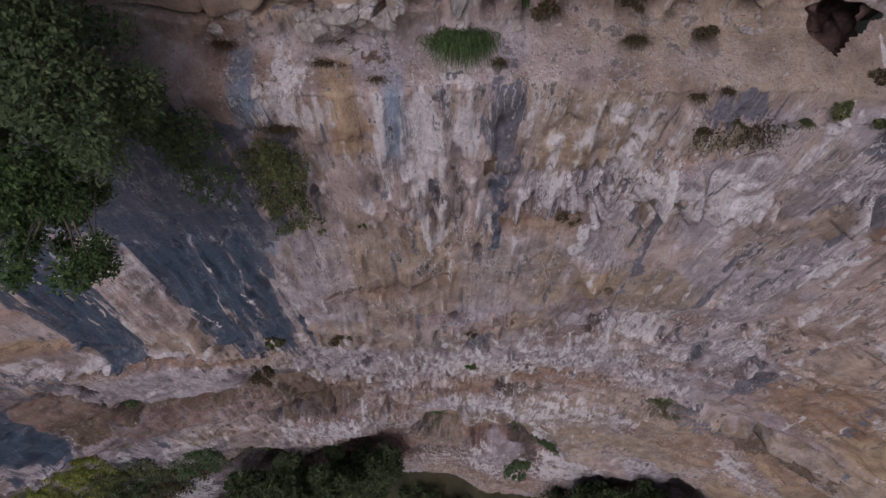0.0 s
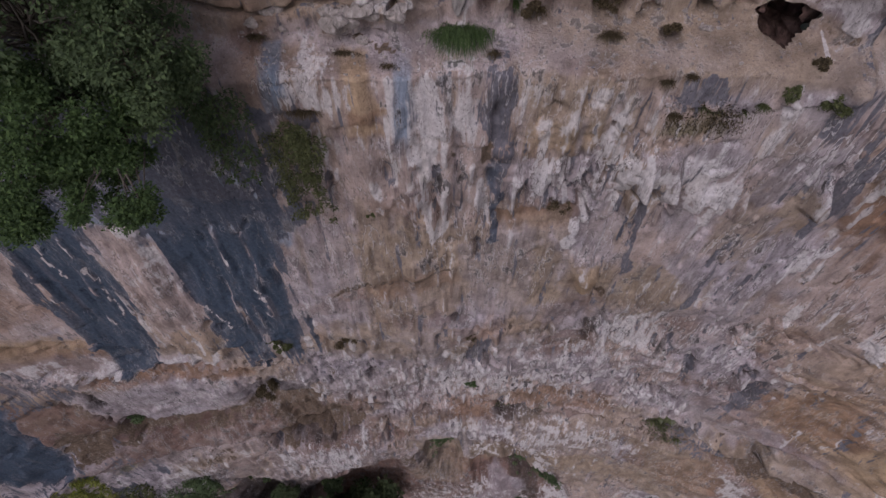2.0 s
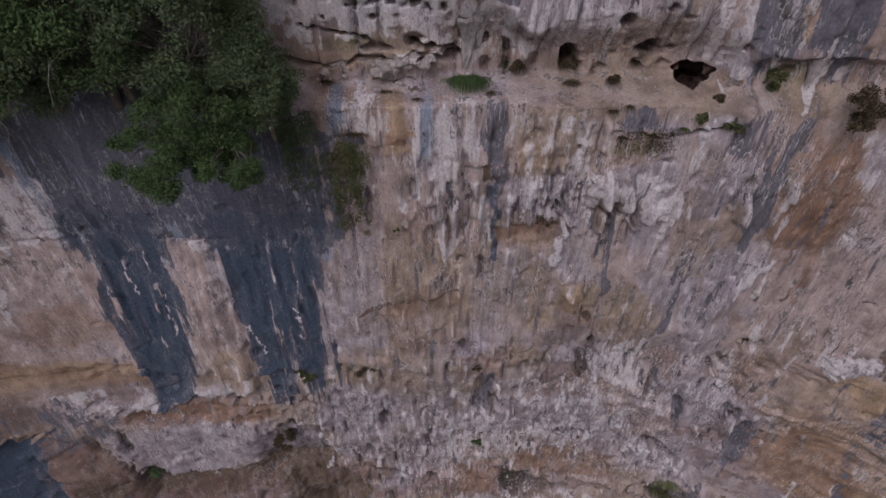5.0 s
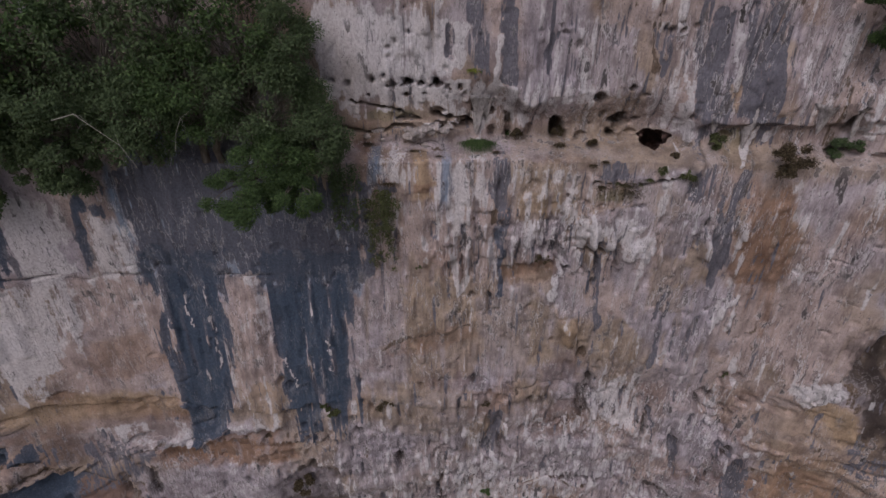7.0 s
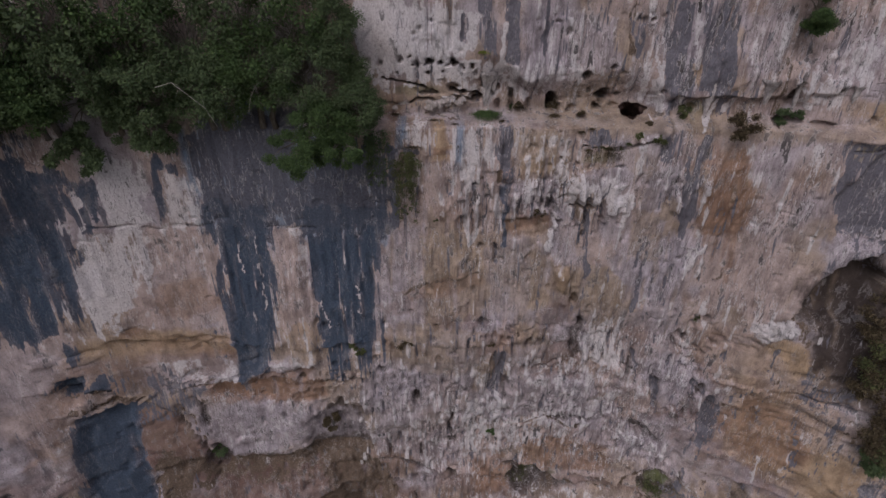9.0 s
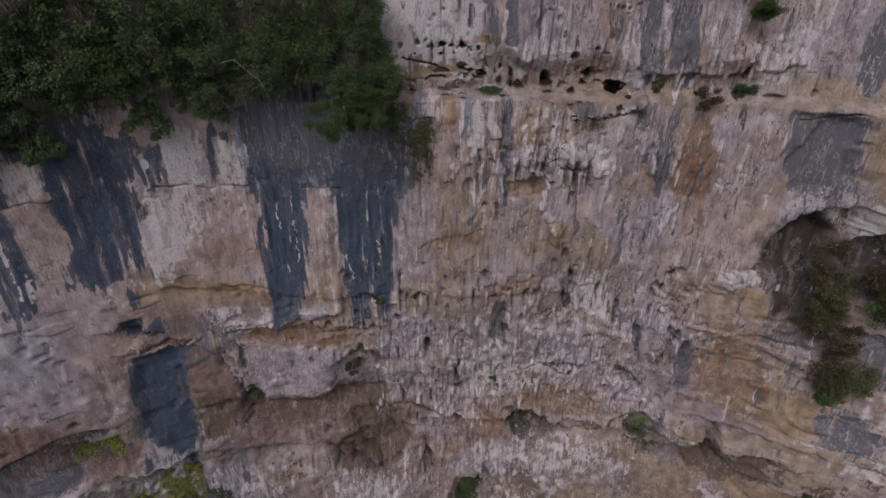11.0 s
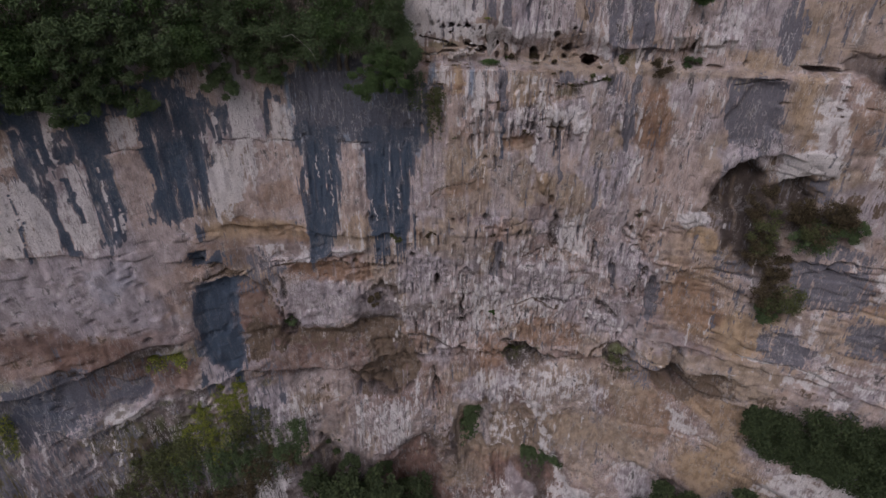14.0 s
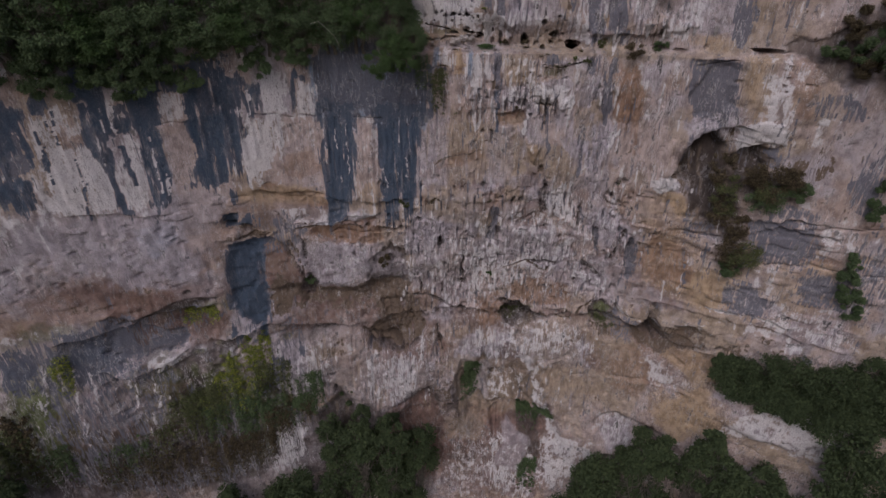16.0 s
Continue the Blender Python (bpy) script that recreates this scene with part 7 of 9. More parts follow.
patch(-3.26, 75.4, 0.07, 0.07, LOAM_SHADE, 0.9, 0)
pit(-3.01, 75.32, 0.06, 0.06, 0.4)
patch(-3.01, 75.32, 0.07, 0.07, LOAM_SHADE, 0.9, 0)
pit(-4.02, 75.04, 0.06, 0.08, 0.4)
patch(-4.02, 75.04, 0.07, 0.09, LOAM_SHADE, 0.9, 0)
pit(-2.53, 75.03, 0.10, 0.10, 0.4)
patch(-2.53, 75.03, 0.11, 0.11, LOAM_SHADE, 0.9, 0)
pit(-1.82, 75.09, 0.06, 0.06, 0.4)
patch(-1.82, 75.09, 0.07, 0.07, LOAM_SHADE, 0.9, 0)
seam(LOAM_SHADE, 0.9, 0.18, (5.78, 68.15), (5.93, 66.27), depth=0.3)
seam(LOAM_SHADE, 0.8, 0.17, (4.91, 68.26), (6.19, 68.12), depth=0.3)
seam(UMBER, 0.95, 0.13, (5.15, 71.56), (6.07, 71.44), (7.26, 71.57), (8.55, 72), depth=0.3, lip=0.2)
seam(CHALK, 0.8, 0.15, (7.73, 68.76), (7.88, 66.48))
seam(CHALK, 0.7, 0.05, (8.28, 74.91), (8.51, 72.55))
seam(SMOKE, 0.8, 0.16, (4.04, 69.31), (3.93, 67.73), depth=0.12)
seam(SMOKE, 0.8, 0.12, (4.49, 69.77), (4.51, 68.11), depth=0.12)
seam(SMOKE, 0.8, 0.13, (3.42, 69.83), (3.48, 68.01), depth=0.12)
seam(SMOKE, 0.8, 0.12, (2.35, 69.18), (2.3, 67.74), depth=0.12)
seam(SMOKE, 0.8, 0.14, (2.96, 68.96), (2.93, 67.6), depth=0.12)
seam(SMOKE, 0.8, 0.13, (-0.18, 69.6), (-0.3, 67.3), depth=0.12)
seam(SMOKE, 0.8, 0.13, (0.57, 69.22), (0.3, 66.56), depth=0.12)
seam(CHALK, 0.8, 0.12, (2.63, 69.7), (2.6, 68.09), depth=-0.12)
seam(CHALK, 0.8, 0.09, (4.17, 69.68), (4.28, 67.66), depth=-0.12)
seam(CHALK, 0.8, 0.14, (3.77, 69.49), (3.64, 67.81), depth=-0.12)
seam(CHALK, 0.8, 0.09, (4.8, 70.09), (4.77, 68.88), depth=-0.12)
seam(CHALK, 0.8, 0.14, (0.95, 68.52), (1.42, 66.53), depth=-0.12)
seam(CHALK, 0.8, 0.13, (0.09, 69.4), (-0.07, 66.49), depth=-0.12)
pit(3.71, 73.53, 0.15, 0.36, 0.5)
patch(3.71, 73.53, 0.16, 0.40, LOAM_SHADE, 0.9, 0)
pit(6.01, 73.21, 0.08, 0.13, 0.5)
patch(6.01, 73.21, 0.09, 0.14, LOAM_SHADE, 0.9, 0)
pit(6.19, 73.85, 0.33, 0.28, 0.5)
patch(6.19, 73.85, 0.36, 0.31, LOAM_SHADE, 0.9, 0)
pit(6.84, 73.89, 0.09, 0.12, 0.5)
patch(6.84, 73.89, 0.10, 0.13, LOAM_SHADE, 0.9, 0)
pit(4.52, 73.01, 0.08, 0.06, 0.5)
patch(4.52, 73.01, 0.09, 0.07, LOAM_SHADE, 0.9, 0)
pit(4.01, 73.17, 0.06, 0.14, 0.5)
patch(4.01, 73.17, 0.07, 0.15, LOAM_SHADE, 0.9, 0)
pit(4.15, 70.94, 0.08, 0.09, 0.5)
patch(4.15, 70.94, 0.09, 0.10, LOAM_SHADE, 0.9, 0)
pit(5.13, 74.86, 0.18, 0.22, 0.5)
patch(5.13, 74.86, 0.20, 0.24, LOAM_SHADE, 0.9, 0)
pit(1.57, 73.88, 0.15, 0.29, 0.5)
patch(1.57, 73.88, 0.16, 0.32, LOAM_SHADE, 0.9, 0)
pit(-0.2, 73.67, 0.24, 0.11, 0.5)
patch(-0.2, 73.67, 0.26, 0.12, LOAM_SHADE, 0.9, 0)
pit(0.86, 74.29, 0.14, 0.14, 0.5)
patch(0.86, 74.29, 0.15, 0.15, LOAM_SHADE, 0.9, 0)
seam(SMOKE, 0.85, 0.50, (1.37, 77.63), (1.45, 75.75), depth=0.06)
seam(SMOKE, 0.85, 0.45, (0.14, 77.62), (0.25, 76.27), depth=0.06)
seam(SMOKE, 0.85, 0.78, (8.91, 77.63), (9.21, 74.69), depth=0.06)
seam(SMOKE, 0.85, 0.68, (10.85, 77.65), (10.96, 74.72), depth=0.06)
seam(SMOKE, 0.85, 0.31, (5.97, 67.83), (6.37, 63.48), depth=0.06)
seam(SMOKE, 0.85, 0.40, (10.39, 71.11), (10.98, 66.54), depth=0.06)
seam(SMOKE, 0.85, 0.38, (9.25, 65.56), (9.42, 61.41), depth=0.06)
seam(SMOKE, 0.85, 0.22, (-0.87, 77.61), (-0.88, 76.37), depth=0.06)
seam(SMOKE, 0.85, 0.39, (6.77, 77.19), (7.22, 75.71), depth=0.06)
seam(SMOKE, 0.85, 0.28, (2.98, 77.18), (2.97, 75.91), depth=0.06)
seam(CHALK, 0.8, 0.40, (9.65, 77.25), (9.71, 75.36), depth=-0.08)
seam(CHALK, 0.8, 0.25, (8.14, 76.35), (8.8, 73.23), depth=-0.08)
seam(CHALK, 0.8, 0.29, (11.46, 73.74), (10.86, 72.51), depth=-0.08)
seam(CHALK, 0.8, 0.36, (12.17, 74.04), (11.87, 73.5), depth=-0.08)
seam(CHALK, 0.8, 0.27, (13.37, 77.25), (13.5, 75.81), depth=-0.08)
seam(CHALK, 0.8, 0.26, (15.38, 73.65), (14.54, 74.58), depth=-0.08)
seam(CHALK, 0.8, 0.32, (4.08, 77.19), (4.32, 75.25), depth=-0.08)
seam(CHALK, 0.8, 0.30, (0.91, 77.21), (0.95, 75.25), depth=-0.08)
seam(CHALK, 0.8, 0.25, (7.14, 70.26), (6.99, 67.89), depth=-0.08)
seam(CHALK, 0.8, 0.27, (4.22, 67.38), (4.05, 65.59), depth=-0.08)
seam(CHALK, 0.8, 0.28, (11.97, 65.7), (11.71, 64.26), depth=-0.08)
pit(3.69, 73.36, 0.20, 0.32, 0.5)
patch(3.69, 73.36, 0.22, 0.35, LOAM_SHADE, 0.9, 0)
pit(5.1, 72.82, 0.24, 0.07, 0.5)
patch(5.1, 72.82, 0.26, 0.08, LOAM_SHADE, 0.9, 0)
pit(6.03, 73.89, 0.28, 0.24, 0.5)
patch(6.03, 73.89, 0.31, 0.26, LOAM_SHADE, 0.9, 0)
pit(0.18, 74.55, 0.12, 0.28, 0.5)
patch(0.18, 74.55, 0.13, 0.31, LOAM_SHADE, 0.9, 0)
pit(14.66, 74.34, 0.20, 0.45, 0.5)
patch(14.66, 74.34, 0.22, 0.50, LOAM_SHADE, 0.9, 0)
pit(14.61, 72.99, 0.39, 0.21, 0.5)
patch(14.61, 72.99, 0.43, 0.23, LOAM_SHADE, 0.9, 0)
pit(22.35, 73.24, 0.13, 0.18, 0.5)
patch(22.35, 73.24, 0.14, 0.20, LOAM_SHADE, 0.9, 0)
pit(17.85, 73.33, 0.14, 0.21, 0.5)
patch(17.85, 73.33, 0.15, 0.23, LOAM_SHADE, 0.9, 0)
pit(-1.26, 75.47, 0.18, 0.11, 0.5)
patch(-1.26, 75.47, 0.20, 0.12, LOAM_SHADE, 0.9, 0)
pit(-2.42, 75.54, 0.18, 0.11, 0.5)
patch(-2.42, 75.54, 0.20, 0.12, LOAM_SHADE, 0.9, 0)
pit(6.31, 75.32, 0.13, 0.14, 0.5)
patch(6.31, 75.32, 0.14, 0.15, LOAM_SHADE, 0.9, 0)
# Dark seam under the long ledge: its shade put into the colour.
seam(LOAM_SHADE, 0.95, 0.44, (-2.69, 45.03), (2.66, 43.54), (5.82, 43.36), (11.17, 44.32), (13.66, 44.68), (16.09, 44.64), (19.06, 43.12), (20.98, 42.76), (23.1, 43.88), (24.79, 44.91), depth=0.6, lip=0.35)
seam(CHALK, 0.9, 0.46, (22.65, 49.25), (25.35, 49.4), (28.77, 49.06), lip=0.3)
pit(19.85, 42.88, 0.85, 0.36, 0.8)
patch(19.85, 42.88, 0.93, 0.40, LOAM_SHADE, 0.9, 0)
seam(SMOKE, 0.9, 0.46, (1.85, 57.78), (1.58, 54.33), depth=0.25)
seam(SMOKE, 0.9, 0.37, (12.07, 55.46), (12.33, 53), depth=0.25)
seam(SMOKE, 0.9, 0.40, (15.32, 47.84), (15.45, 45.59), depth=0.25)
seam(SMOKE, 0.9, 0.28, (0.36, 47.07), (0.27, 45.47), depth=0.25)
seam(SMOKE, 0.9, 0.17, (14.29, 53.97), (14.37, 55.83), depth=0.25)
seam(SMOKE, 0.9, 0.67, (15.55, 54.68), (16.06, 50.7), depth=0.25)
seam(SMOKE, 0.9, 0.29, (10.27, 57.56), (10.62, 55.47), depth=0.25)
seam(SMOKE, 0.9, 0.16, (20.32, 53.47), (20.84, 50.34), depth=0.25)
seam(CHALK, 0.9, 0.46, (-0.05, 53.72), (0.28, 47.55), depth=-0.1)
seam(CHALK, 0.9, 0.32, (1.95, 54.03), (1.84, 50.82), depth=-0.1)
seam(CHALK, 0.9, 0.32, (8.26, 50.92), (7.81, 49.5), depth=-0.1)
seam(CHALK, 0.9, 0.27, (0.47, 52.95), (0.47, 48.83), depth=-0.1)
pit(6.74, 57.52, 0.37, 0.25, 0.5)
patch(6.74, 57.52, 0.41, 0.28, LOAM_SHADE, 0.9, 0)
pit(6.66, 60.13, 0.24, 0.23, 0.5)
patch(6.66, 60.13, 0.26, 0.25, LOAM_SHADE, 0.9, 0)
pit(-1.28, 48.36, 0.47, 0.20, 0.5)
patch(-1.28, 48.36, 0.52, 0.22, LOAM_SHADE, 0.9, 0)
pit(-1.31, 49.98, 0.25, 0.33, 0.5)
patch(-1.31, 49.98, 0.28, 0.36, LOAM_SHADE, 0.9, 0)
pit(11.92, 50.25, 0.20, 0.21, 0.5)
patch(11.92, 50.25, 0.22, 0.23, LOAM_SHADE, 0.9, 0)
pit(10.76, 49.1, 0.22, 0.35, 0.5)
patch(10.76, 49.1, 0.24, 0.39, LOAM_SHADE, 0.9, 0)
pit(2.05, 59.07, 0.22, 0.13, 0.5)
patch(2.05, 59.07, 0.24, 0.14, LOAM_SHADE, 0.9, 0)
pit(13.28, 60.58, 0.35, 0.31, 0.5)
patch(13.28, 60.58, 0.39, 0.34, LOAM_SHADE, 0.9, 0)
pit(12.83, 59.51, 0.17, 0.31, 0.5)
patch(12.83, 59.51, 0.19, 0.34, LOAM_SHADE, 0.9, 0)
pit(12.35, 59.07, 0.19, 0.26, 0.5)
patch(12.35, 59.07, 0.21, 0.29, LOAM_SHADE, 0.9, 0)
pit(3.5, 58.93, 0.18, 0.31, 0.5)
patch(3.5, 58.93, 0.20, 0.34, LOAM_SHADE, 0.9, 0)
seam(LOAM_SHADE, 0.85, 0.22, (-19.2, 54.74), (-18.36, 52.98), (-17.53, 50.82), depth=0.3)
seam(LOAM_SHADE, 0.85, 1.17, (-33.6, 50.66), (-31.5, 49.7), (-28.48, 50.65), (-26.53, 50.5), depth=0.3, lip=0.2)
seam(LOAM_SHADE, 0.95, 0.31, (-26.67, 44.68), (-24.66, 44.99), (-22.55, 45.82), (-20.18, 45.32), (-17.55, 44.18), (-14.12, 43.59), depth=0.4, lip=0.15)
seam(PALE, 0.6, 0.34, (-26.26, 44.97), (-23.99, 45.9), (-21.9, 45.7), (-16.94, 44.2))
seam(UMBER, 0.8, 0.33, (-17.68, 56.59), (-15.45, 56.6), (-11.6, 56.17), (-7.89, 55.88), depth=0.2, lip=0.15)
pit(-27.4, 52, 0.27, 0.25, 0.5)
patch(-27.4, 52, 0.30, 0.28, LOAM_SHADE, 0.9, 0)
pit(-11.45, 56.11, 0.25, 0.25, 0.5)
patch(-11.45, 56.11, 0.28, 0.28, LOAM_SHADE, 0.9, 0)
pit(-5.37, 43.57, 0.42, 0.21, 0.5)
patch(-5.37, 43.57, 0.46, 0.23, LOAM_SHADE, 0.9, 0)
pit(-3.76, 40.33, 0.31, 0.87, 0.5)
patch(-3.76, 40.33, 0.34, 0.96, LOAM_SHADE, 0.9, 0)
pit(-16.96, 43.75, 0.61, 0.30, 0.5)
patch(-16.96, 43.75, 0.67, 0.33, LOAM_SHADE, 0.9, 0)
pit(-3.67, 53.91, 0.25, 0.77, 0.5)
patch(-3.67, 53.91, 0.28, 0.85, LOAM_SHADE, 0.9, 0)
pit(-16.01, 34.82, 0.26, 0.74, 0.5)
patch(-16.01, 34.82, 0.29, 0.81, LOAM_SHADE, 0.9, 0)
seam(SLATE, 0.95, 0.28, (-33.45, 68.44), (-33.54, 66.62), (-33.59, 64.33))
seam(SLATE, 0.95, 0.36, (-28.87, 66.65), (-28.89, 64.73), (-28.8, 63.1))
seam(SLATE, 0.95, 0.15, (-31.95, 66.06), (-31.94, 63.91), (-32.29, 60.93))
seam(SLATE, 0.95, 0.23, (-32.23, 68.89), (-32.03, 69.94))
seam(SLATE, 0.95, 0.13, (-32.72, 69.2), (-32.42, 67.34))
seam(CHALK, 0.9, 0.18, (-27.03, 67.07), (-27.15, 64.16), (-27.14, 62.14))
seam(CHALK, 0.9, 0.19, (-26.44, 63.79), (-26.7, 61.78))
seam(CHALK, 0.9, 0.13, (-29.38, 69.76), (-29.59, 67.79))
seam(CHALK, 0.9, 0.19, (-28.8, 69.69), (-28.99, 67.65))
seam(CHALK, 0.9, 0.17, (-19.57, 70.1), (-19.71, 67.95))
seam(LOAM_SHADE, 0.9, 0.05, (23.13, 72.71), (23.35, 71.93), (23.1, 70.96), (23.49, 70.06), (23.45, 68.57), depth=0.2)
seam(UMBER, 0.8, 0.28, (-3.95, 62.77), (-2.04, 63.59), (0.29, 64))
seam(CHALK, 0.8, 0.30, (-0.82, 68.03), (-0.42, 65.98), (0.06, 66.71))
seam(CHALK, 0.8, 0.30, (0.99, 68.73), (1.29, 66.75))
seam(SLATE, 0.7, 0.27, (1.35, 69.15), (1.65, 65.59))
seam(SMOKE, 0.85, 0.24, (5.73, 68.75), (5.96, 65.69), depth=0.2)
pit(0.54, 60.58, 0.33, 0.25, 0.45)
patch(0.54, 60.58, 0.36, 0.28, LOAM_SHADE, 0.9, 0)
pit(6.42, 58.91, 0.38, 1.12, 0.45)
patch(6.42, 58.91, 0.42, 1.23, LOAM_SHADE, 0.9, 0)
pit(6.58, 60.17, 0.18, 0.21, 0.45)
patch(6.58, 60.17, 0.20, 0.23, LOAM_SHADE, 0.9, 0)
pit(0.27, 65.78, 0.15, 0.17, 0.45)
patch(0.27, 65.78, 0.16, 0.19, LOAM_SHADE, 0.9, 0)
pit(4.49, 67.24, 0.15, 0.17, 0.45)
patch(4.49, 67.24, 0.16, 0.19, LOAM_SHADE, 0.9, 0)
pit(-2.28, 60.31, 0.24, 0.27, 0.45)
patch(-2.28, 60.31, 0.26, 0.30, LOAM_SHADE, 0.9, 0)
pit(-5.74, 56.95, 0.22, 0.25, 0.45)
patch(-5.74, 56.95, 0.24, 0.28, LOAM_SHADE, 0.9, 0)
pit(4.18, 58.88, 0.26, 0.39, 0.45)
patch(4.18, 58.88, 0.29, 0.43, LOAM_SHADE, 0.9, 0)
pit(2.17, 55.04, 0.33, 0.72, 0.45)
patch(2.17, 55.04, 0.36, 0.79, LOAM_SHADE, 0.9, 0)
seam(LOAM_SHADE, 0.9, 0.43, (-11.62, 40.93), (-9.94, 39.59), (-7.64, 39.64), depth=0.3)
seam(LOAM_SHADE, 0.9, 0.51, (3.11, 45.8), (5.19, 45.7), (7.14, 43.6), depth=0.3)
seam(LOAM_SHADE, 0.9, 0.23, (-1.26, 53.01), (-1.33, 47.56), depth=0.3)
seam(LOAM_SHADE, 0.9, 0.28, (-4.19, 42.32), (-3.37, 38.93), depth=0.3)
seam(LOAM_SHADE, 0.9, 0.66, (-7.39, 47.31), (-4.96, 47.13), (-1.82, 45.28), depth=0.3)
seam(LOAM_SHADE, 0.9, 0.36, (5.32, 51.49), (8.54, 50.98), depth=0.3)
seam(PALE, 0.8, 0.37, (14.88, 47.17), (16.8, 45.41), (17.73, 45.28), (19.51, 45.23), (20.83, 46.02), (22.8, 47.32), lip=0.2)
seam(LOAM_SHADE, 0.9, 0.34, (11.28, 51.6), (13.22, 49.98), depth=0.25)
seam(LOAM_SHADE, 0.9, 0.26, (11.97, 54.55), (12.08, 55.66), depth=0.25)
seam(LOAM_SHADE, 0.9, 0.09, (14.84, 52.39), (14.45, 54.82), depth=0.25)
seam(LOAM_SHADE, 0.9, 0.08, (10.35, 52.89), (10.6, 51.57), depth=0.25)
seam(LOAM_SHADE, 0.9, 0.13, (12.97, 58.56), (14.41, 58.28), depth=0.25)
seam(CHALK, 0.7, 0.16, (-38.98, 48), (-39.45, 44.63), (-40.2, 42.32), depth=-0.05)
seam(CHALK, 0.7, 0.16, (-38.01, 47.94), (-38.4, 44.72), depth=-0.05)
seam(CHALK, 0.7, 0.20, (-37.35, 46.42), (-38.03, 41.68), depth=-0.05)
seam(CHALK, 0.7, 0.17, (-36.39, 45.55), (-36.45, 42.26), depth=-0.05)
seam(CHALK, 0.7, 0.17, (-35.12, 44.11), (-35.44, 40.18), depth=-0.05)
seam(CHALK, 0.7, 0.24, (-33.75, 42.62), (-34.18, 39.16), depth=-0.05)
seam(CHALK, 0.7, 0.16, (-37.8, 40.85), (-38.25, 37.26), depth=-0.05)
seam(CHALK, 0.7, 0.23, (-31.94, 42.04), (-32.25, 39.22), depth=-0.05)

# ---- materials ----
def material(name, rough=0.9, metal=0.0):
    m = bpy.data.materials.new(name)
    m.use_nodes = True
    b = m.node_tree.nodes["Principled BSDF"]
    b.inputs["Roughness"].default_value, b.inputs["Metallic"].default_value = rough, metal
    b.inputs["Specular IOR Level"].default_value = 0.25
    return m, m.node_tree.nodes, m.node_tree.links, b


def noise_node(nodes, links, vector, scale, detail, stretch=(1, 1, 1), rough=0.64):
    mapping = nodes.new("ShaderNodeMapping")
    mapping.inputs["Scale"].default_value = stretch
    links.new(vector, mapping.inputs["Vector"])
    n = nodes.new("ShaderNodeTexNoise")
    n.inputs["Scale"].default_value, n.inputs["Detail"].default_value, n.inputs["Roughness"].default_value = scale, detail, rough
    links.new(mapping.outputs["Vector"], n.inputs["Vector"])
    return n.outputs["Fac"]


def ramp(nodes, links, value, stops):
    r = nodes.new("ShaderNodeValToRGB")
    while len(r.color_ramp.elements) < len(stops):
        r.color_ramp.elements.new(0.5)
    for e, (at, c) in zip(r.color_ramp.elements, stops):
        e.position, e.color = at, (*c, 1)
    links.new(value, r.inputs["Fac"])
    return r.outputs["Color"]


def mixed(nodes, links, kind, fac, a, b):
    m = nodes.new("ShaderNodeMix")
    m.data_type, m.blend_type = "RGBA", kind
    m.inputs[0].default_value = fac
    links.new(a, m.inputs[6])
    links.new(b, m.inputs[7])
    return m.outputs[2]


def bumped(nodes, links, b, height, strength, distance):
    n = nodes.new("ShaderNodeBump")
    n.inputs["Strength"].default_value, n.inputs["Distance"].default_value = strength, distance
    links.new(height, n.inputs["Height"])
    links.new(n.outputs["Normal"], b.inputs["Normal"])


def maths(nodes, links, kind, a, b):
    n = nodes.new("ShaderNodeMath")
    n.operation = kind
    for k, v in enumerate((a, b)):
        if isinstance(v, (int, float)):
            n.inputs[k].default_value = v
        else:
            links.new(v, n.inputs[k])
    return n.outputs[0]


def cover(nodes, links, weight, break_up, amount, low, high):
    """A sharp-edged cover factor: a soft weight broken up by noise."""
    v = maths(nodes, links, "ADD", weight, maths(nodes, links, "MULTIPLY", maths(nodes, links, "SUBTRACT", break_up, 0.5), amount))
    n = nodes.new("ShaderNodeMapRange")
    n.interpolation_type = "SMOOTHSTEP"
    n.inputs["From Min"].default_value, n.inputs["From Max"].default_value = low, high
    links.new(v, n.inputs["Value"])
    return n.outputs["Result"]


def laid(nodes, links, fac, a, b):
    m = nodes.new("ShaderNodeMix")
    m.data_type = "RGBA"
    links.new(fac, m.inputs[0])
    links.new(a, m.inputs[6])
    links.new(b, m.inputs[7])
    return m.outputs[2]


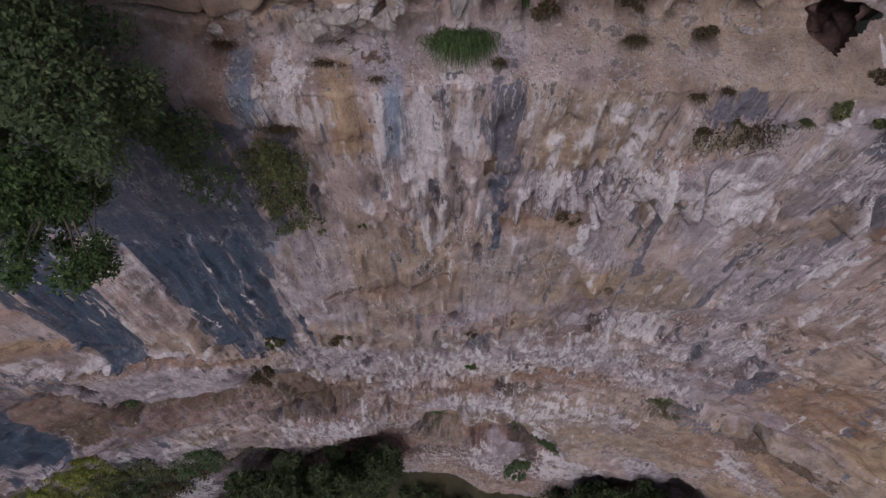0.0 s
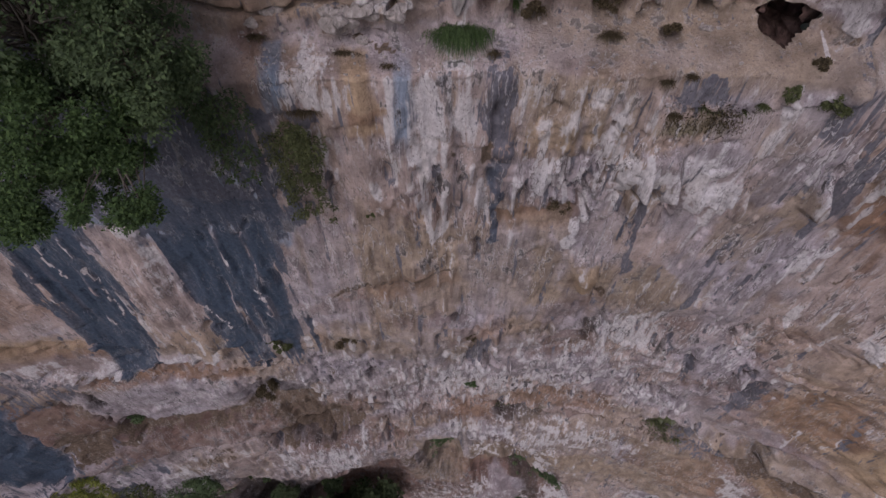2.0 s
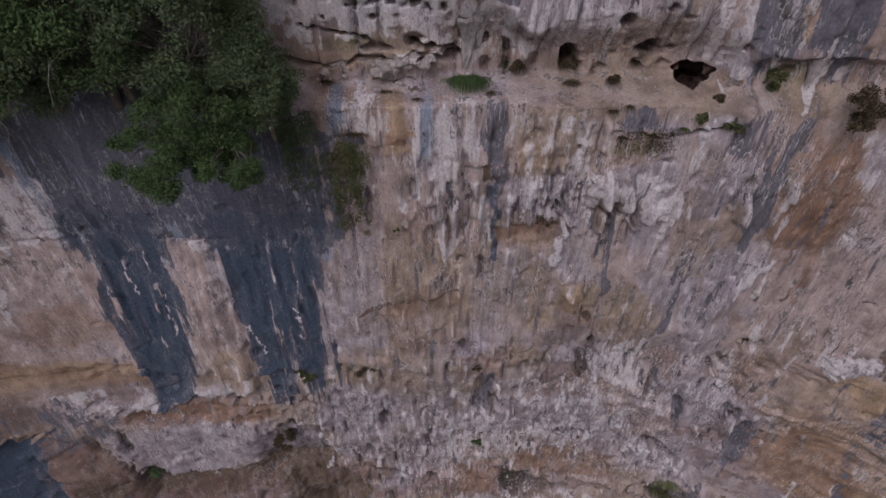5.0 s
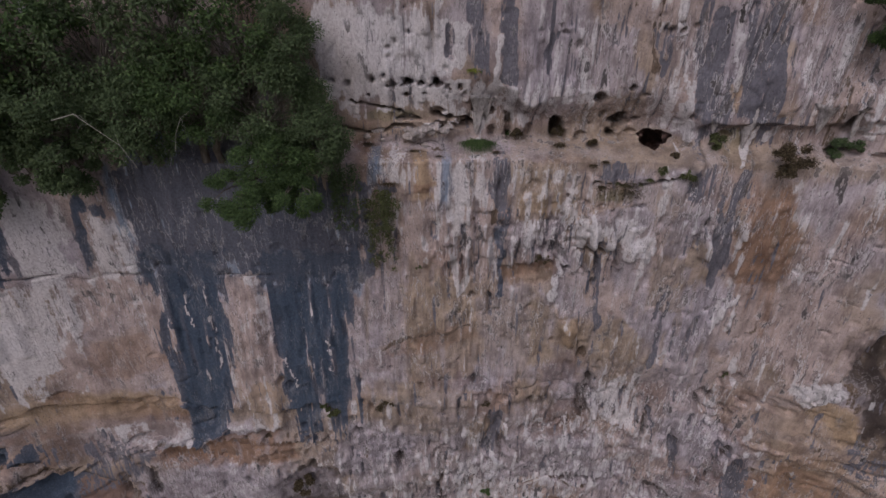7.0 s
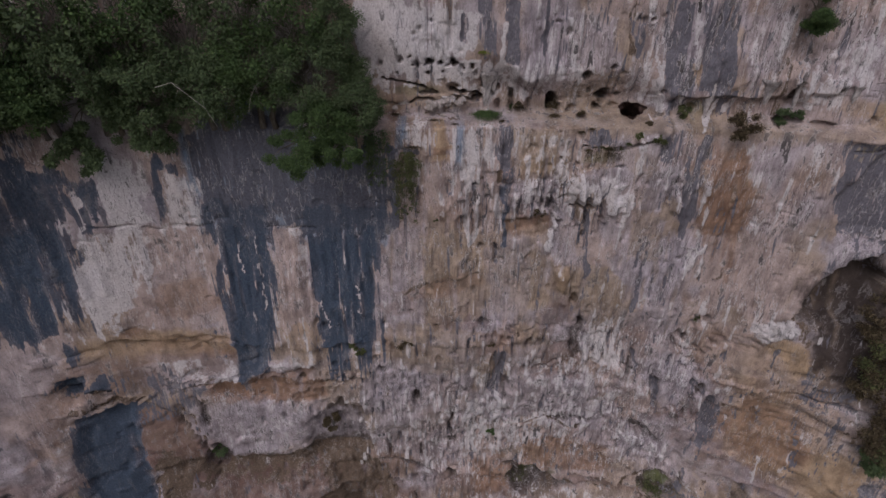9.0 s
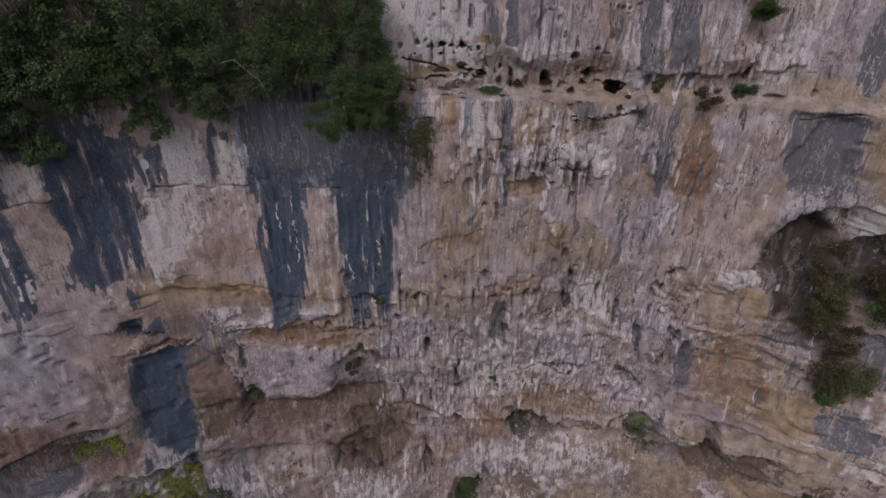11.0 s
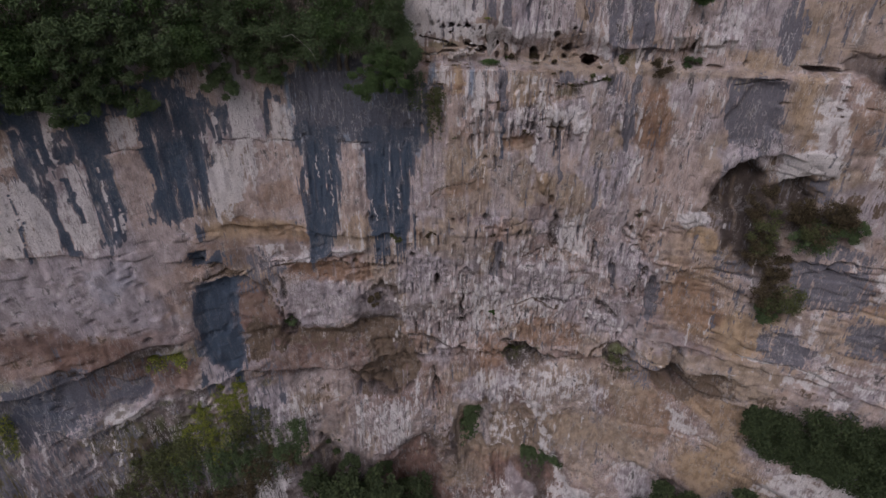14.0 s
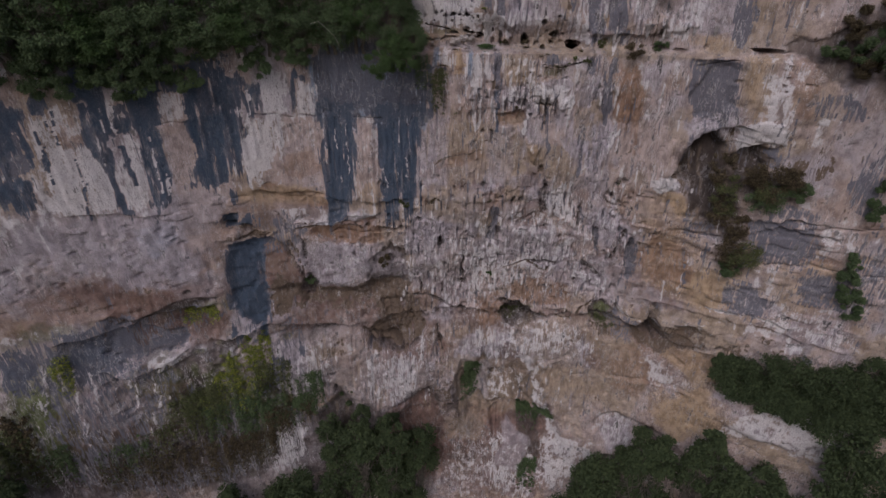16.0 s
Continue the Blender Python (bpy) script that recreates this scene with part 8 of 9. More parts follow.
def rock_material():
    """Weathered limestone: its own colours, brown crust, pale lime and dark runs with broken edges, fine relief."""
    m, nodes, links, b = material("limestone", 0.92)
    co = nodes.new("ShaderNodeTexCoord").outputs["Object"]
    tone, stain = nodes.new("ShaderNodeAttribute"), nodes.new("ShaderNodeAttribute")
    tone.attribute_name, stain.attribute_name = "tone", "stain"
    split = nodes.new("ShaderNodeSeparateColor")
    links.new(stain.outputs["Color"], split.inputs["Color"])
    grain = noise_node(nodes, links, co, 12.0, 6, (1, 1, 0.7), 0.6)
    threads = noise_node(nodes, links, co, 6.0, 6, (1, 1, 0.09), 0.55)
    blots = noise_node(nodes, links, co, 1.4, 7, (1, 1, 0.7), 0.6)
    share = maths(nodes, links, "ADD", maths(nodes, links, "MULTIPLY", tone.outputs["Alpha"], 0.5), 0.2)
    mixed_noise = maths(nodes, links, "ADD", maths(nodes, links, "MULTIPLY", threads, share), maths(nodes, links, "MULTIPLY", blots, maths(nodes, links, "SUBTRACT", 1.0, share)))
    a = mixed(nodes, links, "MULTIPLY", 1.0, tone.outputs["Color"], ramp(nodes, links, blots, [(0.38, (0.72, 0.71, 0.71)), (0.5, (1, 1, 1)), (0.62, (1.22, 1.22, 1.22))]))
    a = mixed(nodes, links, "MULTIPLY", 1.0, a, ramp(nodes, links, grain, [(0.34, (0.89, 0.885, 0.885)), (0.5, (1, 1, 1)), (0.66, (1.08, 1.08, 1.08))]))
    grit = noise_node(nodes, links, co, 24.0, 5, (1, 1, 0.7), 0.65)
    a = mixed(nodes, links, "MULTIPLY", 1.0, a, ramp(nodes, links, grit, [(0.34, (0.94, 0.938, 0.938)), (0.5, (1, 1, 1)), (0.66, (1.05, 1.05, 1.05))]))
    fine = noise_node(nodes, links, co, 9.0, 7, (1, 1, 0.14), 0.58)
    runs = laid(nodes, links, tone.outputs["Alpha"], ramp(nodes, links, grain, [(0.0, (1, 1, 1)), (1.0, (1, 1, 1))]),
                ramp(nodes, links, fine, [(0.34, (0.56, 0.53, 0.55)), (0.45, (0.93, 0.915, 0.925)), (0.55, (1.04, 1.04, 1.04)), (0.66, (1.38, 1.39, 1.41))]))
    a = mixed(nodes, links, "MULTIPLY", 1.0, a, runs)
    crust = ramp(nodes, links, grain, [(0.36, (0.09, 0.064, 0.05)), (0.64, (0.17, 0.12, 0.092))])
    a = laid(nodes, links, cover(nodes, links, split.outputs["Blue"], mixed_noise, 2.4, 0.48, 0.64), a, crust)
    lime = ramp(nodes, links, grain, [(0.36, (0.47, 0.427, 0.445)), (0.64, (0.67, 0.622, 0.65))])
    a = laid(nodes, links, maths(nodes, links, "MULTIPLY", cover(nodes, links, split.outputs["Green"], mixed_noise, 2.3, 0.44, 0.64), 0.8), a, lime)
    soot = laid(nodes, links, stain.outputs["Alpha"], ramp(nodes, links, grain, [(0.36, (0.113, 0.103, 0.126)), (0.64, (0.168, 0.155, 0.184))]),
                ramp(nodes, links, grain, [(0.36, (0.03, 0.045, 0.073)), (0.64, (0.053, 0.075, 0.118))]))
    a = laid(nodes, links, cover(nodes, links, split.outputs["Red"], threads, 2.4, 0.36, 0.56), a, soot)
    # sparse small solution marks: their shade painted dark within, a pale rim round them
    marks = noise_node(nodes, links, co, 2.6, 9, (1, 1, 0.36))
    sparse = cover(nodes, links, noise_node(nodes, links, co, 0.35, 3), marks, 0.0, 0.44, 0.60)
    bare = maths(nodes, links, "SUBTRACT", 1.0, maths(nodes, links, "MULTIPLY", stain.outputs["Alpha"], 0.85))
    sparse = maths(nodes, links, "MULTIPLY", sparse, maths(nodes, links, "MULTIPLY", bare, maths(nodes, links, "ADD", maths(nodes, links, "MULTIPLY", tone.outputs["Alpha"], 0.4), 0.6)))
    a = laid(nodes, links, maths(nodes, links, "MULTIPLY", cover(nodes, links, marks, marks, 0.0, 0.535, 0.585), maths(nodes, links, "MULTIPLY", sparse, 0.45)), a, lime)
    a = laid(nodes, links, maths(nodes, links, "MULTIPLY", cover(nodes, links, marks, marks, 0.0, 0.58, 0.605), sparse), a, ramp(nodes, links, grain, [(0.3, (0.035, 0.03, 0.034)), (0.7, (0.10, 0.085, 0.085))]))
    # narrow wavering flutes in colour only: a shaded groove, a lit crest beside it
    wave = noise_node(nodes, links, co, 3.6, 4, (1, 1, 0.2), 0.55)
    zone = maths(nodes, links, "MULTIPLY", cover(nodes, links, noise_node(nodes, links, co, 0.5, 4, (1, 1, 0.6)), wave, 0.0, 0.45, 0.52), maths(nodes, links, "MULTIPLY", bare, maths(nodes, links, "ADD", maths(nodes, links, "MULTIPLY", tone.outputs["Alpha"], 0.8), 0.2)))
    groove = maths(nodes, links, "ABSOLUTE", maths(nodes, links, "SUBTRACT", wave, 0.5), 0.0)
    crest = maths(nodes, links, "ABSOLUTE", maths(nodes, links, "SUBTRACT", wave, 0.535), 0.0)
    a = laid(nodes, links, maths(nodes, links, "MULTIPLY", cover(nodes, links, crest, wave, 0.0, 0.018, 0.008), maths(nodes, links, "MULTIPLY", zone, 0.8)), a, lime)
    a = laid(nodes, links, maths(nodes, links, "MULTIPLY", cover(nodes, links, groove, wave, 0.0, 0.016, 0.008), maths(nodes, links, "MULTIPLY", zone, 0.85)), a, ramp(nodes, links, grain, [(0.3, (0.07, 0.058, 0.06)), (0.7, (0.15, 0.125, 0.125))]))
    # pinholes, sunk and with their shade painted in
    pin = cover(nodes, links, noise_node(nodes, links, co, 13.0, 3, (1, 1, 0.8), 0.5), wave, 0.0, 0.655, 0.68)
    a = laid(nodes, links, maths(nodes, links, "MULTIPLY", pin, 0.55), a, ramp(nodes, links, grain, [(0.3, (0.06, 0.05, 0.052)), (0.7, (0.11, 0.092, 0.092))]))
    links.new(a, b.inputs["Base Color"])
    grain = maths(nodes, links, "SUBTRACT", maths(nodes, links, "ADD", grain, maths(nodes, links, "MULTIPLY", grit, 0.5)), pin)
    relief = maths(nodes, links, "ADD", grain, maths(nodes, links, "ADD", maths(nodes, links, "MULTIPLY", mixed_noise, 1.0), maths(nodes, links, "MULTIPLY", fine, 0.6)))
    bumped(nodes, links, b, relief, 0.7, 0.05)
    return m


def plain_rock(name, low, high, scale=4.0):
    m, nodes, links, b = material(name, 0.92)
    co = nodes.new("ShaderNodeTexCoord").outputs["Object"]
    grain = noise_node(nodes, links, co, scale, 7, (1, 1, 0.5))
    links.new(ramp(nodes, links, grain, [(0.3, low), (0.7, high)]), b.inputs["Base Color"])
    bumped(nodes, links, b, grain, 0.8, 0.1)
    return m


def leaf_material(name, dark, mid, light):
    """Leaves, each of its own green, a little light passing through."""
    m, nodes, links, b = material(name, 0.75)
    geo = nodes.new("ShaderNodeNewGeometry")
    colour = ramp(nodes, links, geo.outputs["Random Per Island"], [(0.0, dark), (0.6, mid), (1.0, light)])
    links.new(colour, b.inputs["Base Color"])
    through_light, both = nodes.new("ShaderNodeBsdfTranslucent"), nodes.new("ShaderNodeMixShader")
    links.new(colour, through_light.inputs["Color"])
    both.inputs["Fac"].default_value = 0.25
    links.new(b.outputs["BSDF"], both.inputs[1])
    links.new(through_light.outputs["BSDF"], both.inputs[2])
    links.new(both.outputs["Shader"], nodes["Material Output"].inputs["Surface"])
    return m


ROCK = rock_material()
STALACTITE = plain_rock("dripstone", (0.2, 0.175, 0.175), (0.56, 0.5, 0.5), 9.0)
STONE = plain_rock("broken_limestone", (0.2, 0.168, 0.16), (0.46, 0.4, 0.39), 9.0)
# Cave wall rock, darkened in colour to add to the shade inside.
DARK_ROCK = plain_rock("shaded_limestone", (0.06, 0.034, 0.032), (0.19, 0.115, 0.10), 5.0)
EARTH = plain_rock("forest_floor", (0.03, 0.032, 0.018), (0.09, 0.075, 0.045), 0.4)
DEADWOOD = plain_rock("dead_wood", (0.22, 0.2, 0.18), (0.42, 0.38, 0.34), 9.0)
BARK = plain_rock("bark", (0.07, 0.055, 0.045), (0.2, 0.17, 0.15), 9.0)
LEAF = leaf_material("leaf_green", (0.043, 0.068, 0.027), (0.062, 0.099, 0.034), (0.098, 0.146, 0.049))
LEAF_DARK = leaf_material("leaf_dark", (0.064, 0.086, 0.044), (0.079, 0.110, 0.050), (0.102, 0.138, 0.060))
# Darker copy of the leaf green; shade at foot and right ledge is in it.
LEAF_DEEP = leaf_material("leaf_shaded", (0.041, 0.055, 0.026), (0.052, 0.069, 0.031), (0.072, 0.092, 0.039))
LEAF_OLIVE = leaf_material("leaf_olive", (0.058, 0.064, 0.028), (0.093, 0.102, 0.044), (0.160, 0.166, 0.072))
LEAF_DRY = leaf_material("leaf_dry", (0.040, 0.028, 0.016), (0.087, 0.063, 0.036), (0.159, 0.127, 0.079))
BLADE = leaf_material("blade_green", (0.038, 0.064, 0.023), (0.070, 0.109, 0.038), (0.141, 0.192, 0.077))
BLADE_YELLOW = leaf_material("blade_yellow", (0.093, 0.112, 0.029), (0.204, 0.223, 0.046), (0.409, 0.409, 0.093))


# ---- meshes ----
def sheet_mesh(name, verts, faces, mat, smooth=True):
    """A mesh from arrays: verts n x 3, faces n x 3 or n x 4."""
    me = bpy.data.meshes.new(name)
    n, k = faces.shape
    me.vertices.add(len(verts))
    me.vertices.foreach_set("co", np.ascontiguousarray(verts, dtype=np.float32).ravel())
    me.loops.add(n * k)
    me.loops.foreach_set("vertex_index", faces.astype(np.int32).ravel())
    me.polygons.add(n)
    me.polygons.foreach_set("loop_start", np.arange(0, n * k, k, dtype=np.int32))
    me.polygons.foreach_set("use_smooth", np.full(n, smooth))
    me.update(calc_edges=True)
    me.materials.append(mat)
    return me


def grid_faces(rows, cols):
    i = np.arange(rows * cols).reshape(rows, cols)
    return np.stack([i[:-1, :-1], i[:-1, 1:], i[1:, 1:], i[1:, :-1]], -1).reshape(-1, 4)


FORM = wall_y(GX, GZ) - OUT * (1 - 0.9 * step(GZ, 79, 84))


def wall_at(x, z):
    """How far back the finished rock lies at a place of the wall."""
    return float(FORM[min(np.searchsorted(ZS, z), len(ZS) - 1), min(np.searchsorted(XS, x), len(XS) - 1)])


CAVE = (7.68, 73.12, 0.66, 0.33)  # middle and half-widths of the mouth of a small cave


def build_cliff():
    verts = np.stack([GX, FORM, GZ], -1).reshape(-1, 3)
    faces = grid_faces(*GX.shape)
    # the mouth of the cave: faces inside it are left out, the rest are drawn to its rim
    u, v = (verts[:, 0] - CAVE[0]) / CAVE[2], (verts[:, 2] - CAVE[1]) / CAVE[3]
    turn = np.arctan2(v, u)
    away = np.hypot(u, v) / (1 + 0.12 * np.sin(3 * turn + 1) + 0.07 * np.sin(7 * turn))
    inside = away < 1
    faces = faces[~inside[faces].all(1)]
    rim = np.unique(faces[inside[faces].any(1)])
    rim = rim[inside[rim]]
    k = 1 / np.maximum(away[rim], 0.2)
    verts[rim, 0], verts[rim, 2] = CAVE[0] + (verts[rim, 0] - CAVE[0]) * k, CAVE[1] + (verts[rim, 2] - CAVE[1]) * k
    me = sheet_mesh("cliff_wall", verts, faces, ROCK)
    tone = me.attributes.new("tone", "FLOAT_COLOR", "POINT")
    rgba = np.ones((verts.shape[0], 4), np.float32)
    rgba[:, :3], rgba[:, 3] = TONE.reshape(-1, 3), UPRIGHT.ravel()
    tone.data.foreach_set("color", rgba.ravel())
    me.attributes.new("stain", "FLOAT_COLOR", "POINT").data.foreach_set("color", STAIN.astype(np.float32).ravel())
    return tagged(new("cliff_wall", me), "tall pinkish limestone cliff with dark water stains and ledges", "cliff", kind="structure")


cliff = build_cliff()


def plateau_and_ground():
    xs = np.linspace(-80, 80, 81)
    ys = np.linspace(0, 1, 12)
    gx, gs = np.meshgrid(xs, ys)
    edge = np.interp(xs, XS, FORM[-1])
    gy = edge[None, :] + gs * 120
    gz = ZS[-1] + 4 * fractal(gx / 12, gy / 12, 901, 3) * step(gs, 0.0, 0.2) + 6 * gs
    me = sheet_mesh("cliff_top", np.stack([gx, gy, gz], -1).reshape(-1, 3), grid_faces(*gx.shape), EARTH)
    tagged(new("cliff_top", me), "wooded top of the limestone cliff", "cliff top", kind="structure")
    span = np.concatenate([-np.geomspace(2500, 90, 14), np.linspace(-84, 84, 85), np.geomspace(90, 2500, 14)])
    gx, gy = np.meshgrid(span, span)
    foot = wall_y(gx, gx * 0 + 10)
    gz = 9 * step(foot - gy, 45, 0) + 1.2 * fractal(gx / 9, gy / 9, 911, 3) - 1.0
    me = sheet_mesh("ground", np.stack([gx, gy, gz], -1).reshape(-1, 3), grid_faces(*gx.shape), EARTH)
    tagged(new("ground", me), "dark forest floor sloping up to the cliff", "ground", kind="structure")


plateau_and_ground()


def part(name, mesh, parent, label=""):
    ob = new(name, mesh)
    ob.parent = parent
    return tagged(ob, label) if label else ob


def build_cave():
    """The inside of the small cave: an uneven pocket that goes back and down behind its mouth."""
    rows, cols = 28, 40
    a, b = np.meshgrid(np.linspace(0, 2 * math.pi, cols), np.linspace(0.02, math.pi - 0.02, rows))
    d = np.stack([np.sin(b) * np.cos(a), np.sin(b) * np.sin(a), np.cos(b)], -1)
    r = 1 + 0.3 * fractal(3 + 3 * d[..., 0] + d[..., 2], 5 + 3 * d[..., 1], 79, 5, 0.65)
    y0 = wall_at(CAVE[0], CAVE[1])
    p = np.array([CAVE[0], y0 + 1.1, CAVE[1] - 0.35]) + d * r[..., None] * np.array([CAVE[2] * 1.6, 1.6, 1.0])
    flat = p.reshape(-1, 3)
    skin = np.array([wall_at(x, z) for x, _, z in flat]) + 0.03
    front = flat[:, 1] < skin
    flat[:, 1] = np.maximum(flat[:, 1], skin)
    faces = grid_faces(rows, cols)
    mid = flat[faces].mean(1)
    mouth = np.hypot((mid[:, 0] - CAVE[0]) / CAVE[2], (mid[:, 2] - CAVE[1]) / CAVE[3]) < 1.3
    gone = front[faces].all(1) | (front[faces].any(1) & mouth)
    part("cave", sheet_mesh("cave", flat, faces[~gone], DARK_ROCK), cliff, "dark inside of a small cave in the cliff")


build_cave()


def thing(name, at, label, category, group="", kind=""):
    ob = new(name)
    ob.empty_display_size = 0.2
    ob.location = at
    return tagged(ob, label, category, group, kind)


def leaf_cloud(name, rng, centres, radii, count, size, mat, droop=0.3, shape=0.5, core=0.3):
    """Many folded leaves spread through round clumps: large dark ones within, small ones outside."""
    centres, radii = np.array(centres, float), np.array(radii, float)
    share = radii ** 2 / np.sum(radii ** 2)
    pick = rng.choice(len(centres), count, p=share)
    d = rng.normal(size=(count, 3))
    d /= np.linalg.norm(d, axis=1)[:, None]
    inner = rng.uniform(size=count) < core
    r = np.where(inner, rng.uniform(0.0, 0.85, count), rng.uniform(0.45, 1.0, count) ** 0.5 * rng.uniform(0.85, 1.25, count))
    at = centres[pick] + d * (radii[pick] * r)[:, None] * np.array([1, 1, 0.8])
    along = d + rng.normal(scale=0.7, size=(count, 3)) + np.array([0, 0, -droop])
    along /= np.linalg.norm(along, axis=1)[:, None]
    across = np.cross(along, rng.normal(scale=0.5, size=(count, 3)) + np.array([0, -0.5, 1.0]))
    across /= np.linalg.norm(across, axis=1)[:, None] + 1e-6
    up = np.cross(across, along)
    s = (size * rng.uniform(0.6, 1.3, count) * np.where(inner, 1.6, 1.0))[:, None]
    a, b = at - along * s * 0.5, at + along * s * 0.5
    mid = at + up * s * -0.08
    left, right = mid + across * s * shape * 0.5 + up * s * 0.1, mid - across * s * shape * 0.5 + up * s * 0.1
    verts = np.stack([a, left, b, right], 1).reshape(-1, 3)
    i = np.arange(count) * 4
    faces = np.concatenate([np.stack([i, i + 1, i + 2], 1), np.stack([i, i + 2, i + 3], 1)])
    return sheet_mesh(name, verts, faces, mat, False)


def tube_mesh(name, runs, mat, sides=7):
    """Tapered round limbs; each run is a list of (point, radius)."""
    verts, faces = [], []
    for run in runs:
        base = len(verts)
        for n, (p, r) in enumerate(run):
            p = Vector(p)
            q = Vector(run[min(n + 1, len(run) - 1)][0]) - Vector(run[max(n - 1, 0)][0])
            turn = q.to_track_quat("Z", "Y")
            for k in range(sides):
                a = 2 * math.pi * k / sides
                verts.append(p + turn @ Vector((r * math.cos(a), r * math.sin(a), 0)))
        for n in range(len(run) - 1):
            for k in range(sides):
                a, b = base + n * sides + k, base + n * sides + (k + 1) % sides
                faces.append((a, b, b + sides, a + sides))
    return sheet_mesh(name, np.array([tuple(v) for v in verts]), np.array(faces), mat)


def limb(rng, start, end, r0, r1, sag=0.15, n=6):
    start, end = Vector(start), Vector(end)
    span = (end - start).length
    out = []
    for k in range(n + 1):
        s = k / n
        p = start.lerp(end, s) + Vector(rng.normal(scale=0.04 * span * math.sin(math.pi * s) + 1e-6, size=3)) + Vector((0, 0, sag * span * math.sin(math.pi * s)))
        out.append((p, r0 + (r1 - r0) * s))
    return out


def tree(seed, root, centre, radii, clumps, leaves, size, mat, label, trunk=0.16, category="tree", group="", clump=0.34):
    """A tree: trunk from root to the crown's middle, limbs to each clump of leaves."""
    rng = np.random.RandomState(seed)
    base = Vector(root)
    ob = thing("tree" if category == "tree" else "shrub", root, label, category, group)
    c = Vector(centre) - base
    spots, sizes = [], []
    for _ in range(clumps):
        d = rng.normal(size=3)
        d *= rng.uniform(0.25, 1.0) ** 0.5 / np.linalg.norm(d)
        spots.append((c.x + d[0] * radii[0], c.y + d[1] * radii[1], c.z + d[2] * radii[2]))
        sizes.append(clump * (radii[0] * radii[1] * radii[2]) ** (1 / 3) * rng.uniform(0.6, 1.3))
    fork = c * 0.75
    runs = [limb(rng, (0, 0, 0), fork, trunk, trunk * 0.55, 0.1)]
    limbs = [limb(rng, fork * rng.uniform(0.5, 1.0), s, trunk * 0.22, trunk * 0.06, 0.06, 5) for s in spots]
    stem = part("trunk", tube_mesh("trunk", runs, BARK), ob)
    for run in limbs:
        part("limb", tube_mesh("limb", [run], BARK, 4), stem)
    part("crown", leaf_cloud("crown", rng, spots, sizes, leaves, size, mat), ob)
    return ob


def shrub(seed, x, z, rx, rz, leaves, size, mat, label, off=0.3, clumps=9):
    y = wall_at(x, z - rz * 0.6) + 0.05
    return tree(seed, (x, y, z - rz * 0.6), (x, y - off - rx * 0.4, z), (rx, rx * 0.6, rz), clumps, leaves, size, mat, label, 0.05, "shrub", clump=0.34)


def blades(seed, x, y, z, width, depth, length, count, mat, label, name="grass_tuft", hang=0.6, thick=0.025, stand=0.5):
    """A tuft of long blades that rise and then bend over the edge."""
    rng = np.random.RandomState(seed)
    ob = thing(name, (x, y, z), label, "grass")
    root = np.stack([np.clip(rng.normal(scale=0.24, size=count), -0.6, 0.6) * width, rng.uniform(-0.5, 0.5, count) * depth, np.zeros(count)], 1)
    out = np.stack([rng.normal(scale=0.5, size=count), -np.abs(rng.normal(0.7, 0.4, count)), np.full(count, stand) * rng.uniform(0.4, 1.6, count)], 1)
    out /= np.linalg.norm(out, axis=1)[:, None]
    ln = length * rng.uniform(0.4, 1.2, count) * (1 - 0.8 * np.abs(root[:, 0]) / width)
    side = np.cross(out, [0, 0, 1.0])
    side /= np.linalg.norm(side, axis=1)[:, None] + 1e-6
    verts = []
    for k in range(5):
        s = k / 4
        p = root + out * (ln * s)[:, None] + np.array([0, 0, -1.0]) * (ln * hang * s * s)[:, None]
        w = thick * (1 - s) ** 0.7 * 0.5 + 0.001
        verts += [p - side * w, p + side * w]
    verts = np.stack(verts, 1).reshape(-1, 3)
    i = np.arange(count) * 10
    faces = np.concatenate([np.stack([i + 2 * k, i + 2 * k + 1, i + 2 * k + 3, i + 2 * k + 2], 1) for k in range(4)])
    part("grass", sheet_mesh("grass", verts, faces, mat, False), ob)
    return ob


def hanging(seed, x, z, width, length, count, mat, label, size=0.12, off=0.25, name="hanging_shrub", shape=0.4):
    """A curtain of leafy shoots that hangs down the wall from a ledge."""
    rng = np.random.RandomState(seed)
    ob = thing(name, (x, wall_at(x, z), z), label, "shrub")
    n = max(6, int(width * 7))
    for _ in range(n):
        u, ln = rng.uniform(-0.5, 0.5) * width, length * rng.uniform(0.45, 1.0)
        drop = length * (0.22 * rng.uniform() * (2 * abs(u) / width) + 0.08 * rng.normal())
        pts, rad = [], []
        for k in range(7):
            zz = z - drop - ln * k / 6
            y = wall_at(x + u, zz) - off * rng.uniform(0.5, 1.3)
            pts.append((u + rng.normal(scale=0.06), y - ob.location.y, zz - z))
            rad.append(min(0.16 + 0.12 * width, 0.34) * rng.uniform(0.7, 1.2) * (1 - 0.5 * k / 6))
        stem = part("stem", tube_mesh("stem", [[(p, 0.012) for p in pts]], BARK, 4), ob)
        part("foliage", leaf_cloud("foliage", rng, pts, rad, count // n, size, mat, 0.9, shape, 0.1), stem)
    return ob


def ball(seed, x, y, z, r, leaves, mat, label, size=0.06, name="shrub"):
    """A small round bush on the bench."""
    return tree(seed, (x, y, z), (x, y - 0.1, z + r * 0.7), (r * 0.7, r * 0.6, r * 0.55), 8, leaves, size, mat, label, 0.025, "shrub", clump=0.5)


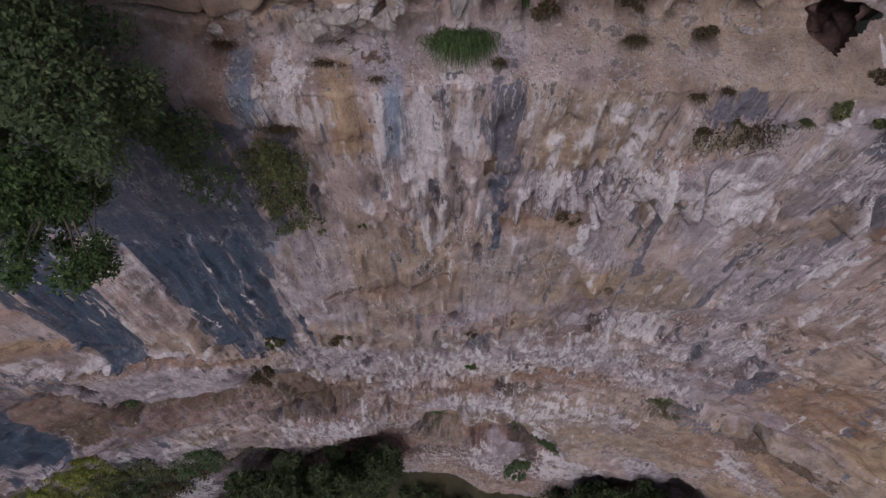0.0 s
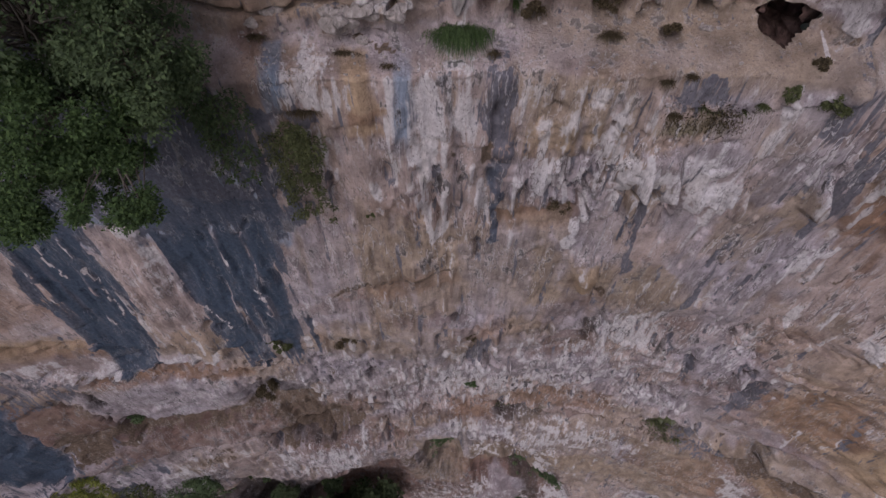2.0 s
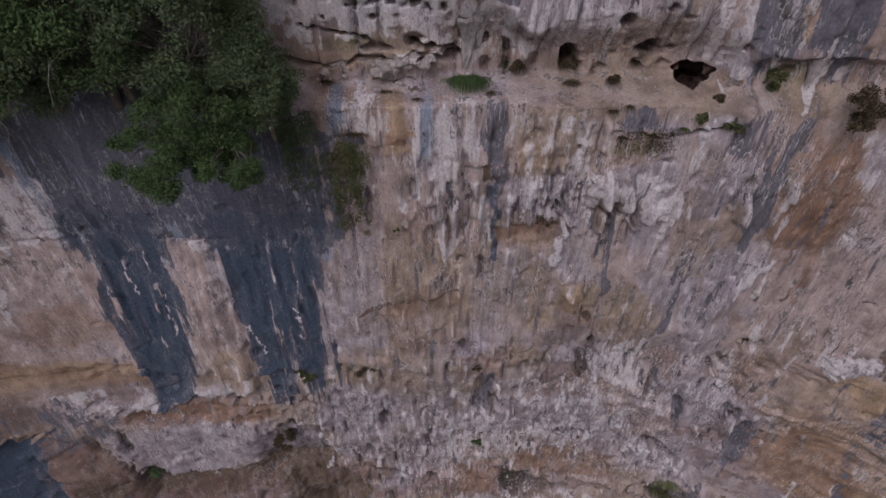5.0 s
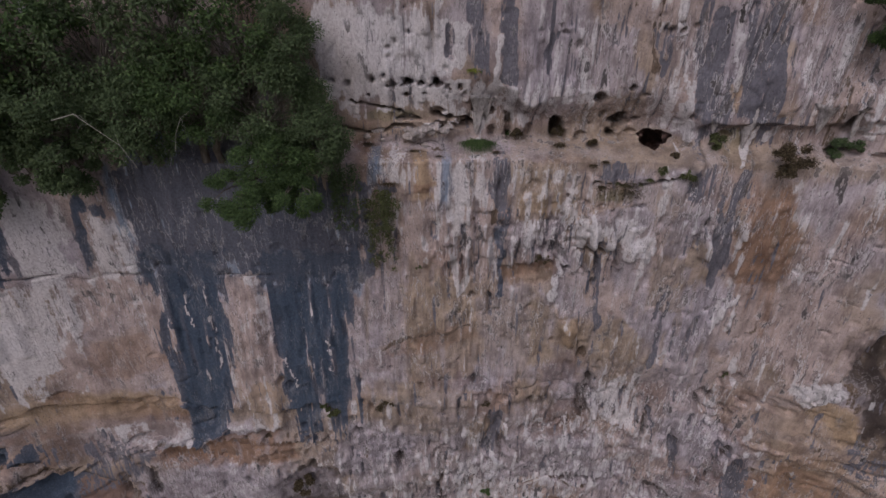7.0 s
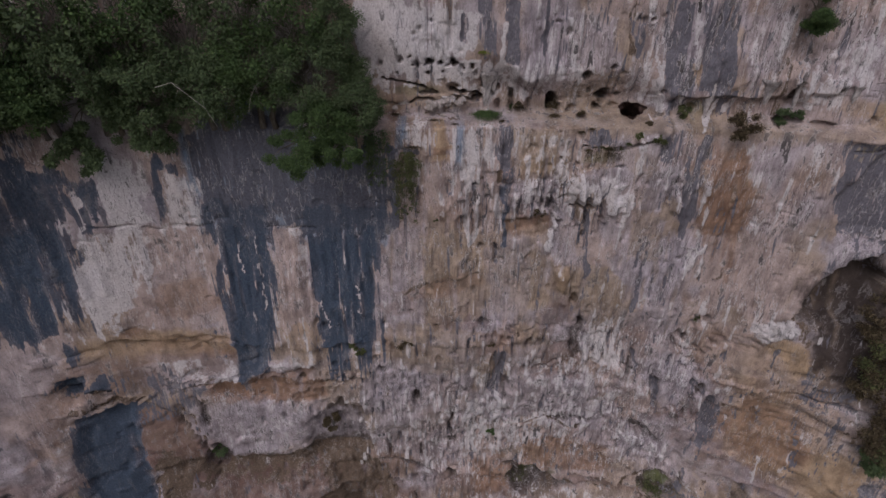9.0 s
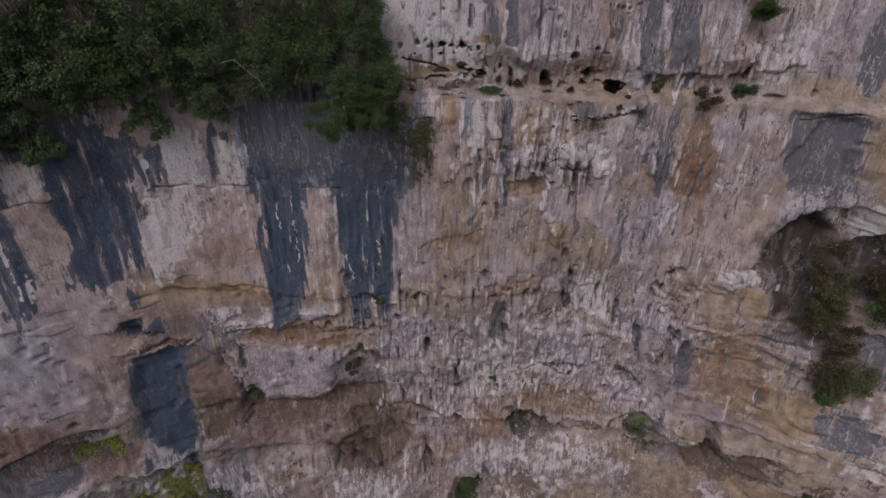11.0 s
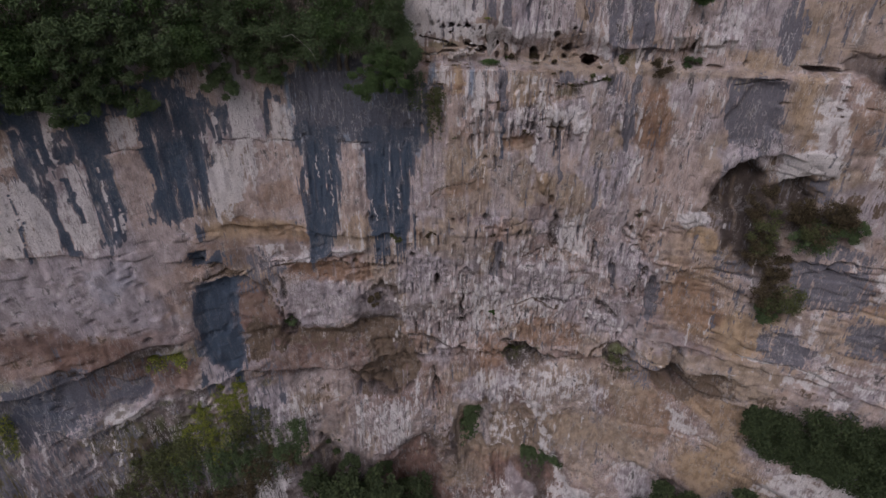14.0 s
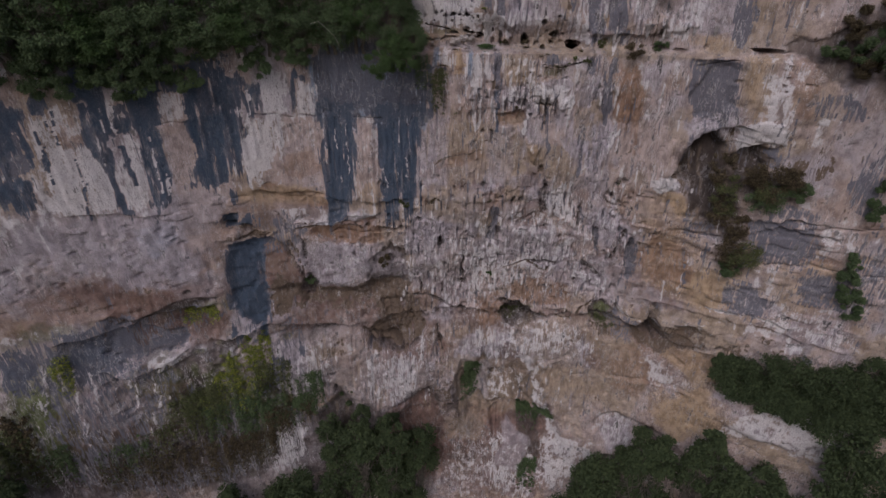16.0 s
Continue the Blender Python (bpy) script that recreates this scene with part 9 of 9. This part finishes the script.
def stalactite(x, top, tip, r, seed, push=0.25):
    """A lumpy drip of lime that hangs from the rock, fluted and tapering."""
    rng = np.random.RandomState(seed)
    sides, rings = 14, 18
    y = wall_at(x, tip + 0.25) - push
    verts = []
    for k in range(rings + 1):
        s = k / rings
        rad = r * (1 - s) ** 0.7 * (1 + 0.3 * math.sin(7 * s + seed) * (1 - s)) * (1 + 0.5 * max(0.0, 0.3 - s)) + 0.012
        for a in range(sides):
            w = 2 * math.pi * a / sides
            q = rad * (1 + 0.28 * math.sin(3 * w + seed + 2 * s) + 0.16 * math.sin(5 * w - seed) + 0.16 * rng.uniform(-1, 1))
            verts.append((q * math.cos(w) + 0.12 * r * math.sin(4 * s + seed), q * math.sin(w) + 0.5 * push * s, top - (top - tip) * s - tip))
    i = np.arange((rings + 1) * sides).reshape(rings + 1, sides)
    j = np.roll(i, -1, 1)
    faces = np.stack([i[:-1], i[1:], j[1:], j[:-1]], -1).reshape(-1, 4)
    ob = part("stalactite", sheet_mesh("stalactite", np.array(verts), faces, STALACTITE), cliff)
    ob.location = (x, y, tip)
    return ob


def boulder(seed, x, y, z, rx, ry, rz):
    """A loose, broken stone."""
    bm = bmesh.new()
    bmesh.ops.create_icosphere(bm, subdivisions=3, radius=1)
    for v in bm.verts:
        p = v.co.copy()
        n = 1 + 0.75 * noise.noise(p * 1.1 + Vector((seed * 3.7, 0, 0))) + 0.3 * noise.noise(p * 2.7 + Vector((0, seed * 2.1, 0)))
        v.co = Vector((p.x * rx, p.y * ry, p.z * rz)) * n
    me = bpy.data.meshes.new("boulder")
    bm.to_mesh(me)
    bm.free()
    me.materials.append(STONE)
    ob = new("boulder", me)
    ob.location = (x, y, z)
    return tagged(ob, "grey-pink broken limestone boulder on the bench", "boulder", "boulders on the bench")


def dead_branch(seed, points, r):
    """A bare, pale branch that hangs out of the leaves."""
    rng = np.random.RandomState(seed)
    base = Vector(points[0])
    ob = thing("dead_branch", base, "bare pale dead branch among dark leaves", "branch")
    run = [(Vector(p) - base, r * (1 - 0.7 * n / len(points))) for n, p in enumerate(points)]
    stem = part("stem", tube_mesh("stem", [run], DEADWOOD, 6), ob)
    for _ in range(4):
        k = rng.randint(1, len(run))
        p = run[k][0]
        part("twig", tube_mesh("twig", [limb(rng, p, p + Vector(rng.normal(scale=0.3, size=3)), r * 0.4, r * 0.1)], DEADWOOD, 5), stem)
    return ob


def scree(seed, count):
    """Small loose stones strewn over the bench."""
    rng = np.random.RandomState(seed)
    bm = bmesh.new()
    bmesh.ops.create_icosphere(bm, subdivisions=1, radius=1)
    ball_v = np.array([v.co[:] for v in bm.verts])
    ball_f = np.array([[v.index for v in f.verts] for f in bm.faces])
    bm.free()
    verts, faces = [], []
    for n in range(count):
        x, z = rng.uniform(-4.6, 6.8), rng.uniform(72.55, 73.15)
        r = 0.012 + 0.05 * rng.uniform() ** 3
        shape = ball_v * rng.uniform(0.6, 1.3, 3) * (1 + 0.3 * rng.uniform(-1, 1, (len(ball_v), 1))) * r
        verts.append(shape + np.array([x, wall_at(x, z) - 0.3 * r, z + 0.3 * r]))
        faces.append(ball_f + n * len(ball_v))
    ob = new("scree", sheet_mesh("scree", np.concatenate(verts), np.concatenate(faces), STONE, False))
    tagged(ob, "small loose limestone chips strewn over the bench", "scree", kind="stuff")

# ---- drips of lime along the overhang ----
for n, (x, top, tip, r) in enumerate(((0.3, 75.1, 73.35, 0.34), (0.66, 74.9, 74.0, 0.22), (1.65, 74.7, 73.5, 0.18),
                                      (9.6, 74.5, 73.6, 0.2),
                                      (10.9, 74.8, 72.9, 0.26), (12.0, 74.9, 73.5, 0.22), (13.4, 74.9, 73.7, 0.28),
                                      (14.8, 74.9, 73.5, 0.2), (16.8, 74.8, 74.0, 0.16), (18.2, 74.9, 74.1, 0.16))):
    stalactite(x, top, tip, r, n + 1)

# ---- stones on the bench ----
for n, (x, z, r) in enumerate(((-3.75, 73.49, 0.24), (-2.25, 73.39, 0.33), (-1.66, 73.63, 0.34), (-0.99, 73.65, 0.2), (-1.83, 72.96, 0.11), (-3.56, 73.13, 0.09), (-2.55, 73.59, 0.14), (-4.19, 73.33, 0.12), (1.48, 72.96, 0.1), (4.16, 72.94, 0.08), (5.92, 72.89, 0.12))):
    boulder(n + 3, x, wall_at(x, z) - 0.4 * r, z + 0.2 * r, r * 1.1, r * 0.8, r * 0.75)
scree(5, 420)

# ---- trees of the upper ledge ----
UPPER = "dark green leafy tree leaning out from the high ledge"
def ledge_tree(seed, x, z, rx, ry, rz, out, leaves, size, mat=LEAF_DARK, clumps=44, root=72.6):
    y = wall_at(x, root)
    tree(seed, (x, y, root), (x, min(y, wall_at(x, z)) - out, z), (rx, ry, rz), clumps, int((1.3 if x > -16 else 0.95) * leaves), (0.85 if x > -16 else 0.95) * size, mat, UPPER, 0.16, group="trees on the high ledge", clump=0.3)

ledge_tree(1, -6.3, 72.6, 1.1, 1.0, 0.8, 3.2, 8000, 0.085, LEAF, 22)
ledge_tree(2, -8.2, 72.2, 1.7, 1.0, 1.0, 2.8, 9000, 0.09, LEAF, 24)
ledge_tree(16, -7.2, 73.6, 1.8, 1.1, 1.0, 2.6, 10000, 0.092, LEAF, 26)
ledge_tree(17, -5.6, 74.2, 1.0, 1.3, 1.6, 1.6, 11000, 0.095)
ledge_tree(18, -6.5, 77.2, 0.9, 1.3, 1.9, 1.4, 11000, 0.1)
for n in range(16):
    far = n * 2.3
    leaf = 0.105 + 0.007 * n
    ledge_tree(20 + n, -7.6 - far, 75.3 + 0.5 * math.sin(n * 1.9), 1.9, 1.4, 1.8, 1.5, 10000 - 250 * n, leaf, LEAF if n % 4 == 1 else LEAF_DARK)
    ledge_tree(40 + n, -8.2 - far, 77.9 + 0.4 * math.sin(n * 2.3), 2.1, 1.3, 2.0, 1.5, 3400, leaf + 0.04, LEAF_DARK if n % 3 else LEAF)
for n, (x, z, r) in enumerate(((-29.0, 73.5, 1.5), (-28.1, 72.2, 1.5), (-27.1, 71.4, 1.4), (-24.9, 73.1, 1.6), (-23.3, 71.5, 1.2), (-23.7, 72.4, 1.3), (-18.4, 72.1, 1.2), (-15.3, 73.0, 1.3), (-17.6, 73.9, 1.5), (-28.4, 74.7, 1.8), (-26.2, 73.2, 1.7), (-20.7, 74.5, 1.6), (-32.6, 72.9, 1.6), (-31.2, 72.3, 1.5), (-32.5, 74.3, 1.8), (-29.4, 73.3, 1.6), (-31.1, 74.6, 1.8), (-25.7, 72.2, 1.3))):
    ledge_tree(60 + n, x, z, r * 1.35, 0.9, r * 0.9, 1.0, 4000, 0.15, LEAF_DARK, 14, z + 0.6)
ledge_tree(90, 29.5, 74.0, 2.6, 1.6, 2.2, 1.6, 6000, 0.2, LEAF_DARK)
ledge_tree(91, 34.0, 74.0, 2.6, 1.6, 2.6, 1.6, 6000, 0.2, LEAF_DARK)
ledge_tree(92, 38.5, 73.0, 2.6, 1.6, 3.0, 1.6, 5000, 0.2, LEAF_DARK)
for n, (x, z, r) in enumerate(((26.6, 75.6, 1.2), (27.6, 74.2, 1.3), (27.4, 72.8, 1.1), (25.6, 73.9, 0.8), (28.6, 76.6, 1.6))):
    ledge_tree(94 + n, x, z, r * 1.2, 0.9, r, 0.6, 4000, 0.15, LEAF_DARK if n % 2 else LEAF_DRY, 12, z - 0.4)
ledge_tree(93, 14.2, 78.3, 1.3, 0.8, 1.2, 1.0, 6000, 0.12, LEAF, 12, 77.0)

# ---- trees at the foot ----
FOOT = "dark green tree standing at the foot of the cliff"
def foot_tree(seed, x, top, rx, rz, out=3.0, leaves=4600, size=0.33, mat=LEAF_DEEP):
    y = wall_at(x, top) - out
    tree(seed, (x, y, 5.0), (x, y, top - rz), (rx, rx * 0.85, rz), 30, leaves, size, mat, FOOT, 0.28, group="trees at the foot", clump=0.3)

for n, (x, top, rx, rz) in enumerate(((-3.0, 10.0, 2.6, 4.0), (1.5, 9.0, 2.6, 4.0), (5.5, 9.0, 2.6, 4.0), (-9.0, 22.0, 3.0, 5.0), (-18.0, 24.0, 3.0, 5.0), (14.5, 25.5, 2.6, 5.0),
                                      (13.0, 20.0, 3.0, 5.0), (41.0, 37.0, 3.4, 8.0), (-46.0, 42.0, 3.2, 8.0), (-34.0, 28.0, 3.0, 5.0),
                                      (-27.5, 27.0, 3.0, 5.0), (-22.5, 26.0, 3.0, 5.0), (-16.4, 32.2, 2.0, 4.0), (-13.3, 31.9, 2.0, 4.0), (-10.0, 31.5, 2.0, 4.0), (-6.4, 28.0, 2.2, 4.4))):
    foot_tree(100 + n, x, top, rx, rz)
for n, (x, top, rx, rz) in enumerate(((-14.7, 26.6, 2.8, 5.6), (-21.1, 26.0, 2.6, 5.2), (-10.0, 24.8, 2.8, 5.6), (15.6, 26.1, 2.4, 4.8), (18.6, 29.1, 2.2, 4.4), (19.7, 33.2, 1.9, 3.8), (21.2, 33.0, 1.8, 3.6),
                                      (24.7, 34.8, 2.0, 4.0), (25.2, 36.5, 1.4, 2.8), (27.5, 34.4, 2.2, 4.4), (30.2, 33.3, 2.4, 4.8), (23.3, 29.5, 3.0, 6.0), (19.0, 24.3, 3.0, 6.0), (27.6, 29.5, 3.0, 6.0),
                                      (32.7, 32.3, 2.4, 4.8), (35.4, 41.6, 2.4, 4.8), (37.3, 39.6, 2.6, 5.2), (-43.6, 42.4, 1.7, 4.8))):
    foot_tree(120 + n, x, top, rx, rz)

# ---- growth on the lower ledge ----
for n, (x, z, w, ln, c) in enumerate(((-25.6, 43.3, 1.3, 7.0, 1900), (-23.7, 44.2, 1.4, 7.6, 2300), (-22.4, 44.9, 0.9, 5.2, 1200), (-26.9, 41.2, 1.2, 5.0, 800), (-24.8, 40.0, 1.5, 5.5, 1000), (-28.3, 39.0, 1.2, 4.5, 600))):
    hanging(142 + n, x, z, w, ln, c, BLADE_YELLOW, ("curtain of yellow-green grass hanging from the long ledge", "olive creeper and grass hanging over the lower wall")[n > 2], 0.34, 0.2, "hanging_grass", 0.12)
hanging(132, -38.0, 48.0, 1.4, 4.5, 1200, BLADE_YELLOW, "curtain of yellow-green grass hanging from the long ledge", 0.32, 0.2, "hanging_grass", 0.13)
hanging(133, -22.4, 41.0, 3.8, 6.5, 2600, LEAF_OLIVE, "dark creeper hanging under the long ledge", 0.22)
hanging(134, -29.0, 40.0, 5.0, 5.5, 1500, LEAF_OLIVE, "dark creeper hanging under the long ledge", 0.22)
hanging(135, -18.8, 38.0, 3.0, 5.5, 2200, LEAF_DARK, "dark creeper hanging under the long ledge", 0.2)
hanging(136, -27.0, 49.6, 3.6, 1.6, 2200, BLADE_YELLOW, "yellowish grass on a sloping ledge", 0.16)
hanging(137, 0.2, 36.0, 1.6, 5.0, 3200, LEAF_DARK, "dark green creeper in a hollow of the wall", 0.18)
hanging(138, 8.8, 29.8, 3.0, 2.4, 2500, LEAF_DARK, "dark green shrubs along a low ledge", 0.2)
hanging(139, 7.6, 21.0, 2.4, 4.5, 2500, LEAF_DARK, "dark green creeper low on the wall", 0.22)
hanging(140, 4.2, 43.7, 2.4, 0.8, 1500, LEAF_OLIVE, "mossy growth under the long ledge", 0.12)
hanging(141, 14.4, 44.2, 2.0, 0.8, 1200, LEAF_OLIVE, "mossy growth under the long ledge", 0.12)

for n, (x, z, w, ln, c) in enumerate(((-31.0, 37.0, 5.0, 5.0, 1200), (-26.0, 37.5, 5.0, 5.0, 3400), (-21.0, 34.5, 4.0, 5.0, 3000), (-28.5, 40.0, 5.0, 4.0, 1500), (-36.0, 36.0, 3.5, 5.0, 900), (-42.2, 43.7, 1.6, 9.0, 2400), (-43.2, 41.8, 1.8, 7.0, 2600), (-40.5, 38.0, 1.6, 5.0, 900))):
    hanging(220 + n, x, z, w * 1.2, ln, c, (LEAF_OLIVE, LEAF_DARK, LEAF_DRY)[n % 3], "dark creeper hanging over the lower wall", 0.24, 0.3)

for n, (x, z, w, ln, c, mat) in enumerate(((-0.2, 33.0, 1.8, 4.5, 3600, LEAF_DARK), (7.4, 29.0, 2.6, 3.6, 3600, LEAF_DARK), (-23.4, 35.5, 4.4, 4.5, 4600, LEAF_DARK), (-28.6, 39.5, 3.6, 5.0, 3400, LEAF_OLIVE), (-31.3, 33.0, 6.0, 6.0, 3200, LEAF_DRY), (-36.0, 34.0, 5.0, 6.0, 1800, LEAF_DRY), (-19.6, 35.0, 3.0, 3.6, 3000, LEAF_DARK), (-25.4, 32.0, 5.0, 5.0, 5000, LEAF_DRY))):
    hanging(300 + n, x, z, w, ln, c, mat, ("dark green creeper in a hollow of the wall", "dark creeper and dry growth hanging over the lower wall")[n > 1], 0.2, 0.3)

# ---- shrubs on the right ----
shrub(152, 24.2, 62.2, 1.5, 1.1, 3200, 0.15, LEAF_OLIVE, "olive-green shrub rooted in the cliff", clumps=14)
shrub(155, 31.5, 55.0, 0.9, 2.3, 3000, 0.16, LEAF_DARK, "narrow dark shrub on the cliff", clumps=12)
shrub(157, 31.0, 56.9, 0.9, 1.5, 2600, 0.16, LEAF_DARK, "narrow dark shrub on the cliff", clumps=14)
shrub(158, 32.2, 53.2, 1.0, 1.5, 2600, 0.16, LEAF_DARK, "narrow dark shrub on the cliff", clumps=14)
shrub(159, 23.3, 54.4, 0.9, 1.3, 2600, 0.14, LEAF_DARK, "dark shrub on the cliff", clumps=16)
shrub(156, 31.2, 63.0, 1.0, 2.0, 2500, 0.18, LEAF_DARK, "dark shrub on the cliff", clumps=12)
for n, (x, z, r) in enumerate(((26.2, 43.0, 1.9), (28.3, 44.1, 2.0), (30.6, 43.7, 2.0), (32.5, 44.6, 2.1), (34.4, 45.1, 2.2), (36.2, 45.5, 2.2), (28.2, 41.3, 1.7), (30.6, 41.7, 1.7), (33.1, 42.4, 1.9), (35.4, 42.9, 2.0), (37.3, 43.0, 2.2), (25.5, 43.5, 1.0), (32.1, 41.4, 1.9), (34.0, 40.9, 2.0), (29.1, 41.8, 1.7), (26.2, 42.3, 1.8), (25.3, 43.3, 1.2), (30.8, 41.7, 1.8), (35.4, 46.8, 1.6), (37.4, 47.2, 1.8))):
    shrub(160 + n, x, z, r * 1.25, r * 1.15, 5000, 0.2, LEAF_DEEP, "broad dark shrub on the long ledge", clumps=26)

for n, (x, z, r, q) in enumerate(((20.9, 63.8, 0.9, 1.3), (21.6, 61.5, 1.1, 1.6), (21.3, 59.9, 0.9, 1.3), (24.3, 63.3, 1.5, 1.2), (24.0, 61.6, 1.4, 1.0), (25.3, 63.7, 0.8, 0.7), (24.0, 55.4, 1.2, 1.6), (22.9, 56.1, 1.0, 1.2), (22.9, 58.3, 0.8, 1.2), (26.3, 62.6, 0.8, 0.6), (22.9, 63.5, 0.8, 0.9))):
    shrub(230 + n, x, z, r * 1.25, q * 1.25, 3000, 0.12, (LEAF_DRY, LEAF_OLIVE, LEAF_DRY, LEAF_DRY, LEAF_DARK)[n % 5], "tangled dry and olive shrub in the hollow of the wall", 0.4, 26)

# ---- small plants of the wall and bench ----
shrub(171, -9.3, 51.9, 0.75, 0.8, 2200, 0.10, LEAF_DRY, "small grey-green twiggy shrub on the bare wall")
shrub(172, 13.4, 60.9, 0.45, 0.5, 700, 0.09, LEAF_OLIVE, "small shrub in a crack of the wall", 0.1)
shrub(173, 1.7, 49.6, 0.4, 0.3, 600, 0.09, LEAF, "small green plant on the wall", 0.1)
shrub(174, -7.0, 58.8, 0.5, 0.7, 1200, 0.09, LEAF_OLIVE, "green plants on the stained wall", 0.05)
shrub(175, -17.1, 50.3, 0.8, 0.5, 1300, 0.11, LEAF_DARK, "dark plants in a hollow of a ledge", 0.05)
shrub(176, 12.5, 72.8, 0.9, 0.8, 2600, 0.09, LEAF_DRY, "grey-green twiggy bush on the bench", 0.2, 12)
shrub(177, 9.7, 73.3, 0.5, 0.45, 900, 0.09, LEAF_OLIVE, "green fern clump in a niche of the rock", 0.1)
shrub(178, 14.7, 73.0, 0.7, 0.45, 1500, 0.09, LEAF_DARK, "dark small bush on the bench", 0.1)
shrub(179, -0.7, 67.6, 0.3, 0.32, 600, 0.06, LEAF_DRY, "dry brown plants in a crack", 0.05)
shrub(180, -2.2, 67.5, 0.16, 0.16, 260, 0.05, LEAF_OLIVE, "tiny plant on the wall", 0.02)
shrub(181, 3.2, 67.9, 0.45, 0.25, 500, 0.05, LEAF_DRY, "dry roots and grass in a hollow", 0.02)
shrub(182, 1.1, 58.9, 0.3, 0.25, 350, 0.06, LEAF_DRY, "dry plants on the wall", 0.02)
shrub(183, -4.2, 59.0, 0.5, 0.35, 700, 0.07, LEAF_DRY, "dry plants on the wall", 0.02)
hanging(184, -3.75, 71.3, 1.0, 3.6, 5200, LEAF_OLIVE, "olive shrub hanging down beside the dark stain", 0.085, 0.4)
hanging(185, -5.1, 72.4, 1.0, 2.8, 2600, LEAF_DARK, "dark creeper hanging from the high ledge", 0.1, 0.6)
blades(186, 0.34, wall_at(0.34, 72.99) - 0.12, 72.99, 1.25, 0.4, 0.85, 1100, BLADE, "tuft of long green grass on the bench", hang=0.9, stand=1.3, thick=0.016)
blades(187, 0.1, wall_at(0.1, 76.0) + 0.05, 76.0, 0.5, 0.1, 0.35, 160, BLADE_YELLOW, "small yellow-green tuft on the upper wall")
blades(188, 1.6, wall_at(1.6, 73.3) - 0.1, 73.1, 0.5, 0.3, 0.5, 260, BLADE, "green plants under a drip of lime")
ball(189, 2.0, wall_at(2.0, 73.2) - 0.2, 73.05, 0.35, 700, LEAF_DRY, "dry reddish plants on the bench")
ball(190, 3.8, wall_at(3.8, 73.2) - 0.15, 73.0, 0.35, 800, LEAF_DRY, "dry brown stalks on the bench")
ball(191, 5.15, wall_at(5.15, 72.9) - 0.1, 72.8, 0.24, 900, LEAF_DRY, "round dry brown bush on the bench")
ball(192, 8.3, wall_at(8.3, 72.7) - 0.1, 72.55, 0.24, 900, LEAF_DRY, "round dry brown bush on the bench")
ball(193, 8.7, wall_at(8.7, 71.8) - 0.05, 71.8, 0.4, 700, LEAF_OLIVE, "leafy plants along a narrow ledge", 0.07)
ball(194, 7.8, wall_at(7.8, 72.0) - 0.05, 72.0, 0.3, 350, LEAF_OLIVE, "leafy sprig on a narrow ledge", 0.07)
hanging(195, 6.3, 71.6, 1.8, 0.9, 1500, LEAF_DRY, "mat of dry stems under a narrow ledge", 0.06, 0.06)

# ---- bare branches among the leaves ----
dead_branch(201, ((-13.2, 3.6, 75.4), (-12.6, 3.8, 75.55), (-12.2, 3.8, 75.2), (-11.5, 3.9, 74.5), (-11.2, 4.0, 73.7)), 0.017)
dead_branch(202, ((-9.8, 4.0, 74.3), (-9.6, 3.9, 74.9), (-9.3, 3.8, 75.4)), 0.01)
dead_branch(203, ((-3.9, 7.4, 73.3), (-3.85, 7.2, 73.0), (-3.8, 7.1, 72.8)), 0.01)

# ---- weeds of the bench ----
for n, (x, z, w, ln, mat, label) in enumerate(((3.73, 72.85, 0.5, 0.5, LEAF_DRY, "brown dry stalks on the bench"),
                                               (4.98, 72.31, 0.35, 0.28, LEAF_DRY, "tuft of brown dry grass on the bench"),
                                               (5.46, 72.47, 0.3, 0.25, LEAF_DRY, "tuft of brown dry grass on the bench"),
                                               (6.33, 71.50, 1.0, 0.35, LEAF_OLIVE, "wiry grey-green grass mat under a narrow ledge"),
                                               (5.44, 71.41, 0.4, 0.3, LEAF_DRY, "tuft of brown dry grass under a narrow ledge"),
                                               (-2.19, 72.82, 0.7, 0.16, LEAF_DRY, "low dry weeds at the rim of the bench"),
                                               (-1.26, 72.70, 0.4, 0.16, LEAF_DRY, "low dry weeds at the rim of the bench"),
                                               (-4.17, 73.02, 0.5, 0.25, LEAF_DRY, "reddish dry weeds on the bench"),
                                               (2.02, 73.12, 0.5, 0.45, LEAF_DRY, "reddish dry weeds on the bench"),
                                               (-3.31, 71.61, 0.9, 0.3, LEAF_DRY, "grey frizzy dry growth on the wall"),
                                               (7.36, 71.75, 0.4, 0.3, LEAF_OLIVE, "leafy sprigs on a narrow ledge"),
                                               (3.40, 73.04, 0.4, 0.4, LEAF_OLIVE, "grey-green weeds in a niche"),
                                               (7.11, 71.40, 0.8, 0.3, LEAF_OLIVE, "wiry grey-green grass mat under a narrow ledge"),
                                               (1.11, 72.72, 0.3, 0.3, LEAF_DRY, "brown dry grass beside the green tuft"))):
    blades(240 + n, x, wall_at(x, z) - 0.03, z, w, 0.2, ln, int(110 + 260 * w), mat, label, "weeds", hang=0.7, stand=0.9, thick=0.011)

for n, (x, z, r, q) in enumerate(((-14.9, 33.0, 1.2, 1.6), (-9.9, 29.1, 1.2, 1.0), (-13.2, 30.8, 1.2, 1.4))):
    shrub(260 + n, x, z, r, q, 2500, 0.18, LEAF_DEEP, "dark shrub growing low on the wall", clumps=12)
